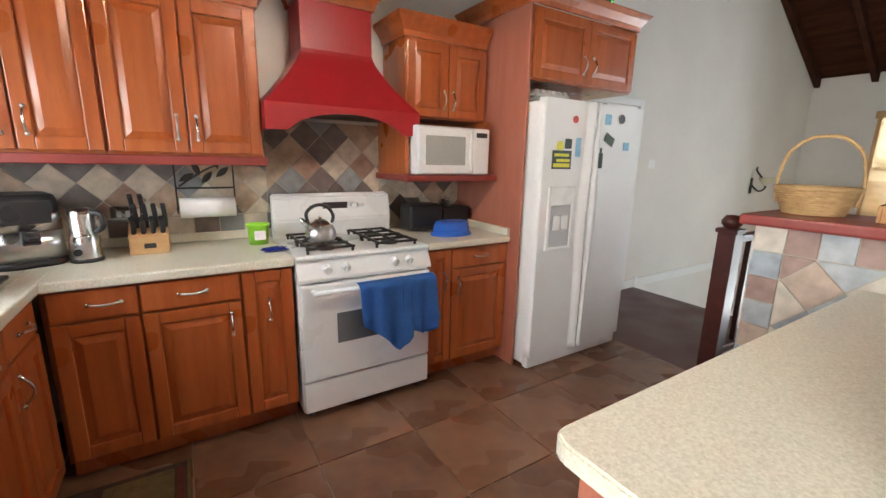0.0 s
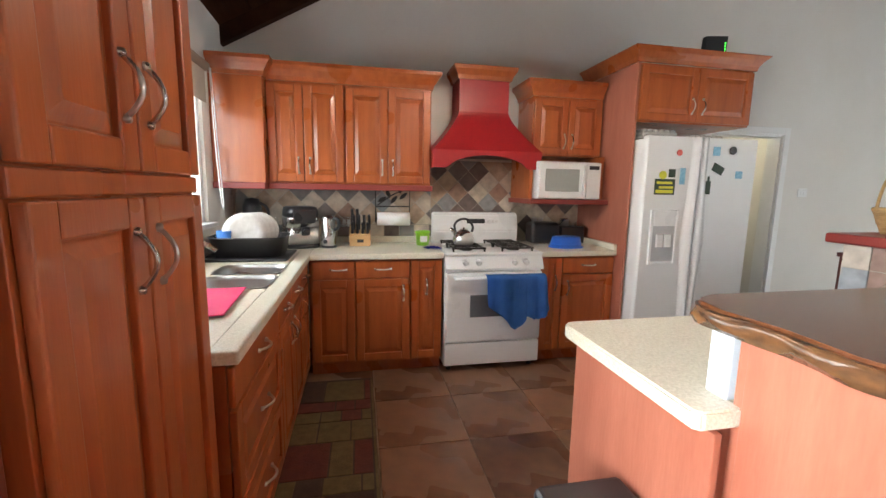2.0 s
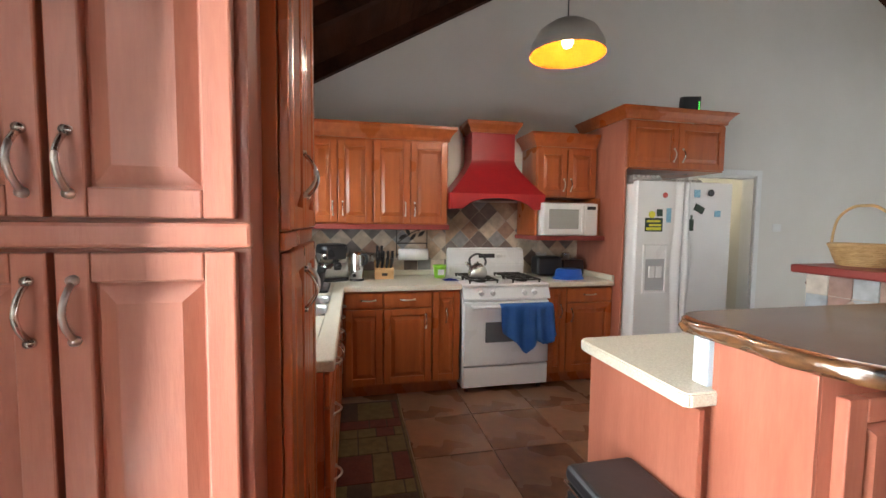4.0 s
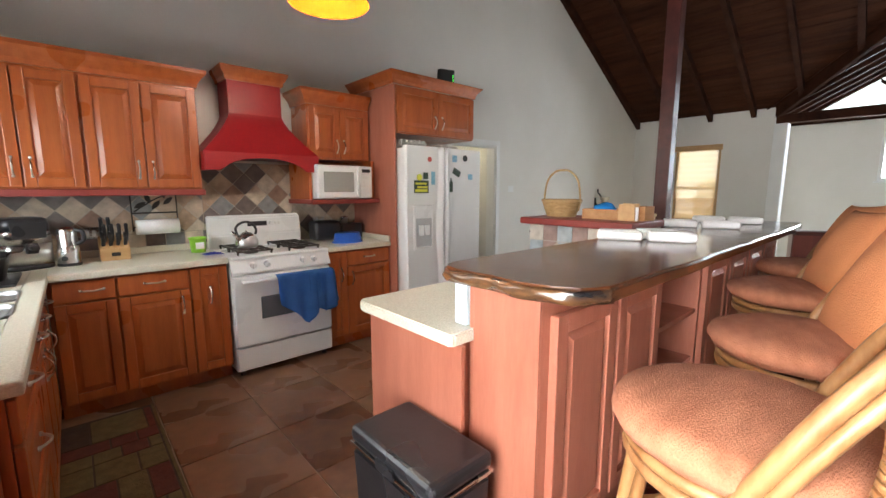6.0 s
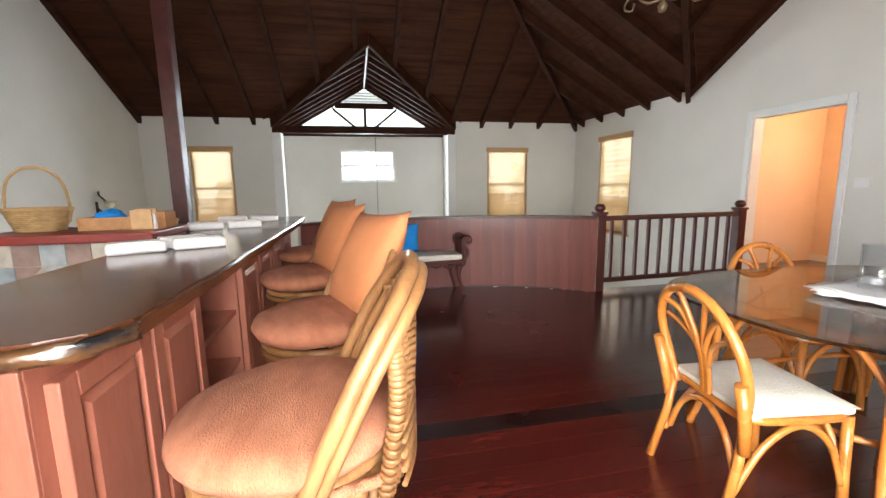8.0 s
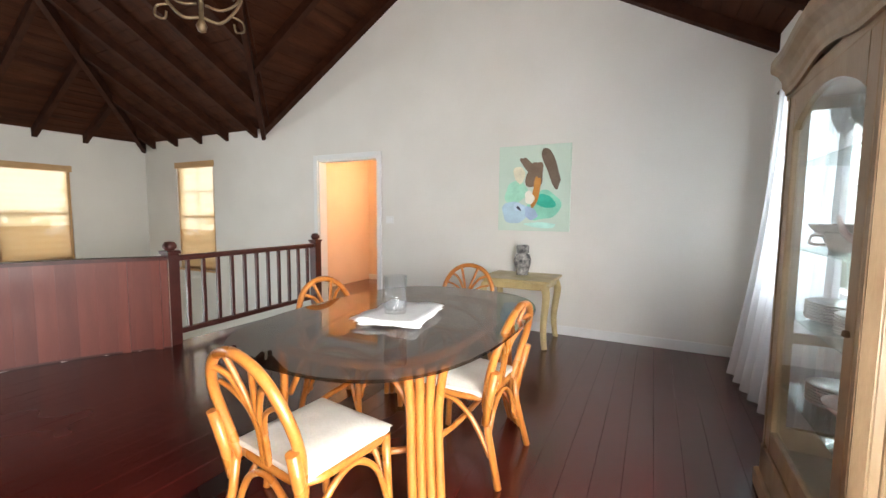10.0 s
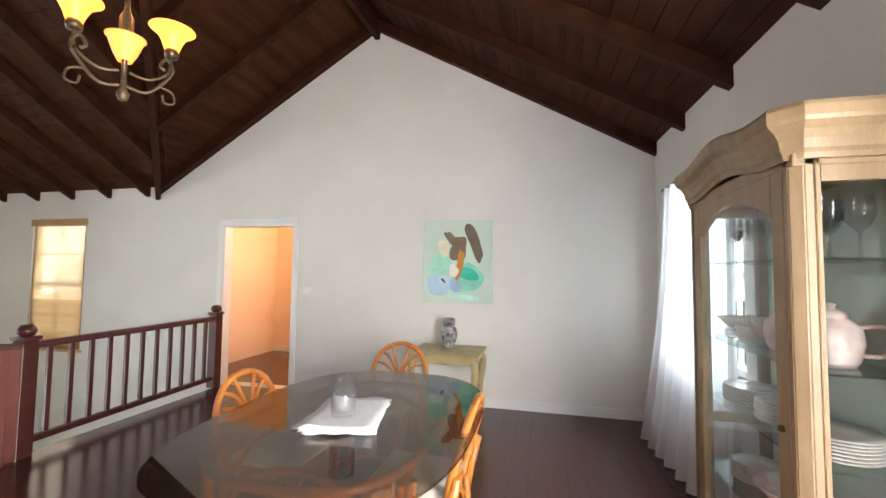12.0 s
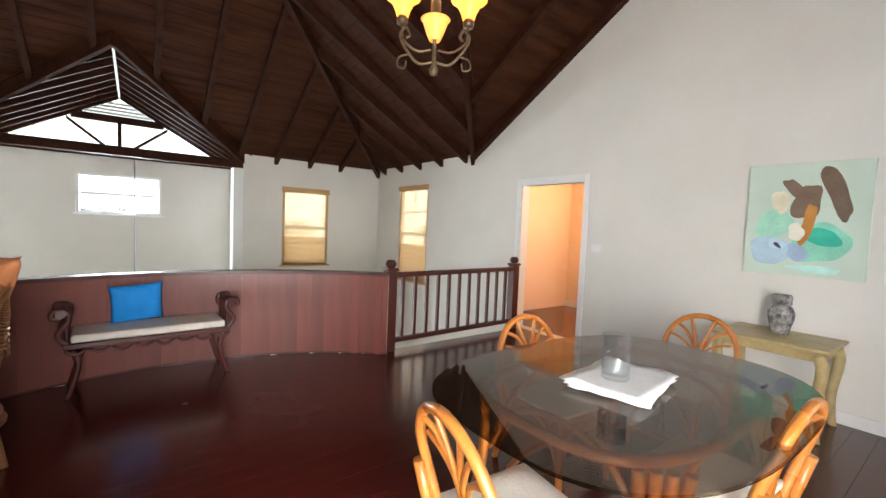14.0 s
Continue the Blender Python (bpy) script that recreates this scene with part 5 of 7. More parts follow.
g = Geo().tube([(-0.135, 0, 0.06), (0.135, 0, 0.06)], 0.055, 24)
part("paper_roll", g, PAPER, ph, "white paper roll")
for x, y, z, turn, lab in ((-0.72, -0.004, 1.09, 0, "white socket outlet by the knife block"), (1.0, -0.004, 1.09, 0, "white socket outlet behind the toaster"), (3.97, -0.004, 1.40, 0, "white double light switch on the wall"), (2.47, YS + 0.004, 1.38, 180, "white light switch beside the doorway")):
    sw = thing("wall_switch", pose(x, y, z, 0, 0, turn), lab, "switch", "switches and sockets")
    part("plate", Geo().box(-0.06, 0.06, -0.008, 0, -0.045, 0.045, 0.003), TRIMWHITE, sw)
    part("rocker", Geo().box(-0.03, -0.008, -0.012, -0.007, -0.018, 0.018, 0.002).box(0.008, 0.03, -0.012, -0.007, -0.018, 0.018, 0.002), WHITE, sw)

# rug
rug = thing("rug", pose(-0.79, -0.70, 0.002), "red, green and brown patchwork rug in front of the sink", "rug")
RUGR = surface("rug_red", (0.075, 0.014, 0.010), (0.13, 0.03, 0.02), 20, rough=0.95, bump=0.5, fine=140)
RUGG = surface("rug_olive", (0.085, 0.060, 0.022), (0.16, 0.12, 0.05), 20, rough=0.95, bump=0.5, fine=140)
RUGB = surface("rug_brown", (0.035, 0.018, 0.012), (0.07, 0.04, 0.026), 20, rough=0.95, bump=0.5, fine=140)
part("backing", Geo().box(-0.26, 0.26, -1.75, 0.0, 0.0, 0.008, 0.003), RUGB, rug)
rnd = random.Random(5)
yy = -0.03
while yy > -1.68:
    xx = -0.24
    hgt = rnd.choice((0.12, 0.2, 0.28))
    hgt = min(hgt, 1.72 + yy)
    while xx < 0.22:
        wd = min(rnd.choice((0.12, 0.18, 0.26)), 0.24 - xx)
        if wd > 0.03:
            part("patch", Geo().box(xx + 0.004, xx + wd - 0.004, yy - hgt + 0.004, yy - 0.004, 0.007, 0.011, 0.002), rnd.choice((RUGR, RUGG, RUGB, RUGR, RUGG)), rug)
        xx += wd
    yy -= hgt
part("border", Geo().box(-0.258, -0.245, -1.75, 0, 0.006, 0.012).box(0.245, 0.258, -1.75, 0, 0.006, 0.012), RUGG, rug)

# pantry
PX, PY0, PY1, PH = -1.03, -3.08, -2.395, 2.42
pn = cabinet("pantry_cupboard", pose(PX, PY0 + 0.09, 0, 0, 0, 90), PY1 - PY0 - 0.09, 0.565, PH,
             [(0.01, 0.295, 1.40, 2.36, 0.255, 1.545, True), (0.302, 0.585, 1.40, 2.36, 0.34, 1.545, True),
              (0.01, 0.295, 0.12, 1.352, 0.255, 1.235, True), (0.302, 0.585, 0.12, 1.352, 0.34, 1.235, True)],
             "tall orange-brown wooden pantry cupboard with panelled doors", 0.1, group="pantry cupboards")
part("rail", Geo().box(0.0, 0.595, -0.012, 0.0, 1.356, 1.396, 0.004), CABWOOD, pn)
ps = thing("pantry_end_cupboard", pose(XW + 0.006, PY0 - 0.003, 0), "tall panelled wooden cupboard facing the dining room", "cupboard", "pantry cupboards")
part("body", Geo().box(0, 0.535, -0.02, 0.09, 0.0, PH, 0.003), PANEL, ps)
part("rail", Geo().box(-0.004, 0.543, -0.05, -0.02, 1.372, 1.416, 0.008), PANEL, ps)
for x0, x1, hx in ((0.245, 0.515, 0.272), (0.0, 0.235, 0.21)):
    for z0, z1, hz in ((1.422, 2.36, 1.51), (0.12, 1.365, 1.27)):
        dr = part("door", raised_door(x1 - x0, z1 - z0, 0.024, 0.05), PANEL, ps)
        dr.location = (x0, -0.021, z0)
        part("handle", pull(hx - x0, hz - z0, True, 0.10, -0.024), STEEL, dr, "bowed steel handle")

# peninsula, bar and tiled ledge
pen = thing("peninsula", pose(0.13, -2.90, 0), "red-brown wooden peninsula base", "cabinet")
part("body", Geo().box(0.02, 1.76, 0.03, 0.56, 0.09, 0.868), PANEL, pen)
part("end_panel", Geo().box(0.0, 0.02, 0.0, 0.575, 0.0, 0.868, 0.003), PANEL, pen)
part("plinth", Geo().box(0.02, 1.76, 0.03, 0.50, 0.0, 0.09), DARKWOOD, pen)
for i in range(4):
    dr = part("door", raised_door(0.42, 0.74), PANEL, pen)
    dr.matrix_basis = pose(1.75 - 0.435 * i, 0.561, 0.11, 0, 0, 180)
g = Geo()
outline = [(0.09, -2.315), (0.105, -2.285), (0.13, -2.275), (1.895, -2.275), (1.895, -2.86), (0.21, -2.86), (0.205, -2.893), (0.105, -2.893), (0.088, -2.876)]
g.poly([(x, y, 0.872) for x, y in outline], (0, 0, 0.045))
bmesh.ops.bevel(g.bm, geom=[e for e in g.bm.edges], offset=0.006, segments=2, affect="EDGES")
solid("peninsula_worktop", g, COUNTER, "cream speckled worktop of the peninsula", "worktop")
bar = thing("breakfast_bar", pose(0.2, -3.17, 0.0), "red-brown panelled wooden bar with open shelves", "bar")
BL = 3.35
for x0, x1 in ((0.0, 0.86), (1.44, BL)):
    part("carcass", Geo().box(x0, x1, 0.0, 0.30, 0.0, 1.07, 0.002), PANEL, bar)
part("niche_back", Geo().box(0.86, 1.44, 0.26, 0.30, 0.0, 1.07), PANEL, bar)
for z in (0.19, 0.47, 0.74):
    part("shelf", Geo().box(0.86, 1.44, 0.01, 0.26, z, z + 0.025, 0.002), PANEL, bar)
part("niche_top", Geo().box(0.86, 1.44, 0.0, 0.26, 1.0, 1.07), PANEL, bar)
for x0, x1 in ((0.04, 0.43), (0.45, 0.84), (1.46, 1.86), (1.9, 2.3), (2.34, 2.74), (2.78, 3.18)):
    dr = part("panel", raised_door(x1 - x0, 0.80, 0.03, 0.06), PANEL, bar)
    dr.location = (x0, -0.001, 0.22)
part("end_board", Geo().box(-0.012, 0.0, 0.0, 0.27, 0.0, 1.07, 0.002), PANEL, bar)
solid("bar_riser", Geo().box(0.193, 1.895, -2.858, -2.80, 0.918, 1.07, 0.004), PALEBLUE, "pale blue painted riser under the bar slab", "riser", "structure")
g = Geo()
rnd = random.Random(2)
edge = []
for x, y in [(0.18, -2.76), (0.162, -2.84), (0.175, -2.97), (0.16, -3.10), (0.185, -3.2), (0.225, -3.28), (0.32, -3.325)]:
    edge.append((x, y))
edge += [(x, -3.33 + rnd.uniform(-0.006, 0.006)) for x in np.arange(0.5, 3.6, 0.2)] + [(3.66, -3.31), (3.72, -3.25), (3.72, -2.76), (3.68, -2.70), (0.27, -2.70), (0.21, -2.725)]
g.poly([(x, y, 1.072) for x, y in edge], (0, 0, 0.052))
bmesh.ops.bevel(g.bm, geom=[e for e in g.bm.edges if abs(e.verts[0].co.z - e.verts[1].co.z) < 0.001], offset=0.012, segments=3, affect="EDGES")
solid("bar_slab", g, BARTOP, "thick dark varnished wooden bar slab with live edge", "bar top")
bt = thing("bark_edge", pose(0, 0, 1.072), "black and pale live edge of the bar slab", "edge")
path = spline([(x, y, 0) for x, y in edge[:7]], 5)
BARK = surface("live_edge_bark", (0.010, 0.011, 0.014), (0.22, 0.10, 0.035), 9, (1, 1, 2), 0.22, bump=0.25, fine=26, coat=0.4)
rows = []
for j, z in enumerate((0.004, 0.02, 0.034, 0.046)):
    row = []
    for i, p in enumerate(path):
        d = path[min(i + 1, len(path) - 1)] - path[max(i - 1, 0)]
        n = Vector((d.y, -d.x, 0)).normalized()
        row.append(p + n * (0.006 + 0.005 * math.sin(0.9 * i + 2 * j) - 0.006 * (j in (0, 3))) + Vector((0, 0, z)))
    rows.append(row)
g = Geo().sheet(rows)
bmesh.ops.recalc_face_normals(g.bm, faces=g.bm.faces[:])
bmesh.ops.solidify(g.bm, geom=g.bm.faces[:], thickness=0.006)
part("bark", g, BARK, bt)
for i, (x, z) in enumerate(((1.12, 0.215), (1.22, 0.215), (1.3, 0.215), (1.1, 0.495), (1.28, 0.495))):
    wg = thing("bar_glass", pose(x, -3.05, z), "clear stemmed glass on the bar's shelf", "glass", "bar glasses")
    part("bowl", Geo().lathe([(0.03, 0), (0.005, 0.006), (0.005, 0.07), (0.03, 0.10), (0.035, 0.15), (0.033, 0.15), (0.0, 0.085)], n=14), CLEAR, wg)
NAP = [(1.43, -2.82, -66), (1.53, -3.05, -63), (1.62, -2.95, -60), (2.52, -2.76, -72), (2.60, -3.00, -70), (3.12, -2.78, -76), (3.18, -3.02, -74)]
for i, (x, y, t) in enumerate(NAP):
    nb = thing("rolled_napkin", pose(x, y, 1.125, 0, 0, t), "white rolled cloth napkin lying on the bar", "napkin", "rolled napkins")
    g = Geo().box(-0.115, 0.115, -0.05, 0.05, 0.0, 0.05, 0.016, 3)
    part("roll", g, PAPER, nb)
    part("flap", Geo().box(-0.108, 0.09, -0.035, 0.052, 0.044, 0.054, 0.003), PAPER, nb)

led = thing("tiled_ledge", pose(1.925, -2.73, 0), "tiled counter ledge with a maroon wooden top", "ledge")
part("core", Geo().box(0.008, 0.42, 0.035, 0.87, 0.0, 1.128), GROUT, led)
part("ledge_top", Geo().box(-0.06, 0.48, 0.03, 0.93, 1.128, 1.18, 0.012), MAROON, led, "maroon wooden ledge top")
DIN = "on the dark wooden floor"


def trash_can():
    t = thing("trash_can", pose(-0.145, -3.06, 0.0), "black rectangular pedal bin with a steel band beside the peninsula", "bin")
    g = Geo()
    lo, hi = (0.02, 0.24, 0.02, 0.42), (0.0, 0.262, 0.0, 0.44)
    a = [g.bm.verts.new((x, y, 0.0)) for x, y in ((lo[0], lo[2]), (lo[1], lo[2]), (lo[1], lo[3]), (lo[0], lo[3]))]
    b = [g.bm.verts.new((x, y, 0.50)) for x, y in ((hi[0], hi[2]), (hi[1], hi[2]), (hi[1], hi[3]), (hi[0], hi[3]))]
    for k in range(4):
        g.bm.faces.new((a[k], a[(k + 1) % 4], b[(k + 1) % 4], b[k]))
    g.bm.faces.new(a[::-1])
    g.bm.faces.new(b)
    bmesh.ops.bevel(g.bm, geom=g.bm.edges[:], offset=0.018, segments=3, affect="EDGES")
    part("body", g, BLACK, t)
    part("band", Geo().box(-0.004, 0.266, -0.004, 0.444, 0.50, 0.512, 0.004), STEEL, t, "thin steel band")
    part("lid", Geo().box(-0.003, 0.265, -0.003, 0.443, 0.513, 0.575, 0.022, 3), BLACK, t)
    part("latch", Geo().box(-0.012, 0.0, 0.17, 0.27, 0.50, 0.54, 0.006), BLACK, t)
    part("liner", Geo().box(0.05, 0.16, 0.438, 0.448, 0.50, 0.53, 0.004), PALEBLUE, t, "pale blue bag edge")


trash_can()

# post up to the ridge, rail at the landing
post = thing("roof_post", pose(3.38, -2.31, 0.0), "dark red-brown wooden post up to the ridge", "post")
part("shaft", Geo().box(-0.06, 0.06, -0.06, 0.06, 0.0, 5.10, 0.008), DARKWOOD, post)
part("collar", Geo().box(-0.075, 0.075, -0.075, 0.075, 0.0, 0.12, 0.008), DARKWOOD, post)


def newel(g, x, y, z0, z1, w=0.055):
    g.box(x - w, x + w, y - w, y + w, z0, z1 - 0.12, 0.006)
    g.box(x - w - 0.012, x + w + 0.012, y - w - 0.012, y + w + 0.012, z1 - 0.12, z1 - 0.09, 0.006)
    g.lathe([(0.035, 0), (0.058, 0.025), (0.062, 0.05), (0.04, 0.085), (0.0, 0.09)], (x, y, z1 - 0.09), 16)


def railing(label, p0, p1, z0, h, n, group):
    r = thing("railing", pose(*p0, z0), label, "railing", group)
    d = Vector((p1[0] - p0[0], p1[1] - p0[1], 0))
    u = d.normalized()
    ang = math.degrees(math.atan2(u.y, u.x))
    L = d.length
    r.matrix_basis = pose(*p0, z0, 0, 0, ang)
    for x in (0, L):
        g = Geo()
        newel(g, x, 0, 0, h + 0.14)
        part("newel_post", g, DARKWOOD, r)
    part("top_rail", Geo().box(0.055, L - 0.055, -0.035, 0.035, h - 0.055, h, 0.014), DARKWOOD, r)
    part("bottom_rail", Geo().box(0.055, L - 0.055, -0.03, 0.03, 0.09, 0.14, 0.008), DARKWOOD, r)
    me = Geo().box(-0.017, 0.017, -0.017, 0.017, 0.14, h - 0.055, 0.004).mesh("baluster", DARKWOOD)
    for i in range(n):
        piece("baluster", me, r, Matrix.Translation((L * (i + 1) / (n + 1), 0, 0)))
    return r


railing("dark red wooden railing with square balusters beside the doorway", (3.56, -6.55), (3.64, -8.56), FZ, 0.87, 11, "railings")
railing("dark wooden railing at the head of the stairs", (2.62, -1.46), (3.84, -1.46), 0.0, 0.95, 7, "railings")

# curved half wall of boards with a cap
hw = thing("half_wall", pose(AX, AY, FZ), "curved half wall of upright red-brown boards", "half wall")
hw["kind"] = "structure"
A0, A1, HH = -42.0, 31.0, 0.86
nb = 26
step = (A1 - A0) / nb


def curved(r0, r1, a0, a1, z0, z1, n=3):
    g = Geo()
    pts = arc(0, 0, r0, a0, a1, n) + arc(0, 0, r1, a1, a0, n)
    g.poly([(x, y, z0) for x, y in pts], (0, 0, z1 - z0))
    return g


board = curved(AR - 0.035, AR - 0.008, -step / 2 + 0.005, step / 2 - 0.005, 0.0, HH - 0.02, 3).mesh("board", HALFWOOD)
for i in range(nb):
    piece("board", board, hw, pose(0, 0, 0, 0, 0, A0 + step * (i + 0.5)))
part("backing", curved(AR - 0.008, AR + 0.06, A0, A1, -0.3, HH - 0.02, 40), WALL, hw)
part("cap", curved(AR - 0.06, AR + 0.08, A0, A1, HH - 0.02, HH + 0.012, 40), DARKWOOD, hw, "dark wooden capping")
part("capping_edge", curved(AR + 0.081, AR + 0.095, A0, A1, HH - 0.03, HH + 0.008, 40), TRIMWHITE, hw, "white outer edge")
part("skirting", curved(AR - 0.042, AR - 0.035, A0, A1, 0.0, 0.015, 40), DARKWOOD, hw)
for a in (A0 + 1.2, A0 + 6.5):
    part("stile", curved(AR - 0.055, AR - 0.035, a, a + 1.3, 0, HH - 0.02, 2), HALFWOOD, hw)

# bench
bn = thing("bench", pose(3.90, -4.44, FZ, 0, 0, 3), "carved dark wooden bench with scrolled arms and cream cushion", "bench")
BLH = 0.56
part("seat_frame", Geo().box(-0.20, 0.20, -BLH, BLH, 0.37, 0.41, 0.008), DARKWOOD, bn)
g = Geo()
for i in range(8):
    yy = -BLH + 0.07 + i * 0.14
    g.tube(bow((-0.195, yy - 0.06, 0.365), (-0.195, yy + 0.06, 0.365), (0, 0, -0.028 - 0.010 * (i % 2)), 8), 0.013, 6)
part("apron", g, DARKWOOD, bn, "carved scalloped apron")
part("cushion", Geo().box(-0.19, 0.19, -BLH + 0.04, BLH - 0.04, 0.412, 0.475, 0.02, 3), SEATCLOTH, bn, "cream seat cushion")
for s in (-1, 1):
    for x in (-0.17, 0.17):
        part("leg", Geo().tube(spline([(x, s * (BLH - 0.05), 0.37), (x * 1.02, s * (BLH - 0.085), 0.25), (x * 1.02, s * (BLH - 0.05), 0.10), (x * 1.08, s * (BLH - 0.015), 0.0)]), 0.026, 8, r1=0.016), DARKWOOD, bn)
        part("arm_scroll", Geo().tube(spline([(x, s * (BLH - 0.04), 0.38), (x, s * (BLH + 0.03), 0.48), (x, s * (BLH - 0.03), 0.58), (x, s * (BLH - 0.02), 0.65), (x, s * (BLH + 0.05), 0.66), (x, s * (BLH + 0.06), 0.61), (x, s * (BLH + 0.02), 0.60)]), 0.02, 8), DARKWOOD, bn)
    part("arm_bar", Geo().tube([(-0.19, s * (BLH + 0.01), 0.64), (0.19, s * (BLH + 0.01), 0.64)], 0.032, 10), DARKWOOD, bn)
    part("arm_slat", Geo().box(-0.15, 0.15, s * (BLH - 0.02) - 0.008, s * (BLH - 0.02) + 0.008, 0.42, 0.62, 0.004), DARKWOOD, bn)


def pillow_mesh(w, h, t, n=14):
    """A stuffed square cushion, centred, lying in the xz plane."""
    g = Geo()
    for s in (-1, 1):
        rows = []
        for j in range(n + 1):
            v = -1 + 2 * j / n
            row = []
            for i in range(n + 1):
                u = -1 + 2 * i / n
                pinch = 1 - 0.07 * (1 - abs(u) ** 3) * abs(v) ** 2
                pinch2 = 1 - 0.07 * (1 - abs(v) ** 3) * abs(u) ** 2
                d = max(0.0, (1 - u * u) * (1 - v * v)) ** 0.45
                row.append((u * w / 2 * pinch2, s * (t / 2 * d + 0.004 * math.sin(5 * u + 3 * v) * d), v * h / 2 * pinch))
            rows.append(row)
        g.sheet(rows)
    bmesh.ops.remove_doubles(g.bm, verts=g.bm.verts[:], dist=0.0005)
    bmesh.ops.recalc_face_normals(g.bm, faces=g.bm.faces[:])
    return g


ob = solid("cushion", pillow_mesh(0.38, 0.36, 0.15), BRIGHTBLUE, "bright blue square cushion leaning on the bench", "cushion")
ob.matrix_basis = pose(3.99, -4.33, FZ + 0.475 + 0.165, -18, 4, 97)

# bar stools


def stool():
    s = thing("bar_stool", pose(0, 0, 0), "pale rattan bar stool with a rust chenille seat", "stool", "stools along the bar")
    n = 28
    g = Geo()
    prof = [(0.0, 0.645), (0.21, 0.645), (0.27, 0.662), (0.288, 0.69), (0.278, 0.715), (0.23, 0.735), (0.10, 0.745), (0.0, 0.747)]
    g.lathe(prof, (0, 0, 0), 36, 1.0, 0.96)
    for v in g.bm.verts:
        v.co.z += 0.006 * noise.noise(v.co * 9)
        v.co.xy *= 1 + 0.012 * noise.noise(v.co * 7)
    part("seat_cushion", g, CUSHION, s, "rust chenille cushion")
    ringp = [(0.24 * math.cos(a), 0.23 * math.sin(a)) for a in np.linspace(0, 6.2832, 29)[:-1]]
    for z in (0.63, 0.595):
        part("seat_ring", Geo().tube([(x, y, z) for x, y in ringp], 0.017, 8, True), RATTANPALE, s)
    for sx in (-1, 1):
        for sy in (-1, 1):
            part("leg", Geo().tube(spline([(0.16 * sx, 0.16 * sy, 0.62), (0.185 * sx, 0.185 * sy, 0.35), (0.23 * sx, 0.23 * sy, 0.0)]), 0.019, 8), RATTANPALE, s)
            part("leg_twin", Geo().tube(spline([(0.20 * sx, 0.12 * sy, 0.60), (0.205 * sx, 0.15 * sy, 0.40), (0.22 * sx, 0.20 * sy, 0.05)]), 0.014, 8), RATTANPALE, s)
    for z, r in ((0.22, 0.285), (0.27, 0.27)):
        part("foot_ring", Geo().tube([(r * math.cos(a), r * math.sin(a), z) for a in np.linspace(0, 6.2832, 29)[:-1]], 0.014, 8, True), RATTANPALE, s)
    for k in range(4):
        a = radians(90 * k)
        c, d = math.cos(a), math.sin(a)
        f = lambda u, z, r: (c * r - d * u, d * r + c * u, z)
        part("brace", Geo().tube(spline([f(-0.17, 0.3, 0.2), f(-0.10, 0.50, 0.19), f(0, 0.56, 0.19), f(0.10, 0.50, 0.19), f(0.17, 0.3, 0.2)]), 0.012, 8), RATTANPALE, s)
    # hooped back
    hoop = spline([(-0.258, -0.01, 0.50), (-0.266, -0.09, 0.69), (-0.252, -0.18, 0.88), (-0.20, -0.25, 0.995), (-0.11, -0.29, 1.05), (0.0, -0.302, 1.068), (0.11, -0.29, 1.05), (0.20, -0.25, 0.995), (0.252, -0.18, 0.88), (0.266, -0.09, 0.69), (0.258, -0.01, 0.50)], 6)
    part("back_hoop", Geo().tube(hoop, 0.018, 10), RATTANPALE, s)
    inner = [Vector((p.x * 0.96, p.y - 0.024, 0.49 + (p.z - 0.50) * 0.975)) for p in hoop]
    part("inner_hoop", Geo().tube(inner, 0.015, 8), RATTANPALE, s)
    for i in range(11):
        x = -0.20 + 0.04 * i
        edge = i in (0, 10)
        top = 1.045 - 1.9 * x * x
        g = Geo()
        pts = spline([(x * 0.85, -0.255 + 0.9 * x * x, 0.54), (x * 0.95, -0.292 + 0.9 * x * x, 0.80), (x, -0.298 + 1.3 * x * x, top - 0.01)], 14)
        g.tube(pts, 0.013 if edge else 0.008, 8)
        for j, p in enumerate(pts[1:-1]):
            d = (pts[j + 2] - pts[j]).normalized() * 0.0065
            g.tube([p - d, p + d], 0.0205 if edge else 0.0145, 8)
        part("wrapped_cane", g, RATTANPALE, s, "cane wrapped in peel")
    for z in np.arange(0.60, 1.0, 0.034):
        wdt = 0.19 if z < 0.9 else 0.15
        g = Geo().tube([(x, -0.298 + 0.9 * x * x, z) for x in np.linspace(-wdt, wdt, 13)], 0.007, 6)
        part("weave", g, RATTANPALE, s)
    g = Geo()
    g.tube(spline([(-0.25, -0.05, 0.63), (-0.15, -0.24, 0.60), (0.02, -0.27, 0.585), (0.10, -0.26, 0.56)]), 0.014, 8)
    g.tube(spline([(0.10, -0.26, 0.56), (0.13, -0.27, 0.50), (0.11, -0.27, 0.46)]), 0.013, 8, r1=0.008)
    part("cushion_tie", g, CUSHION, s, "rust cloth tie")
    return s


STOOLS = [(0.31, -3.65, -4), (1.05, -3.66, 21), (1.96, -3.50, 22), (2.88, -3.44, 24)]
first = stool()
first.matrix_basis = pose(STOOLS[0][0], STOOLS[0][1], FZ, 0, 0, STOOLS[0][2])
pm = pillow_mesh(0.54, 0.50, 0.17).mesh("orange_pillow", PILLOW)
for x, y, t in STOOLS[1:]:
    copy_thing(first, pose(x, y, FZ, 0, 0, t))
    ob = tagged(new("orange_pillow", pm), "orange canvas pillow leaning on the stool's back", "pillow", "orange pillows")
    ob.matrix_basis = pose(x, y, FZ, 0, 0, t) @ pose(0.02, -0.215, 0.905, 24, 3, 0)

# dining chairs


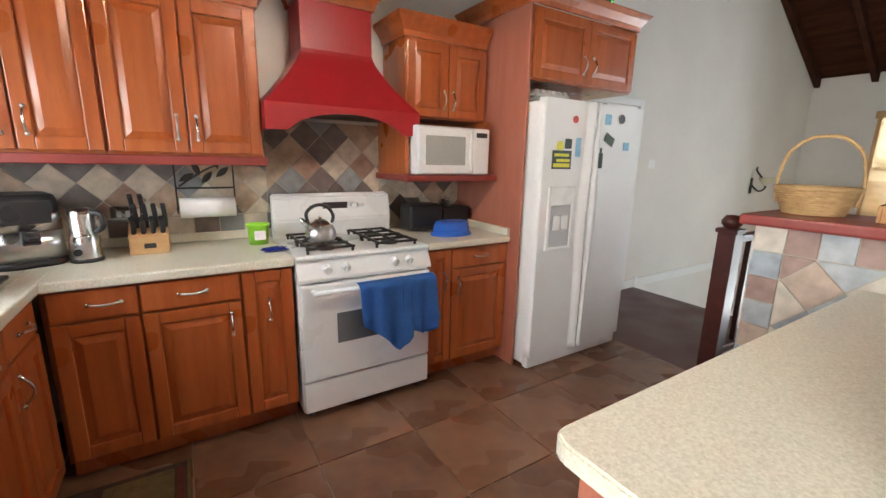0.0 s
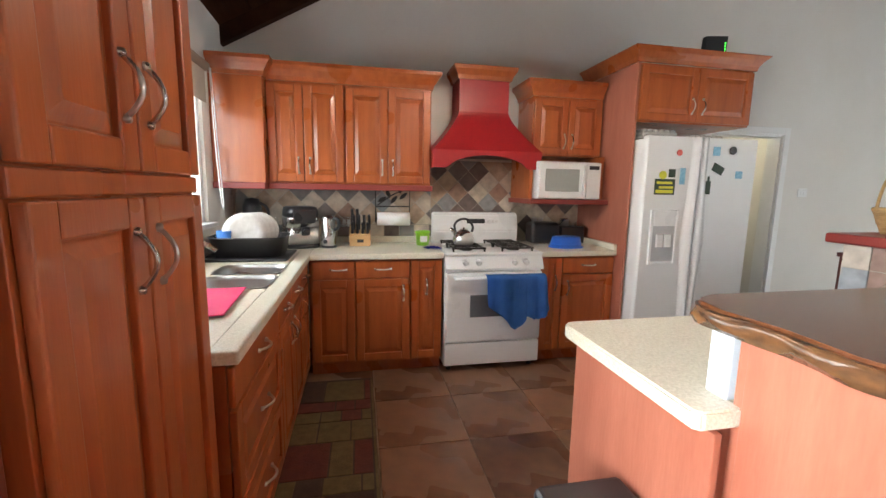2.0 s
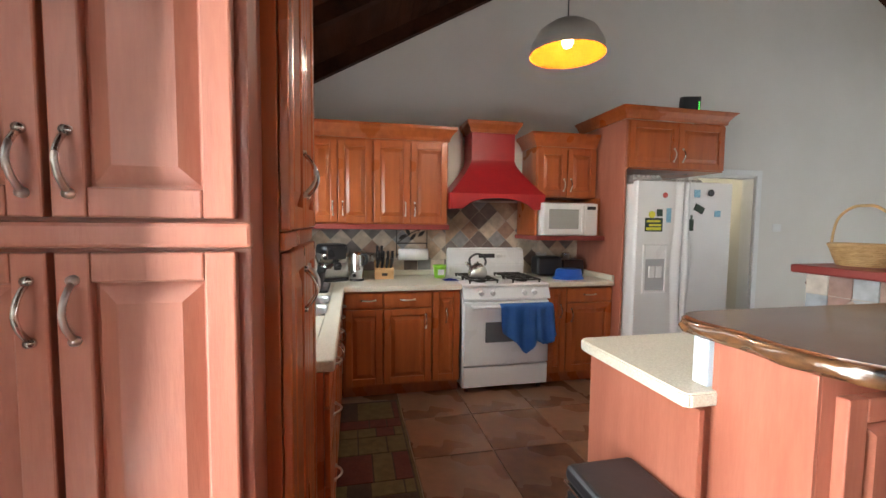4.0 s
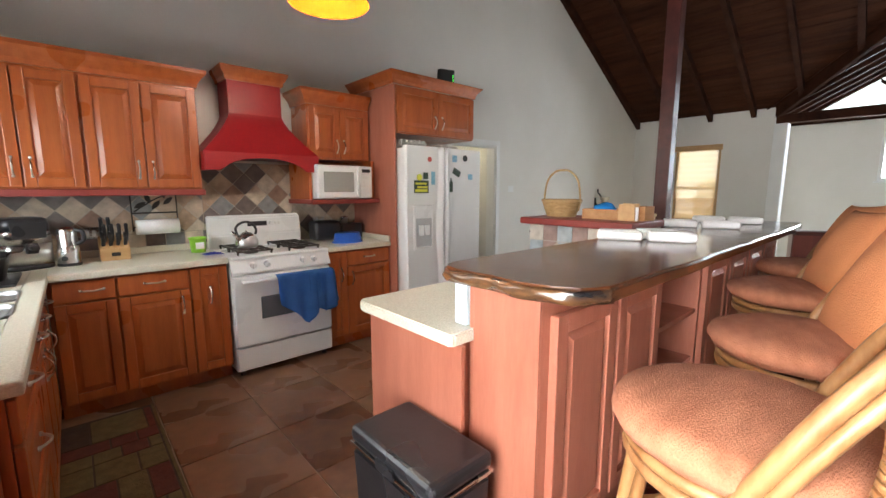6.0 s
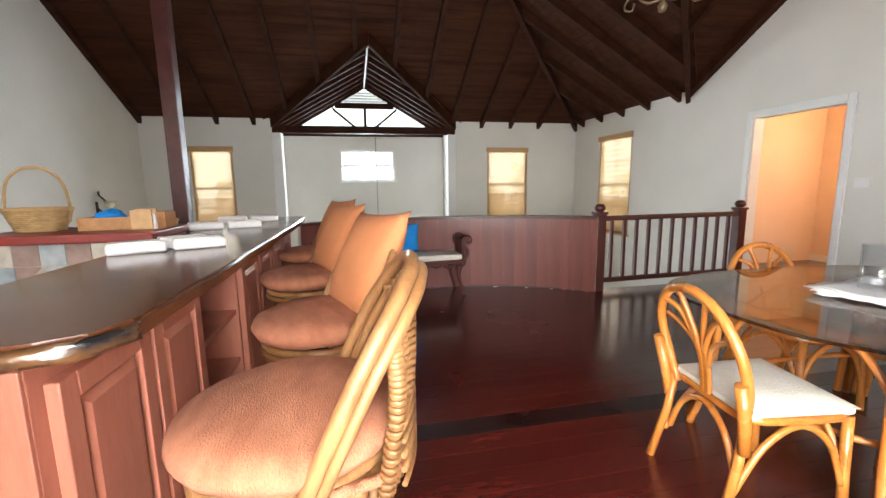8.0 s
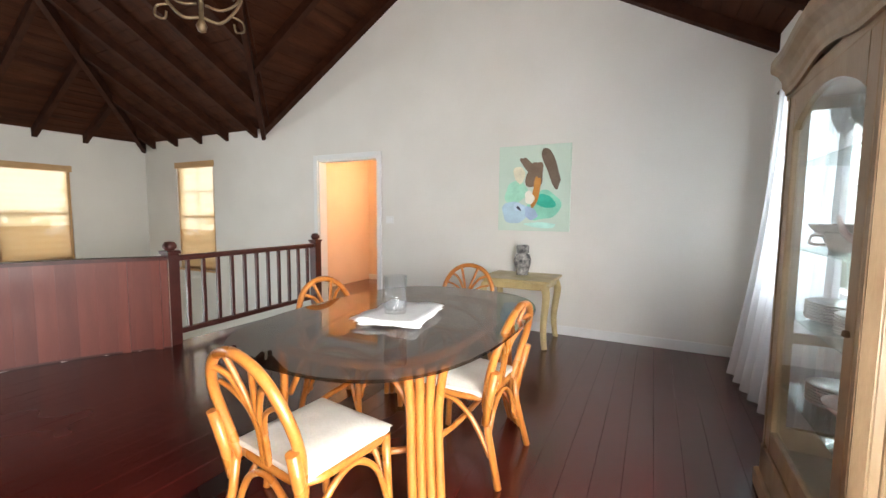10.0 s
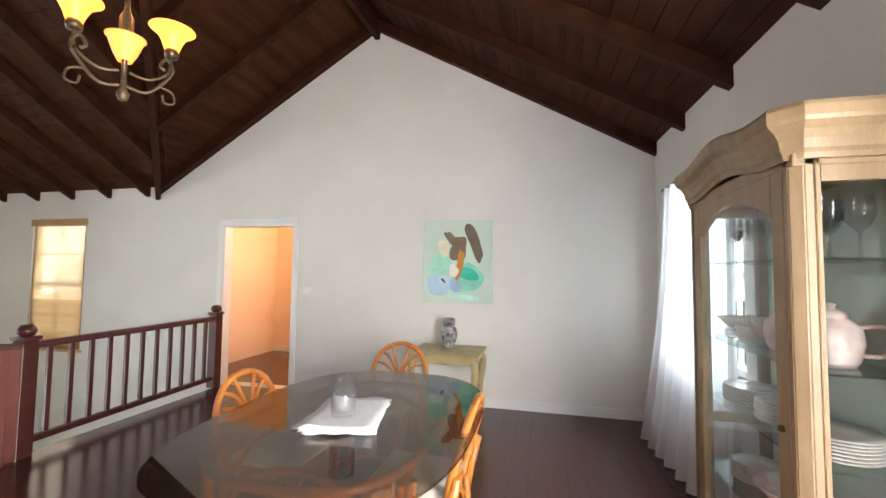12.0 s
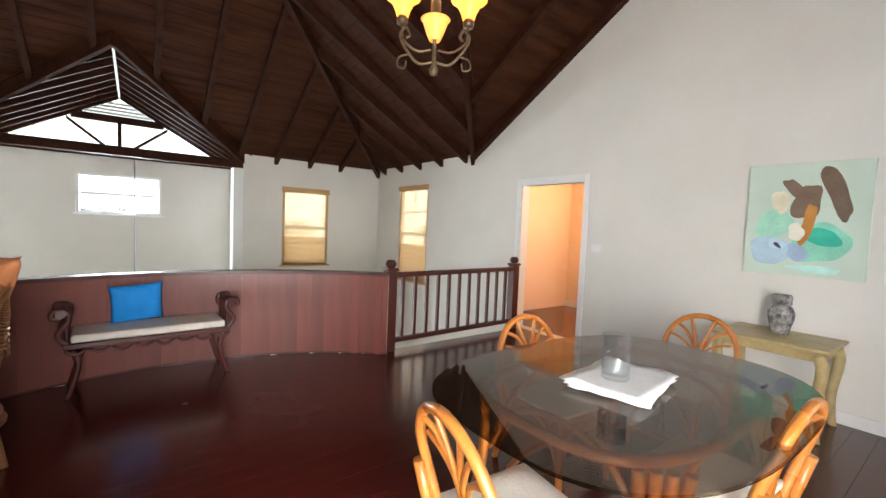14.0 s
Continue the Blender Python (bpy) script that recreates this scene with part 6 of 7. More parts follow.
def chair():
    c = thing("dining_chair", pose(0, 0, 0), "honey rattan dining chair with a fan back and cream seat", "chair", "chairs round the table")
    g = Geo()
    rows = []
    for j in range(11):
        v = -1 + 0.2 * j
        rows.append([((-1 + 0.2 * i) * (0.205 - 0.012 * v), v * 0.205, 0.448 + 0.028 * max(0, (1 - abs(-1 + 0.2 * i) ** 4) * (1 - v ** 4)) ** 0.5) for i in range(11)])
    g.sheet(rows)
    g.box(-0.205, 0.205, -0.205, 0.205, 0.415, 0.446, 0.012)
    part("seat", g, SEATCLOTH, c, "cream upholstered seat")
    sq = []
    for j in range(32):
        a = 6.2832 * j / 32
        r = (abs(math.cos(a)) ** 6 + abs(math.sin(a)) ** 6) ** (-1 / 6)
        sq.append((0.205 * r * math.cos(a), 0.205 * r * math.sin(a), 0.41))
    part("seat_ring", Geo().tube(sq, 0.016, 8, True), RATTAN, c)
    # hoop back
    hoop = spline([(-0.185, 0.20, 0.38), (-0.228, 0.235, 0.54), (-0.222, 0.275, 0.68), (-0.14, 0.305, 0.80), (0.0, 0.315, 0.845), (0.14, 0.305, 0.80), (0.222, 0.275, 0.68), (0.228, 0.235, 0.54), (0.185, 0.20, 0.38)], 6)
    part("back_hoop", Geo().tube(hoop, 0.019, 10), RATTAN, c)
    for x0, x1, z1 in ((-0.018, -0.17, 0.765), (-0.009, -0.08, 0.826), (0.009, 0.08, 0.826), (0.018, 0.17, 0.765)):
        part("fan_cane", Geo().tube(spline([(x0, 0.205, 0.40), (x0, 0.225, 0.55), (x0 * 1.4, 0.245, 0.62), ((x0 + x1) / 2, 0.275, 0.73), (x1, 0.302, z1)]), 0.011, 8), RATTAN, c)
    for s in (-1, 1):
        part("fan_branch", Geo().tube(spline([(s * 0.022, 0.222, 0.54), (s * 0.05, 0.24, 0.62), (s * 0.12, 0.255, 0.67), (s * 0.195, 0.262, 0.69)]), 0.009, 8), RATTAN, c)
        part("back_stub", Geo().tube([(s * 0.215, 0.215, 0.30), (s * 0.228, 0.235, 0.42), (s * 0.238, 0.27, 0.57)], 0.022, 10), RATTAN, c)
        part("rear_leg", Geo().tube([(s * 0.20, 0.205, 0.41), (s * 0.205, 0.225, 0.25), (s * 0.22, 0.285, 0.0)], 0.018, 10), RATTAN, c)
        part("front_leg", Geo().tube([(s * 0.19, -0.19, 0.41), (s * 0.195, -0.195, 0.2), (s * 0.20, -0.205, 0.0)], 0.018, 10), RATTAN, c)
        part("side_arch", Geo().tube(spline([(s * 0.205, 0.235, 0.14), (s * 0.20, 0.13, 0.31), (s * 0.198, 0.0, 0.385), (s * 0.198, -0.12, 0.31), (s * 0.198, -0.19, 0.14)]), 0.013, 8), RATTAN, c)
    for y in (-0.195, 0.215):
        part("cross_arch", Geo().tube(spline([(-0.195, y, 0.16), (-0.12, y, 0.32), (0, y, 0.385), (0.12, y, 0.32), (0.195, y, 0.16)]), 0.013, 8), RATTAN, c)
    return c


c1 = chair()
c1.matrix_basis = pose(0.55, -5.36, FZ, 0, 0, -8)
for x, y, t in ((0.29, -6.20, 88), (1.10, -6.29, -94), (0.84, -7.21, 178)):
    copy_thing(c1, pose(x, y, FZ, 0, 0, t))

# table
tb = thing("dining_table", pose(0.585, -6.08, FZ), "oval smoked glass dining table on a honey rattan base", "table")


def oval(rx, ry, z, n, e=3.4):
    """Points round a softened rectangle."""
    out = []
    for j in range(n):
        a = 6.2832 * j / n
        r = (abs(math.cos(a)) ** e + abs(math.sin(a)) ** e) ** (-1 / e)
        out.append((rx * r * math.cos(a), ry * r * math.sin(a), z))
    return out


g = Geo()
g.poly(oval(0.62, 0.885, 0.735, 72, 2.9), (0, 0, 0.013))
bmesh.ops.bevel(g.bm, geom=[e for e in g.bm.edges if abs(e.verts[0].co.z - e.verts[1].co.z) < 1e-5], offset=0.003, segments=2, affect="EDGES")
top = part("glass_top", g, SMOKED, tb, "smoked brown glass top")
part("support_hoop", Geo().tube(oval(0.44, 0.66, 0.714, 56, 3.0), 0.02, 10, True), RATTAN, tb)
part("lower_hoop", Geo().tube(oval(0.38, 0.54, 0.30, 56, 3.0), 0.014, 8, True), RATTAN, tb)
for sx in (-1, 1):
    for sy in (-1, 1):
        for i in range(4):
            u = (i - 1.5) * 0.036
            dx, dy = u * 0.8 * sx, -u * 0.7 * sy
            part("leg_cane", Geo().tube(spline([(sx * 0.40 + dx * 1.3, sy * 0.50 + dy * 1.3, 0.70), (sx * 0.39 + dx, sy * 0.49 + dy, 0.50), (sx * 0.405 + dx, sy * 0.505 + dy, 0.25), (sx * 0.45 + dx, sy * 0.555 + dy, 0.0)]), 0.019, 8), RATTAN, tb)
    part("arch_cane", Geo().tube(spline([(sx * 0.38, -0.46, 0.42), (sx * 0.39, -0.28, 0.63), (sx * 0.40, 0.0, 0.70), (sx * 0.39, 0.28, 0.63), (sx * 0.38, 0.46, 0.42)]), 0.013, 8), RATTAN, tb)
    part("arch_cane", Geo().tube(spline([(-0.36, sx * 0.48, 0.42), (-0.22, sx * 0.49, 0.63), (0, sx * 0.50, 0.70), (0.22, sx * 0.49, 0.63), (0.36, sx * 0.48, 0.42)]), 0.013, 8), RATTAN, tb)
TZ = FZ + 0.749
stk = thing("napkin_stack", pose(0.58, -6.01, TZ, 0, 0, 8), "stack of white folded napkins on the glass table", "napkins")
rnd = random.Random(4)
for i in range(6):
    rows = []
    ph = rnd.random() * 6
    for v in range(11):
        row = []
        for u in range(9):
            rim = max(abs(u - 4) / 4, abs(v - 5) / 5) ** 3
            row.append((-0.162 + 0.0405 * u + rnd.uniform(-0.002, 0.002), -0.22 + 0.044 * v, 0.003 + 0.0052 * i + rim * 0.006 * (1 + math.sin(1.1 * u + 0.8 * v + ph)) + 0.0015 * math.sin(1.7 * u + v + ph)))
        rows.append(row)
    g = Geo().sheet(rows)
    bmesh.ops.recalc_face_normals(g.bm, faces=g.bm.faces[:])
    bmesh.ops.solidify(g.bm, geom=g.bm.faces[:], thickness=0.0025)
    pc = part("napkin", g, PAPER, stk)
    pc.matrix_basis = pose(rnd.uniform(-0.014, 0.014), rnd.uniform(-0.014, 0.014), 0, 0, 0, rnd.uniform(-6, 6))
gv = thing("glass_vase", pose(0.575, -5.955, TZ + 0.037), "clear fluted glass vase on the napkins", "vase")
g = Geo().lathe([(0, 0), (0.052, 0), (0.055, 0.01), (0.058, 0.19), (0.053, 0.19), (0.05, 0.02), (0, 0.018)], n=24)
for v in g.bm.verts:
    k = 1 + 0.035 * math.cos(12 * math.atan2(v.co.y, v.co.x))
    v.co.x, v.co.y = v.co.x * k, v.co.y * k
part("body", g, glass("fluted_glass", (0.98, 0.99, 1.0), 0.06, 2.5, 0.35, 0.06), gv)

# console, vase and painting
cs = thing("console_table", pose(0.25, -8.65, FZ), "antique gold console table with cabriole legs", "table")
part("top", Geo().box(0, 0.72, 0.0, 0.60, 0.635, 0.662, 0.012, 3), GOLDWOOD, cs)
part("apron", Geo().box(0.04, 0.68, 0.04, 0.56, 0.565, 0.635, 0.008), GOLDWOOD, cs)
for x, sx in ((0.06, -1), (0.66, 1)):
    for y, sy in ((0.06, -1), (0.54, 1)):
        part("leg", Geo().tube(spline([(x, y, 0.60), (x + 0.02 * sx, y + 0.02 * sy, 0.50), (x - 0.005 * sx, y - 0.005 * sy, 0.25), (x + 0.005 * sx, y + 0.005 * sy, 0.06), (x + 0.02 * sx, y + 0.02 * sy, 0.0)]), 0.042, 10, r1=0.024), GOLDWOOD, cs)
vs = thing("lidded_vase", pose(0.62, -8.42, FZ + 0.662), "dark patterned porcelain vase with lid on the console", "vase")
part("body", Geo().lathe([(0, 0), (0.06, 0), (0.062, 0.03), (0.085, 0.12), (0.088, 0.17), (0.07, 0.215), (0.05, 0.225)], n=28), CHINABLUE, vs)
part("lid", Geo().lathe([(0.052, 0.225), (0.064, 0.235), (0.066, 0.30), (0.055, 0.312), (0.0, 0.315)], n=28), CHINABLUE, vs)
pa = thing("painting", pose(0.2, YS + 0.004, 1.284), "abstract green, brown and blue canvas painting", "painting")
part("canvas", Geo().box(0.0, 0.78, 0.0, 0.035, 0.0, 0.92, 0.004), surface("mint_canvas", (0.52, 0.64, 0.55), (0.63, 0.73, 0.64), 2.5, rough=0.85, bump=0.1, fine=200), pa)


def patch(name, x, z, w, h, turn, col, seed, lift=0.0):
    rnd = random.Random(seed)
    ph = [rnd.random() * 6.28 for _ in range(4)]
    pts = []
    for j in range(28):
        a = 6.2832 * j / 28
        k = 1 + 0.10 * math.sin(2 * a + ph[0]) + 0.08 * math.sin(3 * a + ph[1]) + 0.05 * math.sin(5 * a + ph[2])
        if name == "stroke":
            k *= (abs(math.cos(a)) ** 4 + abs(math.sin(a)) ** 4) ** -0.25
        u, v = w / 2 * k * math.cos(a), h / 2 * k * math.sin(a)
        t = radians(turn)
        pts.append((x + u * math.cos(t) - v * math.sin(t), 0.0352 + lift, z + u * math.sin(t) + v * math.cos(t)))
    light = tuple(min(1, c * 1.35 + 0.03) for c in col)
    part(name, Geo().poly(pts, (0, 0.0008, 0)), surface("paint_" + str(seed), col, light, 7, rough=0.8, bump=0.15, fine=60), pa)


# seen from the room the picture's x runs to the left
for args in (("wash", 0.279, 0.27, 0.36, 0.32, 0, (0.22, 0.55, 0.42), 11, 0.0), ("wash", 0.58, 0.42, 0.25, 0.25, 0, (0.30, 0.58, 0.45), 12, 0.0),
             ("wash", 0.256, 0.32, 0.20, 0.15, 20, (0.03, 0.42, 0.30), 13, 0.001), ("wash", 0.59, 0.20, 0.28, 0.26, -15, (0.36, 0.50, 0.58), 14, 0.001),
             ("wash", 0.546, 0.61, 0.13, 0.18, 0, (0.64, 0.60, 0.45), 15, 0.001), ("wash", 0.30, 0.065, 0.34, 0.06, 0, (0.40, 0.63, 0.56), 22, 0.0),
             ("wash", 0.41, 0.19, 0.16, 0.12, 30, (0.30, 0.40, 0.55), 23, 0.002), ("stroke", 0.375, 0.60, 0.16, 0.28, 8, (0.15, 0.10, 0.065), 16, 0.002),
             ("stroke", 0.20, 0.68, 0.115, 0.42, -23, (0.13, 0.09, 0.06), 17, 0.002), ("stroke", 0.46, 0.715, 0.08, 0.19, -38, (0.15, 0.10, 0.065), 18, 0.003),
             ("stroke", 0.36, 0.42, 0.08, 0.30, 9, (0.45, 0.19, 0.03), 19, 0.003), ("daub", 0.428, 0.36, 0.11, 0.14, 0, (0.70, 0.68, 0.60), 20, 0.004),
             ("daub", 0.55, 0.26, 0.13, 0.08, 25, (0.45, 0.58, 0.68), 24, 0.002), ("daub", 0.545, 0.245, 0.06, 0.03, 40, (0.04, 0.05, 0.08), 21, 0.004)):
    patch(*args)

# china cabinet
CX, CD, CL, CH, CY = -1.432, 0.345, 0.94, 1.82, -6.58
cc = thing("china_cabinet", pose(CX, CY, FZ), "taupe wooden china cabinet with arched glass door and glassware", "china cabinet")
for y in (0.0, CL - 0.05):
    part("rear_post", Geo().box(0.0, 0.05, y, y + 0.05, 0.1, CH, 0.006), TAUPEWOOD, cc)
CANT = 0.03


def canted(y, s):
    """A front corner post with its outer corner cut off; s: +1 at the far end of y."""
    pts = [(CD - 0.075, y), (CD - CANT, y), (CD, y - s * CANT), (CD, y - s * 0.06), (CD - 0.075, y - s * 0.06)]
    g = Geo().poly([(a, b, 0.1) for a, b in pts], (0, 0, CH - 0.1))
    bmesh.ops.bevel(g.bm, geom=[e for e in g.bm.edges if abs(e.verts[0].co.z - e.verts[1].co.z) > 0.5], offset=0.004, segments=2, affect="EDGES")
    return g


for y, sg in ((0.0, -1), (CL, 1)):
    part("front_post", canted(y, sg), TAUPEWOOD, cc)
    part("bead", Geo().tube([(CD - 0.058, y + sg * 0.001, 0.24), (CD - 0.058, y + sg * 0.001, CH)], 0.004, 6), TAUPEWOOD, cc)
part("base", Geo().box(0, CD, 0, CL, 0.0, 0.22, 0.008), TAUPEWOOD, cc)
part("plinth", Geo().box(-0.0, CD + 0.02, -0.02, CL + 0.02, 0.0, 0.09, 0.012), TAUPEWOOD, cc)
part("top", Geo().box(0, CD, 0, CL, CH - 0.02, CH + 0.02, 0.004), TAUPEWOOD, cc)
# its colour stands in for the reflected window
part("back", Geo().box(0.0, 0.012, 0.05, CL - 0.05, 0.22, CH - 0.02), CABINETBACK, cc, "back panel coloured pale green for the window light in it")
g = Geo()
prof = [(0.0, 0.0), (0.012, 0.0), (0.014, 0.018), (0.022, 0.03), (0.026, 0.06), (0.040, 0.085), (0.062, 0.105), (0.066, 0.118), (0.066, 0.150), (0.058, 0.165), (0.0, 0.165)]
outl = [(0, 0), (CD - CANT, 0.0), (CD, CANT)] + [(CD, 0.12 + 0.70 * i / 20) for i in range(21)] + [(CD, CL - CANT), (CD - CANT, CL), (0, CL)]
norms = [(0, -1), (0.41, -1.0), (1.0, -0.41)] + [(1, 0)] * 21 + [(1.0, 0.41), (0.41, 1.0), (0, 1)]
rings = []
for (x, y), (nx, ny) in zip(outl, norms):
    u = (y - 0.47) / 0.35
    hump = 0.045 * (0.5 + 0.5 * math.cos(math.pi * u)) if x > CD - 0.001 and abs(u) < 1 else 0.0
    rings.append([g.bm.verts.new((x + nx * a, y + ny * a, CH + b + hump)) for a, b in prof])
for a, b in zip(rings, rings[1:]):
    for j in range(len(prof)):
        g.bm.faces.new((a[j], a[(j + 1) % len(prof)], b[(j + 1) % len(prof)], b[j]))
g.bm.faces.new([r[-2] for r in rings])
bmesh.ops.recalc_face_normals(g.bm, faces=g.bm.faces[:])
part("cornice", g, TAUPEWOOD, cc, "moulded arched cornice")
# front door with an arched head
y0, y1 = 0.064, CL - 0.064
ya, yb = y0 + 0.075, y1 - 0.075
door = part("door", Geo().box(CD - 0.03, CD - 0.002, ya, yb, 0.24, 0.34, 0.006), TAUPEWOOD, cc)
for a, b in ((y0, ya), (yb, y1)):
    part("stile", Geo().box(CD - 0.03, CD - 0.002, a, b, 0.24, CH - 0.004, 0.006), TAUPEWOOD, door)
head = [(CD - 0.03, ya + (yb - ya) * i / 20, CH - 0.17 + 0.10 * math.sin(math.pi * i / 20) ** 0.8) for i in range(21)]
part("arched_head", Geo().poly(head + [(CD - 0.03, yb, CH + 0.03), (CD - 0.03, ya, CH + 0.03)], (0.028, 0, 0)), TAUPEWOOD, door)
pn = part("pane", Geo().box(CD - 0.018, CD - 0.013, ya, yb, 0.33, CH - 0.06), CLEAR, door, "clear glass")
pn.visible_shadow = False
part("knob", Geo().lathe([(0, 0), (0.012, 0.004), (0.009, 0.02), (0, 0.022)], (CD + 0.003, y1 - 0.04, 0.95), 12), BRONZE, door, "small bronze knob")
for y in (0.012, CL - 0.018):
    sp = part("side_pane", Geo().box(0.05, CD - 0.075, y, y + 0.005, 0.30, CH - 0.06), CLEAR, cc, "clear side glass")
    sp.visible_shadow = False
    for z0, z1 in ((CH - 0.07, CH - 0.02), (0.22, 0.32), (0.72, 0.765)):
        part("side_rail", Geo().box(0.05, CD - 0.075, y - 0.008, y + 0.018, z0, z1), TAUPEWOOD, cc)
SHELVES = (0.54, 0.87, 1.16, 1.515)
SHELFGLASS = glass("shelf_glass", (0.80, 0.90, 0.87), 0.02, 3.0, 0.7, 0.06)
for z in SHELVES:
    part("shelf", Geo().box(0.016, CD - 0.04, 0.03, CL - 0.03, z - 0.008, z), SHELFGLASS, cc, "glass shelf")


def in_cabinet(name, x, y, z, g, mat, label, cat, group):
    t = thing(name, pose(CX + x, CY + y, FZ + z), label, cat, group)
    part("body", g, mat, t)


DRINKGLASS = glass("drinking_glass", (0.97, 0.98, 0.98), 0.04, 2.4, 0.5, 0.05)
goblet = [(0.036, 0), (0.034, 0.004), (0.006, 0.010), (0.0045, 0.09), (0.018, 0.10), (0.038, 0.13), (0.043, 0.16), (0.036, 0.215)]
for i in range(7):
    for j in range(2):
        in_cabinet("wine_glass", 0.09 + 0.11 * j + 0.02 * (i % 2), 0.12 + 0.113 * i + 0.04 * j, SHELVES[3], Geo().lathe(goblet, n=18), DRINKGLASS, "clear stemmed wine glass on the cabinet's shelf", "glass", "wine glasses")
pot = [(0, 0), (0.06, 0), (0.072, 0.02), (0.085, 0.08), (0.078, 0.13), (0.05, 0.155), (0.045, 0.165), (0.05, 0.17), (0.03, 0.185), (0.012, 0.19), (0.016, 0.205), (0.0, 0.212)]
ROSE = surface("rose_china", (0.52, 0.33, 0.30), (0.76, 0.69, 0.65), 16, rough=0.22, bump=0)
for y, k in ((0.76, 1.0), (0.50, 0.9)):
    g = Geo().lathe(pot, n=26)
    g.tube(spline([(0.0, 0.07, 0.13), (0, 0.135, 0.13), (0, 0.13, 0.05), (0, 0.075, 0.04)]), 0.009, 8)
    g.tube(spline([(0, -0.07, 0.05), (0, -0.11, 0.08), (0, -0.135, 0.15)]), 0.018, 8, r1=0.008)
    g.turn(pose(0, 0, 0, 0, 0, 70) @ Matrix.Scale(k, 4))
    in_cabinet("teapot", 0.16, y, SHELVES[2], g, ROSE, "pale rose patterned teapot on the cabinet's shelf", "teapot", "teapots")
bowl = [(0, 0), (0.04, 0), (0.05, 0.012), (0.075, 0.05), (0.125, 0.10), (0.12, 0.102), (0.07, 0.055), (0, 0.015)]
g = Geo().lathe(bowl, n=26)
in_cabinet("tureen", 0.17, 0.22, SHELVES[2], g, CHINA, "wide white china tureen on the cabinet's shelf", "tureen", "")
g = Geo().lathe([(0, 0), (0.05, 0), (0.07, 0.03), (0.075, 0.07), (0.07, 0.075), (0.06, 0.03), (0, 0.012)], n=22)
g.tube(spline([(0.07, 0, 0.06), (0.11, 0, 0.06), (0.11, 0, 0.03), (0.066, 0, 0.025)]), 0.006, 8)
in_cabinet("cup", 0.2, 0.34, SHELVES[2], g, CHINA, "white china cup with one handle in the cabinet", "cup", "")
for y, z, r in ((0.22, SHELVES[1], 1.15), (0.48, SHELVES[1], 1.0), (0.76, SHELVES[1], 1.25), (0.78, SHELVES[0], 1.2), (0.25, SHELVES[0], 1.0)):
    g = Geo()
    for q in range(7):
        g.lathe([(0.0, 0), (0.06 * r, 0), (0.10 * r, 0.012), (0.10 * r, 0.016), (0.06 * r, 0.006), (0, 0.006)], (0.002 * math.sin(q * 2.1), 0.002 * math.cos(q), 0.011 * q), 26)
    in_cabinet("plate_stack", 0.165, y, z, g, CHINA, "stack of white china plates in the cabinet", "plates", "plate stacks")
for y, sc2 in ((0.52, 1), (0.34, 0.7)):
    in_cabinet("bowl", 0.17, y, SHELVES[0], Geo().lathe(bowl, n=22).turn(Matrix.Scale(sc2, 4)), ROSE, "pale rose china bowl in the cabinet", "bowl", "bowls")

# curtain and blind on the west windows


def drape(x, y0, y1, z0, z1, flare):
    rows = []
    for j in range(17):
        v = j / 16
        row = []
        for i in range(61):
            u = i / 60
            ph = 52 * u + 0.8 * math.sin(3 * v)
            row.append((x + (0.03 + 0.03 * v) * math.sin(ph) + flare * v * v * (1 - u), y0 - 0.2 * v * v * (1 - u) + (y1 - y0) * u + 0.012 * math.cos(ph * 0.7 + v), z1 + (z0 - z1) * v))
        rows.append(row)
    g = Geo().sheet(rows)
    return g


cu = thing("curtain", pose(0, 0, 0), "white voile curtain hanging to the floor beside the cabinet", "curtain")
part("cloth", drape(-1.37, -8.02, -6.75, FZ + 0.015, 2.36, 0.15), CURTAIN, cu)
part("rod", Geo().tube([(-1.37, -8.14, 2.37), (-1.37, -6.69, 2.37)], 0.012, 8), BRONZE, cu, "thin curtain rod")
y0, y1, z0, z1 = WIN_SINK
rb = thing("roller_blind", pose(XW + 0.03, y0, z1), "brown roller blind rolled up over the sink window", "blind")
part("roll", Geo().tube([(0, -0.02, -0.01), (0, y1 - y0 + 0.02, -0.01)], 0.03, 12), SHADE, rb)
part("cloth", Geo().box(-0.004, 0.0, 0.0, y1 - y0, -0.24, -0.02), SHADE, rb)
g = Geo()
g.tube(spline([(0.03, y1 - y0 + 0.0, -0.02), (0.035, y1 - y0 + 0.01, -0.5), (0.05, y1 - y0 + 0.02, -0.86), (0.05, y1 - y0 + 0.06, -0.89), (0.04, y1 - y0 + 0.04, -0.5), (0.03, y1 - y0 + 0.02, -0.02)]), 0.004, 6)
part("cord", g, TRIMWHITE, rb, "white looped cord")

# lamps
pd = thing("pendant_lamp", pose(0.34, -1.65, 2.395), "dome pendant lamp, grey outside and orange inside", "lamp")
part("shade_outer", Geo().lathe([(0.215, 0.0), (0.205, 0.06), (0.165, 0.13), (0.10, 0.175), (0.03, 0.195), (0.0, 0.197)], n=36), surface("pale_grey_enamel", (0.34, 0.33, 0.30), (0.40, 0.39, 0.36), 4, rough=0.4, bump=0), pd)
part("shade_inner", Geo().lathe([(0.213, 0.0), (0.202, 0.058), (0.162, 0.127), (0.098, 0.171), (0.0, 0.19)], n=36), surface("orange_enamel", (0.24, 0.030, 0.0008), (0.29, 0.040, 0.001), 4, rough=0.7, bump=0, spec=0.02), pd, "orange inner face")
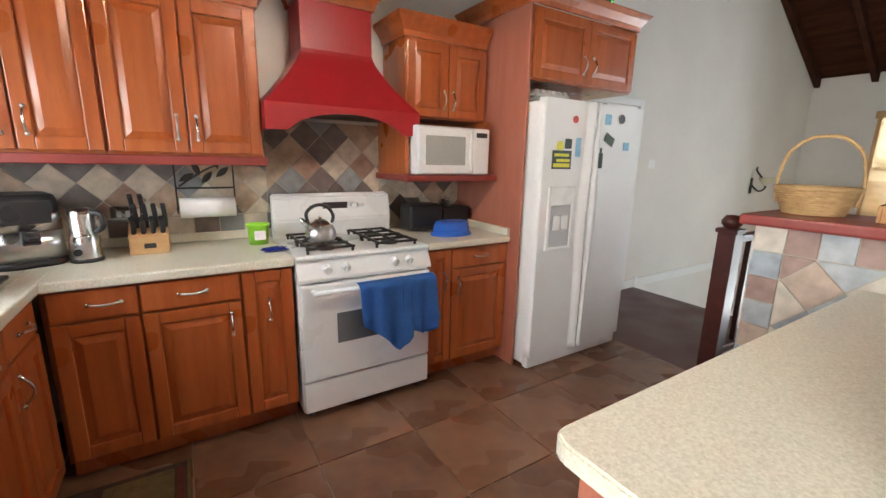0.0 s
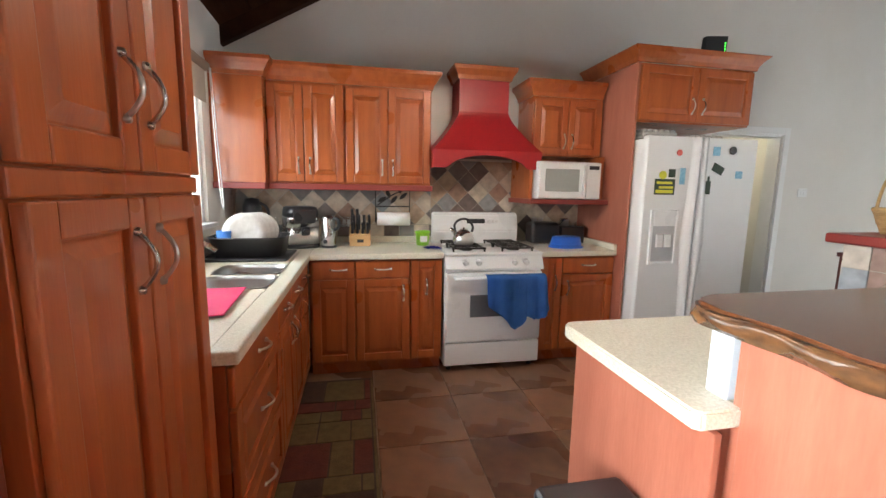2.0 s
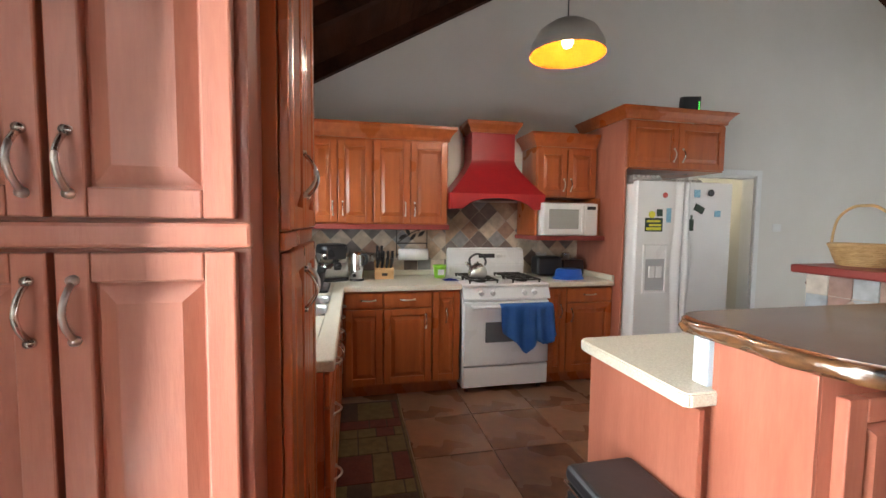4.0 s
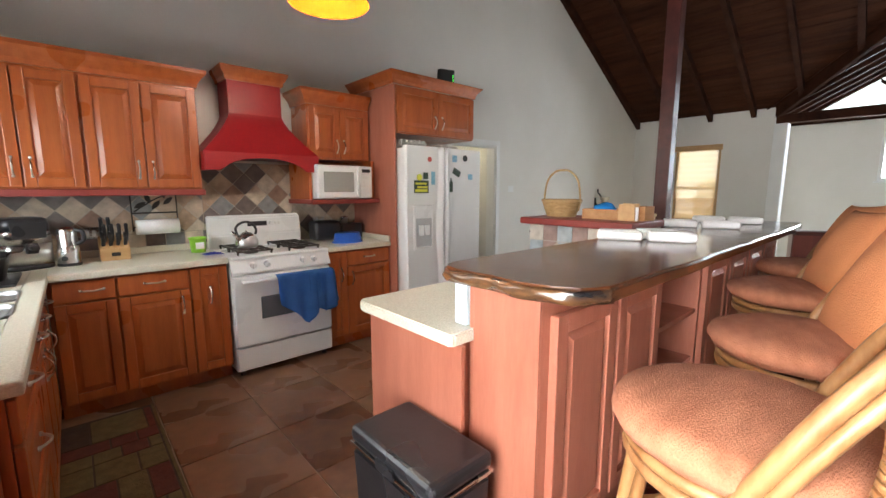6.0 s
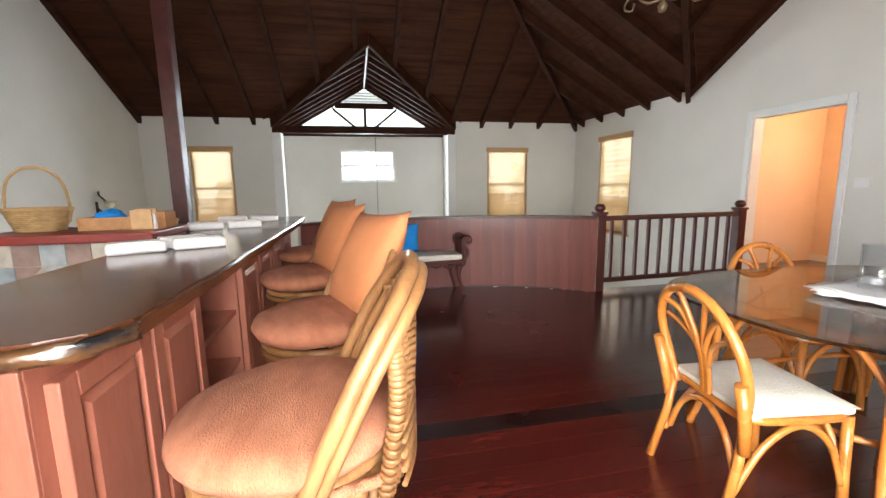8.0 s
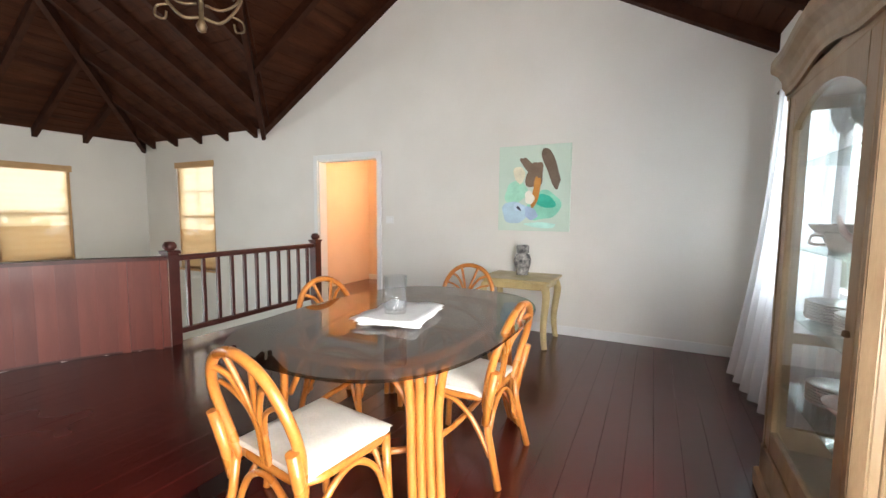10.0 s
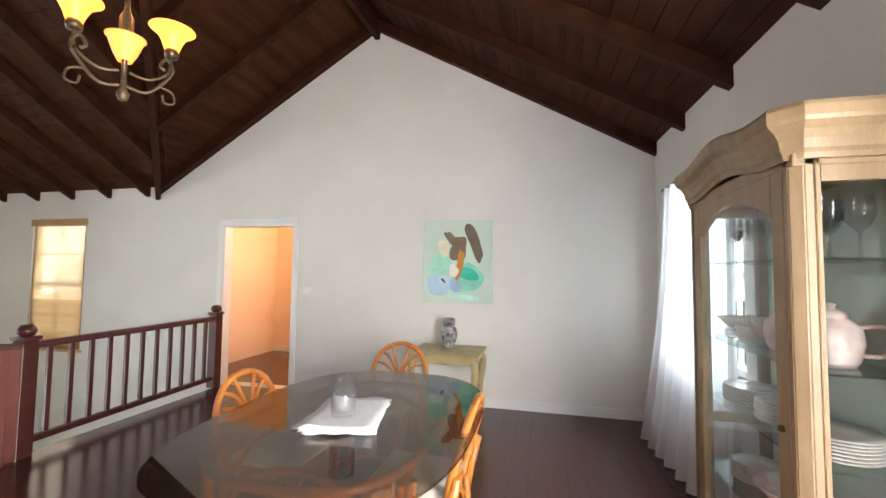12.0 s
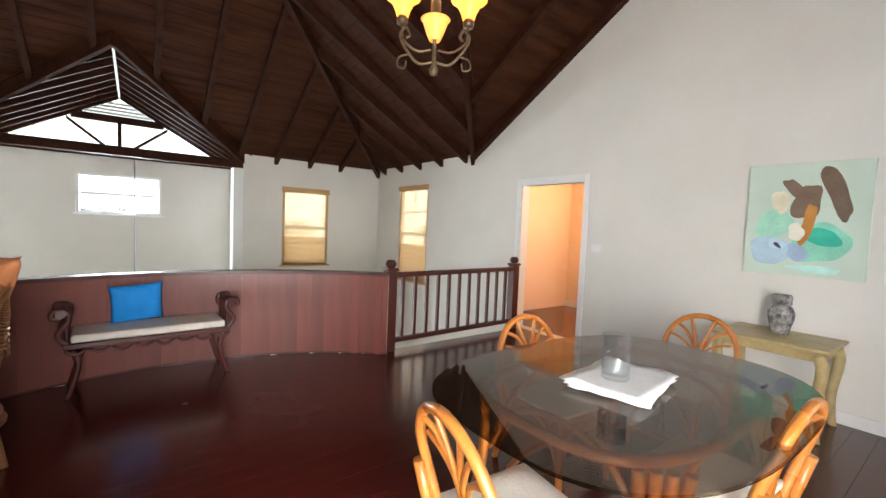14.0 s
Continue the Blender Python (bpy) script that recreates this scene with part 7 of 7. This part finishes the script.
part("bulb", Geo().lathe([(0.0, 0.0), (0.024, 0.01), (0.034, 0.035), (0.026, 0.065), (0.014, 0.085)], (0, 0, 0.04), 16), BULBGLOW, pd, "glowing bulb")
part("cord", Geo().tube([(0, 0, 0.195), (0, 0, zw(0.34, -1.65) - 2.395)], 0.004, 6), BLACK, pd)
bulb("lamp_pendant", (0.34, -1.65, 2.425), 44, (1, 0.90, 0.75), 0.04)

CHX, CHY, CHZ = 1.66, -5.70, 2.555
ch = thing("chandelier", pose(CHX, CHY, CHZ, 0, 0, 55) @ Matrix.Scale(1.0, 4), "bronze scroll chandelier with lit amber glass shades", "chandelier")
part("stem", Geo().lathe([(0.0, -0.12), (0.02, -0.11), (0.028, -0.08), (0.012, -0.05), (0.012, 0.10), (0.03, 0.12), (0.03, 0.30), (0.012, 0.34), (0.012, 0.45), (0.0, 0.45)], n=14), BRONZE, ch)
part("chain", Geo().tube([(0, 0, 0.44), (0, 0, zw(CHX, CHY) - CHZ - 0.12)], 0.007, 6), BRONZE, ch)
# no bulb in the bowl: a dim glow is put into its glass
part("bowl", Geo().lathe([(0.03, 0.08), (0.05, 0.12), (0.075, 0.19), (0.085, 0.20), (0.07, 0.19), (0.03, 0.10)], n=24), glow("self_lit_amber_glass", (1.0, 0.42, 0.08), 0.6), ch, "amber glass bowl with a dim glow put into it")
for s in (-1, 1):
    arm = Geo()
    arm.tube(spline([(0.012 * s, 0, -0.04), (0.09 * s, 0, -0.05), (0.16 * s, 0, 0.02), (0.20 * s, 0, 0.10), (0.17 * s, 0, 0.15), (0.145 * s, 0, 0.11), (0.165 * s, 0, 0.09)]), 0.008, 8)
    arm.tube(spline([(0.02 * s, 0, 0.03), (0.10 * s, 0, 0.02), (0.18 * s, 0, 0.08), (0.19 * s, 0, 0.17)]), 0.007, 8)
    arm.tube(spline([(0.14 * s, 0, 0.0), (0.20 * s, 0, -0.02), (0.21 * s, 0, -0.07), (0.17 * s, 0, -0.08), (0.16 * s, 0, -0.04)]), 0.006, 8)
    part("arm", arm, BRONZE, ch)
    part("cup", Geo().lathe([(0.0, 0), (0.03, 0.0), (0.034, 0.03), (0.025, 0.045)], (0.19 * s, 0, 0.165), 14), BRONZE, ch)
    part("shade", Geo().lathe([(0.032, 0.0), (0.045, 0.04), (0.065, 0.08), (0.10, 0.11), (0.105, 0.112), (0.095, 0.112), (0.06, 0.085), (0.04, 0.045), (0.026, 0.006)], (0.19 * s, 0, 0.205), 24), ALABASTER, ch, "lit amber glass shade")
    part("bulb", Geo().lathe([(0.0, 0), (0.025, 0.02), (0.03, 0.05), (0.0, 0.085)], (0.19 * s, 0, 0.22), 14), BULBGLOW, ch, "glowing bulb")
    a = radians(55)
    bulb("lamp_chandelier", (CHX + 0.19 * s * math.cos(a), CHY + 0.19 * s * math.sin(a), CHZ + 0.345), 5, (1, 0.6, 0.25), 0.05)
sc = thing("wall_sconce", pose(6.45, -0.004, 1.12), "iron scroll wall sconce with a cream glass cup", "sconce")
part("plate", Geo().box(-0.03, 0.03, -0.012, 0, -0.10, 0.12, 0.005), IRON, sc)
part("scroll", Geo().tube(spline([(0, -0.012, 0.02), (0.02, -0.10, -0.06), (0.06, -0.16, 0.0), (0.02, -0.12, 0.12), (-0.02, -0.06, 0.22), (0.02, -0.04, 0.27)]), 0.012, 8), IRON, sc)
part("cup", Geo().lathe([(0.02, 0), (0.06, 0.05), (0.09, 0.11), (0.085, 0.11), (0.05, 0.05), (0, 0.01)], (0.05, -0.16, 0.02), 18), surface("cream_glass", (0.6, 0.56, 0.4), (0.68, 0.64, 0.5), 6, rough=0.4, bump=0), sc)
cd = thing("conduit", pose(BX - 0.015, -4.32, 0), "thin grey cable conduit running down the bay wall", "conduit")
part("pipe", Geo().tube([(0, 0, LOW), (0, 0, 2.55)], 0.012, 8), surface("grey_pipe", (0.3, 0.32, 0.34), (0.36, 0.38, 0.4), 4, rough=0.5, bump=0), cd)

# things on the ledge
LZ = 1.18
bk = thing("wicker_basket", pose(2.16, -1.99, LZ) @ Matrix.Diagonal((0.70, 0.70, 0.83, 1)), "oval wicker basket with a tall hoop handle", "basket")
g = Geo()
for k in range(11):
    t = k / 10
    rx, ry = 0.12 + 0.05 * t, 0.165 + 0.06 * t
    g.tube([((rx + 0.005 * (-1) ** (j + k)) * math.cos(6.2832 * j / 40), (ry + 0.005 * (-1) ** (j + k)) * math.sin(6.2832 * j / 40), 0.008 + 0.0135 * k) for j in range(40)], 0.0085, 6, True)
part("weave", g, WICKER, bk)
part("base", Geo().lathe([(0, 0.004), (0.12, 0.004), (0.12, 0.014), (0, 0.014)], n=24, sy=1.35), WICKER, bk)
part("rim", Geo().tube([(0.176 * math.cos(6.2832 * j / 40), 0.232 * math.sin(6.2832 * j / 40), 0.155) for j in range(40)], 0.013, 8, True), WICKER, bk)
part("handle", Geo().tube(spline([(0, -0.215, 0.06), (0, -0.235, 0.16), (0, -0.20, 0.34), (0, -0.10, 0.43), (0, 0.0, 0.445), (0, 0.10, 0.43), (0, 0.20, 0.34), (0, 0.235, 0.16), (0, 0.215, 0.06)]), 0.011, 8), WICKER, bk)
CRATEWOOD = surface("brown_crate_wood", (0.34, 0.15, 0.05), (0.48, 0.25, 0.10), 4, (1, 6, 6), 0.5, bump=0.06, fine=30)
for x, y, w, l, h, t, lab in ((2.16, -2.38, 0.20, 0.30, 0.075, 4, "low pale wooden crate on the ledge"), (2.18, -2.63, 0.12, 0.10, 0.10, -8, "small pale wooden box on the ledge")):
    cr = thing("wooden_crate", pose(x, y, LZ, 0, 0, t), lab, "crate", "crates on the ledge")
    for a, b, c, e in ((-w / 2, w / 2, -l / 2, -l / 2 + 0.012), (-w / 2, w / 2, l / 2 - 0.012, l / 2), (-w / 2, -w / 2 + 0.012, -l / 2 + 0.012, l / 2 - 0.012), (w / 2 - 0.012, w / 2, -l / 2 + 0.012, l / 2 - 0.012)):
        part("side", Geo().box(a, b, c, e, 0, h, 0.003), CRATEWOOD, cr)
    part("bottom", Geo().box(-w / 2 + 0.012, w / 2 - 0.012, -l / 2 + 0.012, l / 2 - 0.012, 0.0, 0.01), CRATEWOOD, cr)
g = Geo()
bmesh.ops.create_icosphere(g.bm, subdivisions=3, radius=0.075)
for v in g.bm.verts:
    v.co *= 1 + 0.22 * noise.noise(v.co * 22)
    v.co.z *= 0.7
ob = solid("blue_bag", g, BRIGHTBLUE, "crumpled bright blue bag lying in the crate", "bag")
ob.location = (2.16, -2.36, LZ + 0.07)
for x, y, t, h, mat, lab in ((2.05, -2.57, 3, 0.115, LIGHTWOOD, "slim brown book standing on the ledge"), (2.082, -2.58, -4, 0.095, PAPER, "slim white book standing on the ledge"), (2.115, -2.57, 6, 0.12, LIGHTWOOD, "slim brown book standing on the ledge")):
    bo = thing("book", pose(x, y, LZ, 0, 0, t), lab, "book", "books on the ledge")
    part("cover", Geo().box(0, 0.020, -0.055, 0.055, 0, h, 0.002), mat, bo)
    part("pages", Geo().box(0.003, 0.017, -0.053, 0.0555, 0.003, h - 0.004), PAPER, bo)
for x, y, z, t, mat in ((2.30, -2.55, LZ, 8, LIGHTWOOD), (2.30, -2.55, LZ + 0.022, -5, GOLDWOOD)):
    bo = thing("book", pose(x, y, z, 0, 0, t), "thin book lying flat on the ledge", "book", "books on the ledge")
    part("cover", Geo().box(-0.07, 0.07, -0.10, 0.10, 0, 0.021, 0.002), mat, bo)
    part("pages", Geo().box(-0.067, 0.0705, -0.098, 0.098, 0.004, 0.017), PAPER, bo)

# ---- outdoors ----
solid("ground", Geo().box(-300, 300, -300, 300, LOW - 0.6, LOW - 0.4), surface("grass_ground", (0.05, 0.08, 0.025), (0.10, 0.12, 0.05), 0.4, rough=0.95, bump=0.0, fine=6), "grassy ground outside the house", "ground", "structure")
rnd = random.Random(9)
verts, faces = [], []
for k in range(26):
    side = k % 2
    cx, cy = (-24 - rnd.random() * 14, -30 + k * 2.2) if side == 0 else (26 + rnd.random() * 14, -34 + k * 2.4)
    top = 1.2 + rnd.random() * 2.2
    for q in range(230):
        a, b = rnd.random() * 6.28, rnd.random()
        r = 2.4 * math.sqrt(rnd.random()) * (1 - 0.5 * b)
        p = Vector((cx + r * math.cos(a), cy + r * math.sin(a), LOW - 0.4 + (top - LOW) * b))
        u = Vector((rnd.uniform(-1, 1), rnd.uniform(-1, 1), rnd.uniform(-1, 1))).normalized() * rnd.uniform(0.2, 0.5)
        w = u.cross(Vector((rnd.uniform(-1, 1), rnd.uniform(-1, 1), rnd.uniform(-1, 1)))).normalized() * rnd.uniform(0.15, 0.35)
        n = len(verts)
        verts += [p - u, p + w, p + u, p - w]
        faces.append((n, n + 1, n + 2, n + 3))
me = bpy.data.meshes.new("far_woods")
me.from_pydata(verts, [], faces)
me.materials.append(surface("far_foliage", (0.05, 0.085, 0.025), (0.12, 0.16, 0.05), 0.5, rough=0.9, bump=0.0, fine=5))
tagged(new("far_woods", me), "green trees outside the house", "trees", "", "stuff")
for nm, pts, d in (("backdrop_west", [(-70, -120, -4), (-70, 120, -4), (-70, 120, 60), (-70, -120, 60)], (-1, 0, 0)), ("backdrop_east", [(80, -120, -4), (80, 120, -4), (80, 120, 60), (80, -120, 60)], (1, 0, 0)), ("backdrop_south", [(-70, -90, -4), (80, -90, -4), (80, -90, 60), (-70, -90, 60)], (0, -1, 0))):
    solid(nm, Geo().poly(pts, d), OUTSIDE, "bright hazy overcast sky", "sky", "structure")

# ---- tiles and boards, piece by piece ----


def diamond_field(parent, lo, hi, half, gap, put, mat, name="tile", origin=(0, 0)):
    i0, i1 = int((lo[0] - origin[0]) / half) - 1, int((hi[0] - origin[0]) / half) + 2
    j0, j1 = int((lo[1] - origin[1]) / half) - 1, int((hi[1] - origin[1]) / half) + 2
    for i in range(i0, i1):
        for j in range(j0, j1):
            if (i + j) % 2:
                continue
            c = (origin[0] + i * half, origin[1] + j * half)
            h = half - gap
            p = clip([(c[0] - h, c[1]), (c[0], c[1] - h), (c[0] + h, c[1]), (c[0], c[1] + h)], lo, hi)
            if len(p) >= 3 and area(p) > 0.0006:
                g = Geo()
                put(g, p)
                part(name, g, mat, parent)


bs = thing("backsplash", pose(0, 0, 0), "diagonal slate and travertine tile backsplash", "backsplash")
bs["kind"] = "structure"
part("grout_bed", Geo().box(-1.58, 0.74, -0.006, -0.001, CZ1 + 0.05, 1.62).box(0.74, 1.40, -0.006, -0.001, CZ1 + 0.002, 1.29), GROUT, bs)
put_n = lambda g, p: g.poly([(x, -0.006, z) for x, z in p], (0, -0.006, 0))
ROW = 1.065
diamond_field(bs, (-1.58, ROW + 0.003), (-0.005, 1.355), 0.094, 0.003, put_n, SPLASH, origin=(0.05, 1.16))
diamond_field(bs, (0.0, ROW + 0.003), (0.738, 1.62), 0.094, 0.003, put_n, SPLASH, origin=(0.05, 1.16))
diamond_field(bs, (0.742, CZ1 + 0.004), (1.398, 1.268), 0.094, 0.003, put_n, SPLASH, origin=(0.05, 1.16))
x = -1.575
while x < 0.7:
    g = Geo()
    put_n(g, [(x + 0.003, CZ1 + 0.052), (x + 0.127, CZ1 + 0.052), (x + 0.127, ROW - 0.003), (x + 0.003, ROW - 0.003)])
    part("tile", g, SPLASH, bs)
    x += 0.13
# tiles on the ledge
put_w = lambda g, p: g.poly([(0.008, y, z) for y, z in p], (-0.008, 0, 0))
LT = 0.125
for k in range(7):
    for (y, z) in ((0.87 - LT * (k + 1), 1.128 - LT), (0.87 - LT, 1.128 - LT * (k + 2))):
        g = Geo()
        put_w(g, [(y + 0.003, z + 0.003), (y + LT - 0.003, z + 0.003), (y + LT - 0.003, z + LT - 0.003), (y + 0.003, z + LT - 0.003)])
        part("tile", g, LEDGETILE, led)
diamond_field(led, (0.003, 0.03), (0.87 - LT - 0.003, 1.128 - LT - 0.003), 0.115, 0.004, put_w, LEDGETILE, origin=(0.62, 0.88))
put_e = lambda g, p: g.poly([(x, 0.87, z) for x, z in p], (0, 0.008, 0))
diamond_field(led, (0.012, 0.03), (0.415, 1.12), 0.115, 0.004, put_e, LEDGETILE, origin=(0.2, 0.88))
# kitchen floor tiles
fk = bpy.data.objects["floor_kitchen"]
S = 0.502
me = Geo().box(0.003, S - 0.003, 0.003, S - 0.003, -0.009, 0.0, 0.002, 1).mesh("floor_tile", FLOORTILE)
for i in range(-4, 5):
    for j in range(-7, 1):
        x, y = -0.02 + S * i, -0.53 + S * j
        if x > 2.40 or x + S < XW or y + S < TILE_Y:
            continue
        if x + S > 2.43 or y < TILE_Y:
            g = Geo().box(0.003, min(S, 2.43 - x) - 0.003, max(0.003, TILE_Y - y), S - 0.003, -0.009, 0.0, 0.002, 1)
            piece("floor_tile", g.mesh("floor_tile", FLOORTILE), fk, Matrix.Translation((x, y, 0)))
        else:
            piece("floor_tile", me, fk, Matrix.Translation((x, y, 0)))
# floor boards
W = 0.137
x = XW
while x < 4.2:
    y0, y1 = YS, (TILE_Y + 0.02 if x < 2.43 else -3.02)
    if x + W > 3.62:
        r = math.sqrt(max(0, AR ** 2 - (x + W / 2 - AX) ** 2))
        y0, y1 = AY - r, min(AY + r, y1)
    if y1 - y0 > 0.2:
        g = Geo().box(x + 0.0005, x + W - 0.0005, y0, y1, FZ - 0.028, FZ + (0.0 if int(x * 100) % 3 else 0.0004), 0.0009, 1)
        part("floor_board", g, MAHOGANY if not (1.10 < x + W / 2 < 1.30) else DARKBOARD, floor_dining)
    x += W
# carcass lips where the wood floor meets the tiles
solid("step_nosing", Geo().box(XW, 0.19, TILE_Y, TILE_Y + 0.018, 0.0, FZ + 0.004, 0.004), DARKWOOD, "dark wooden nosing where the floors meet", "nosing", "structure")
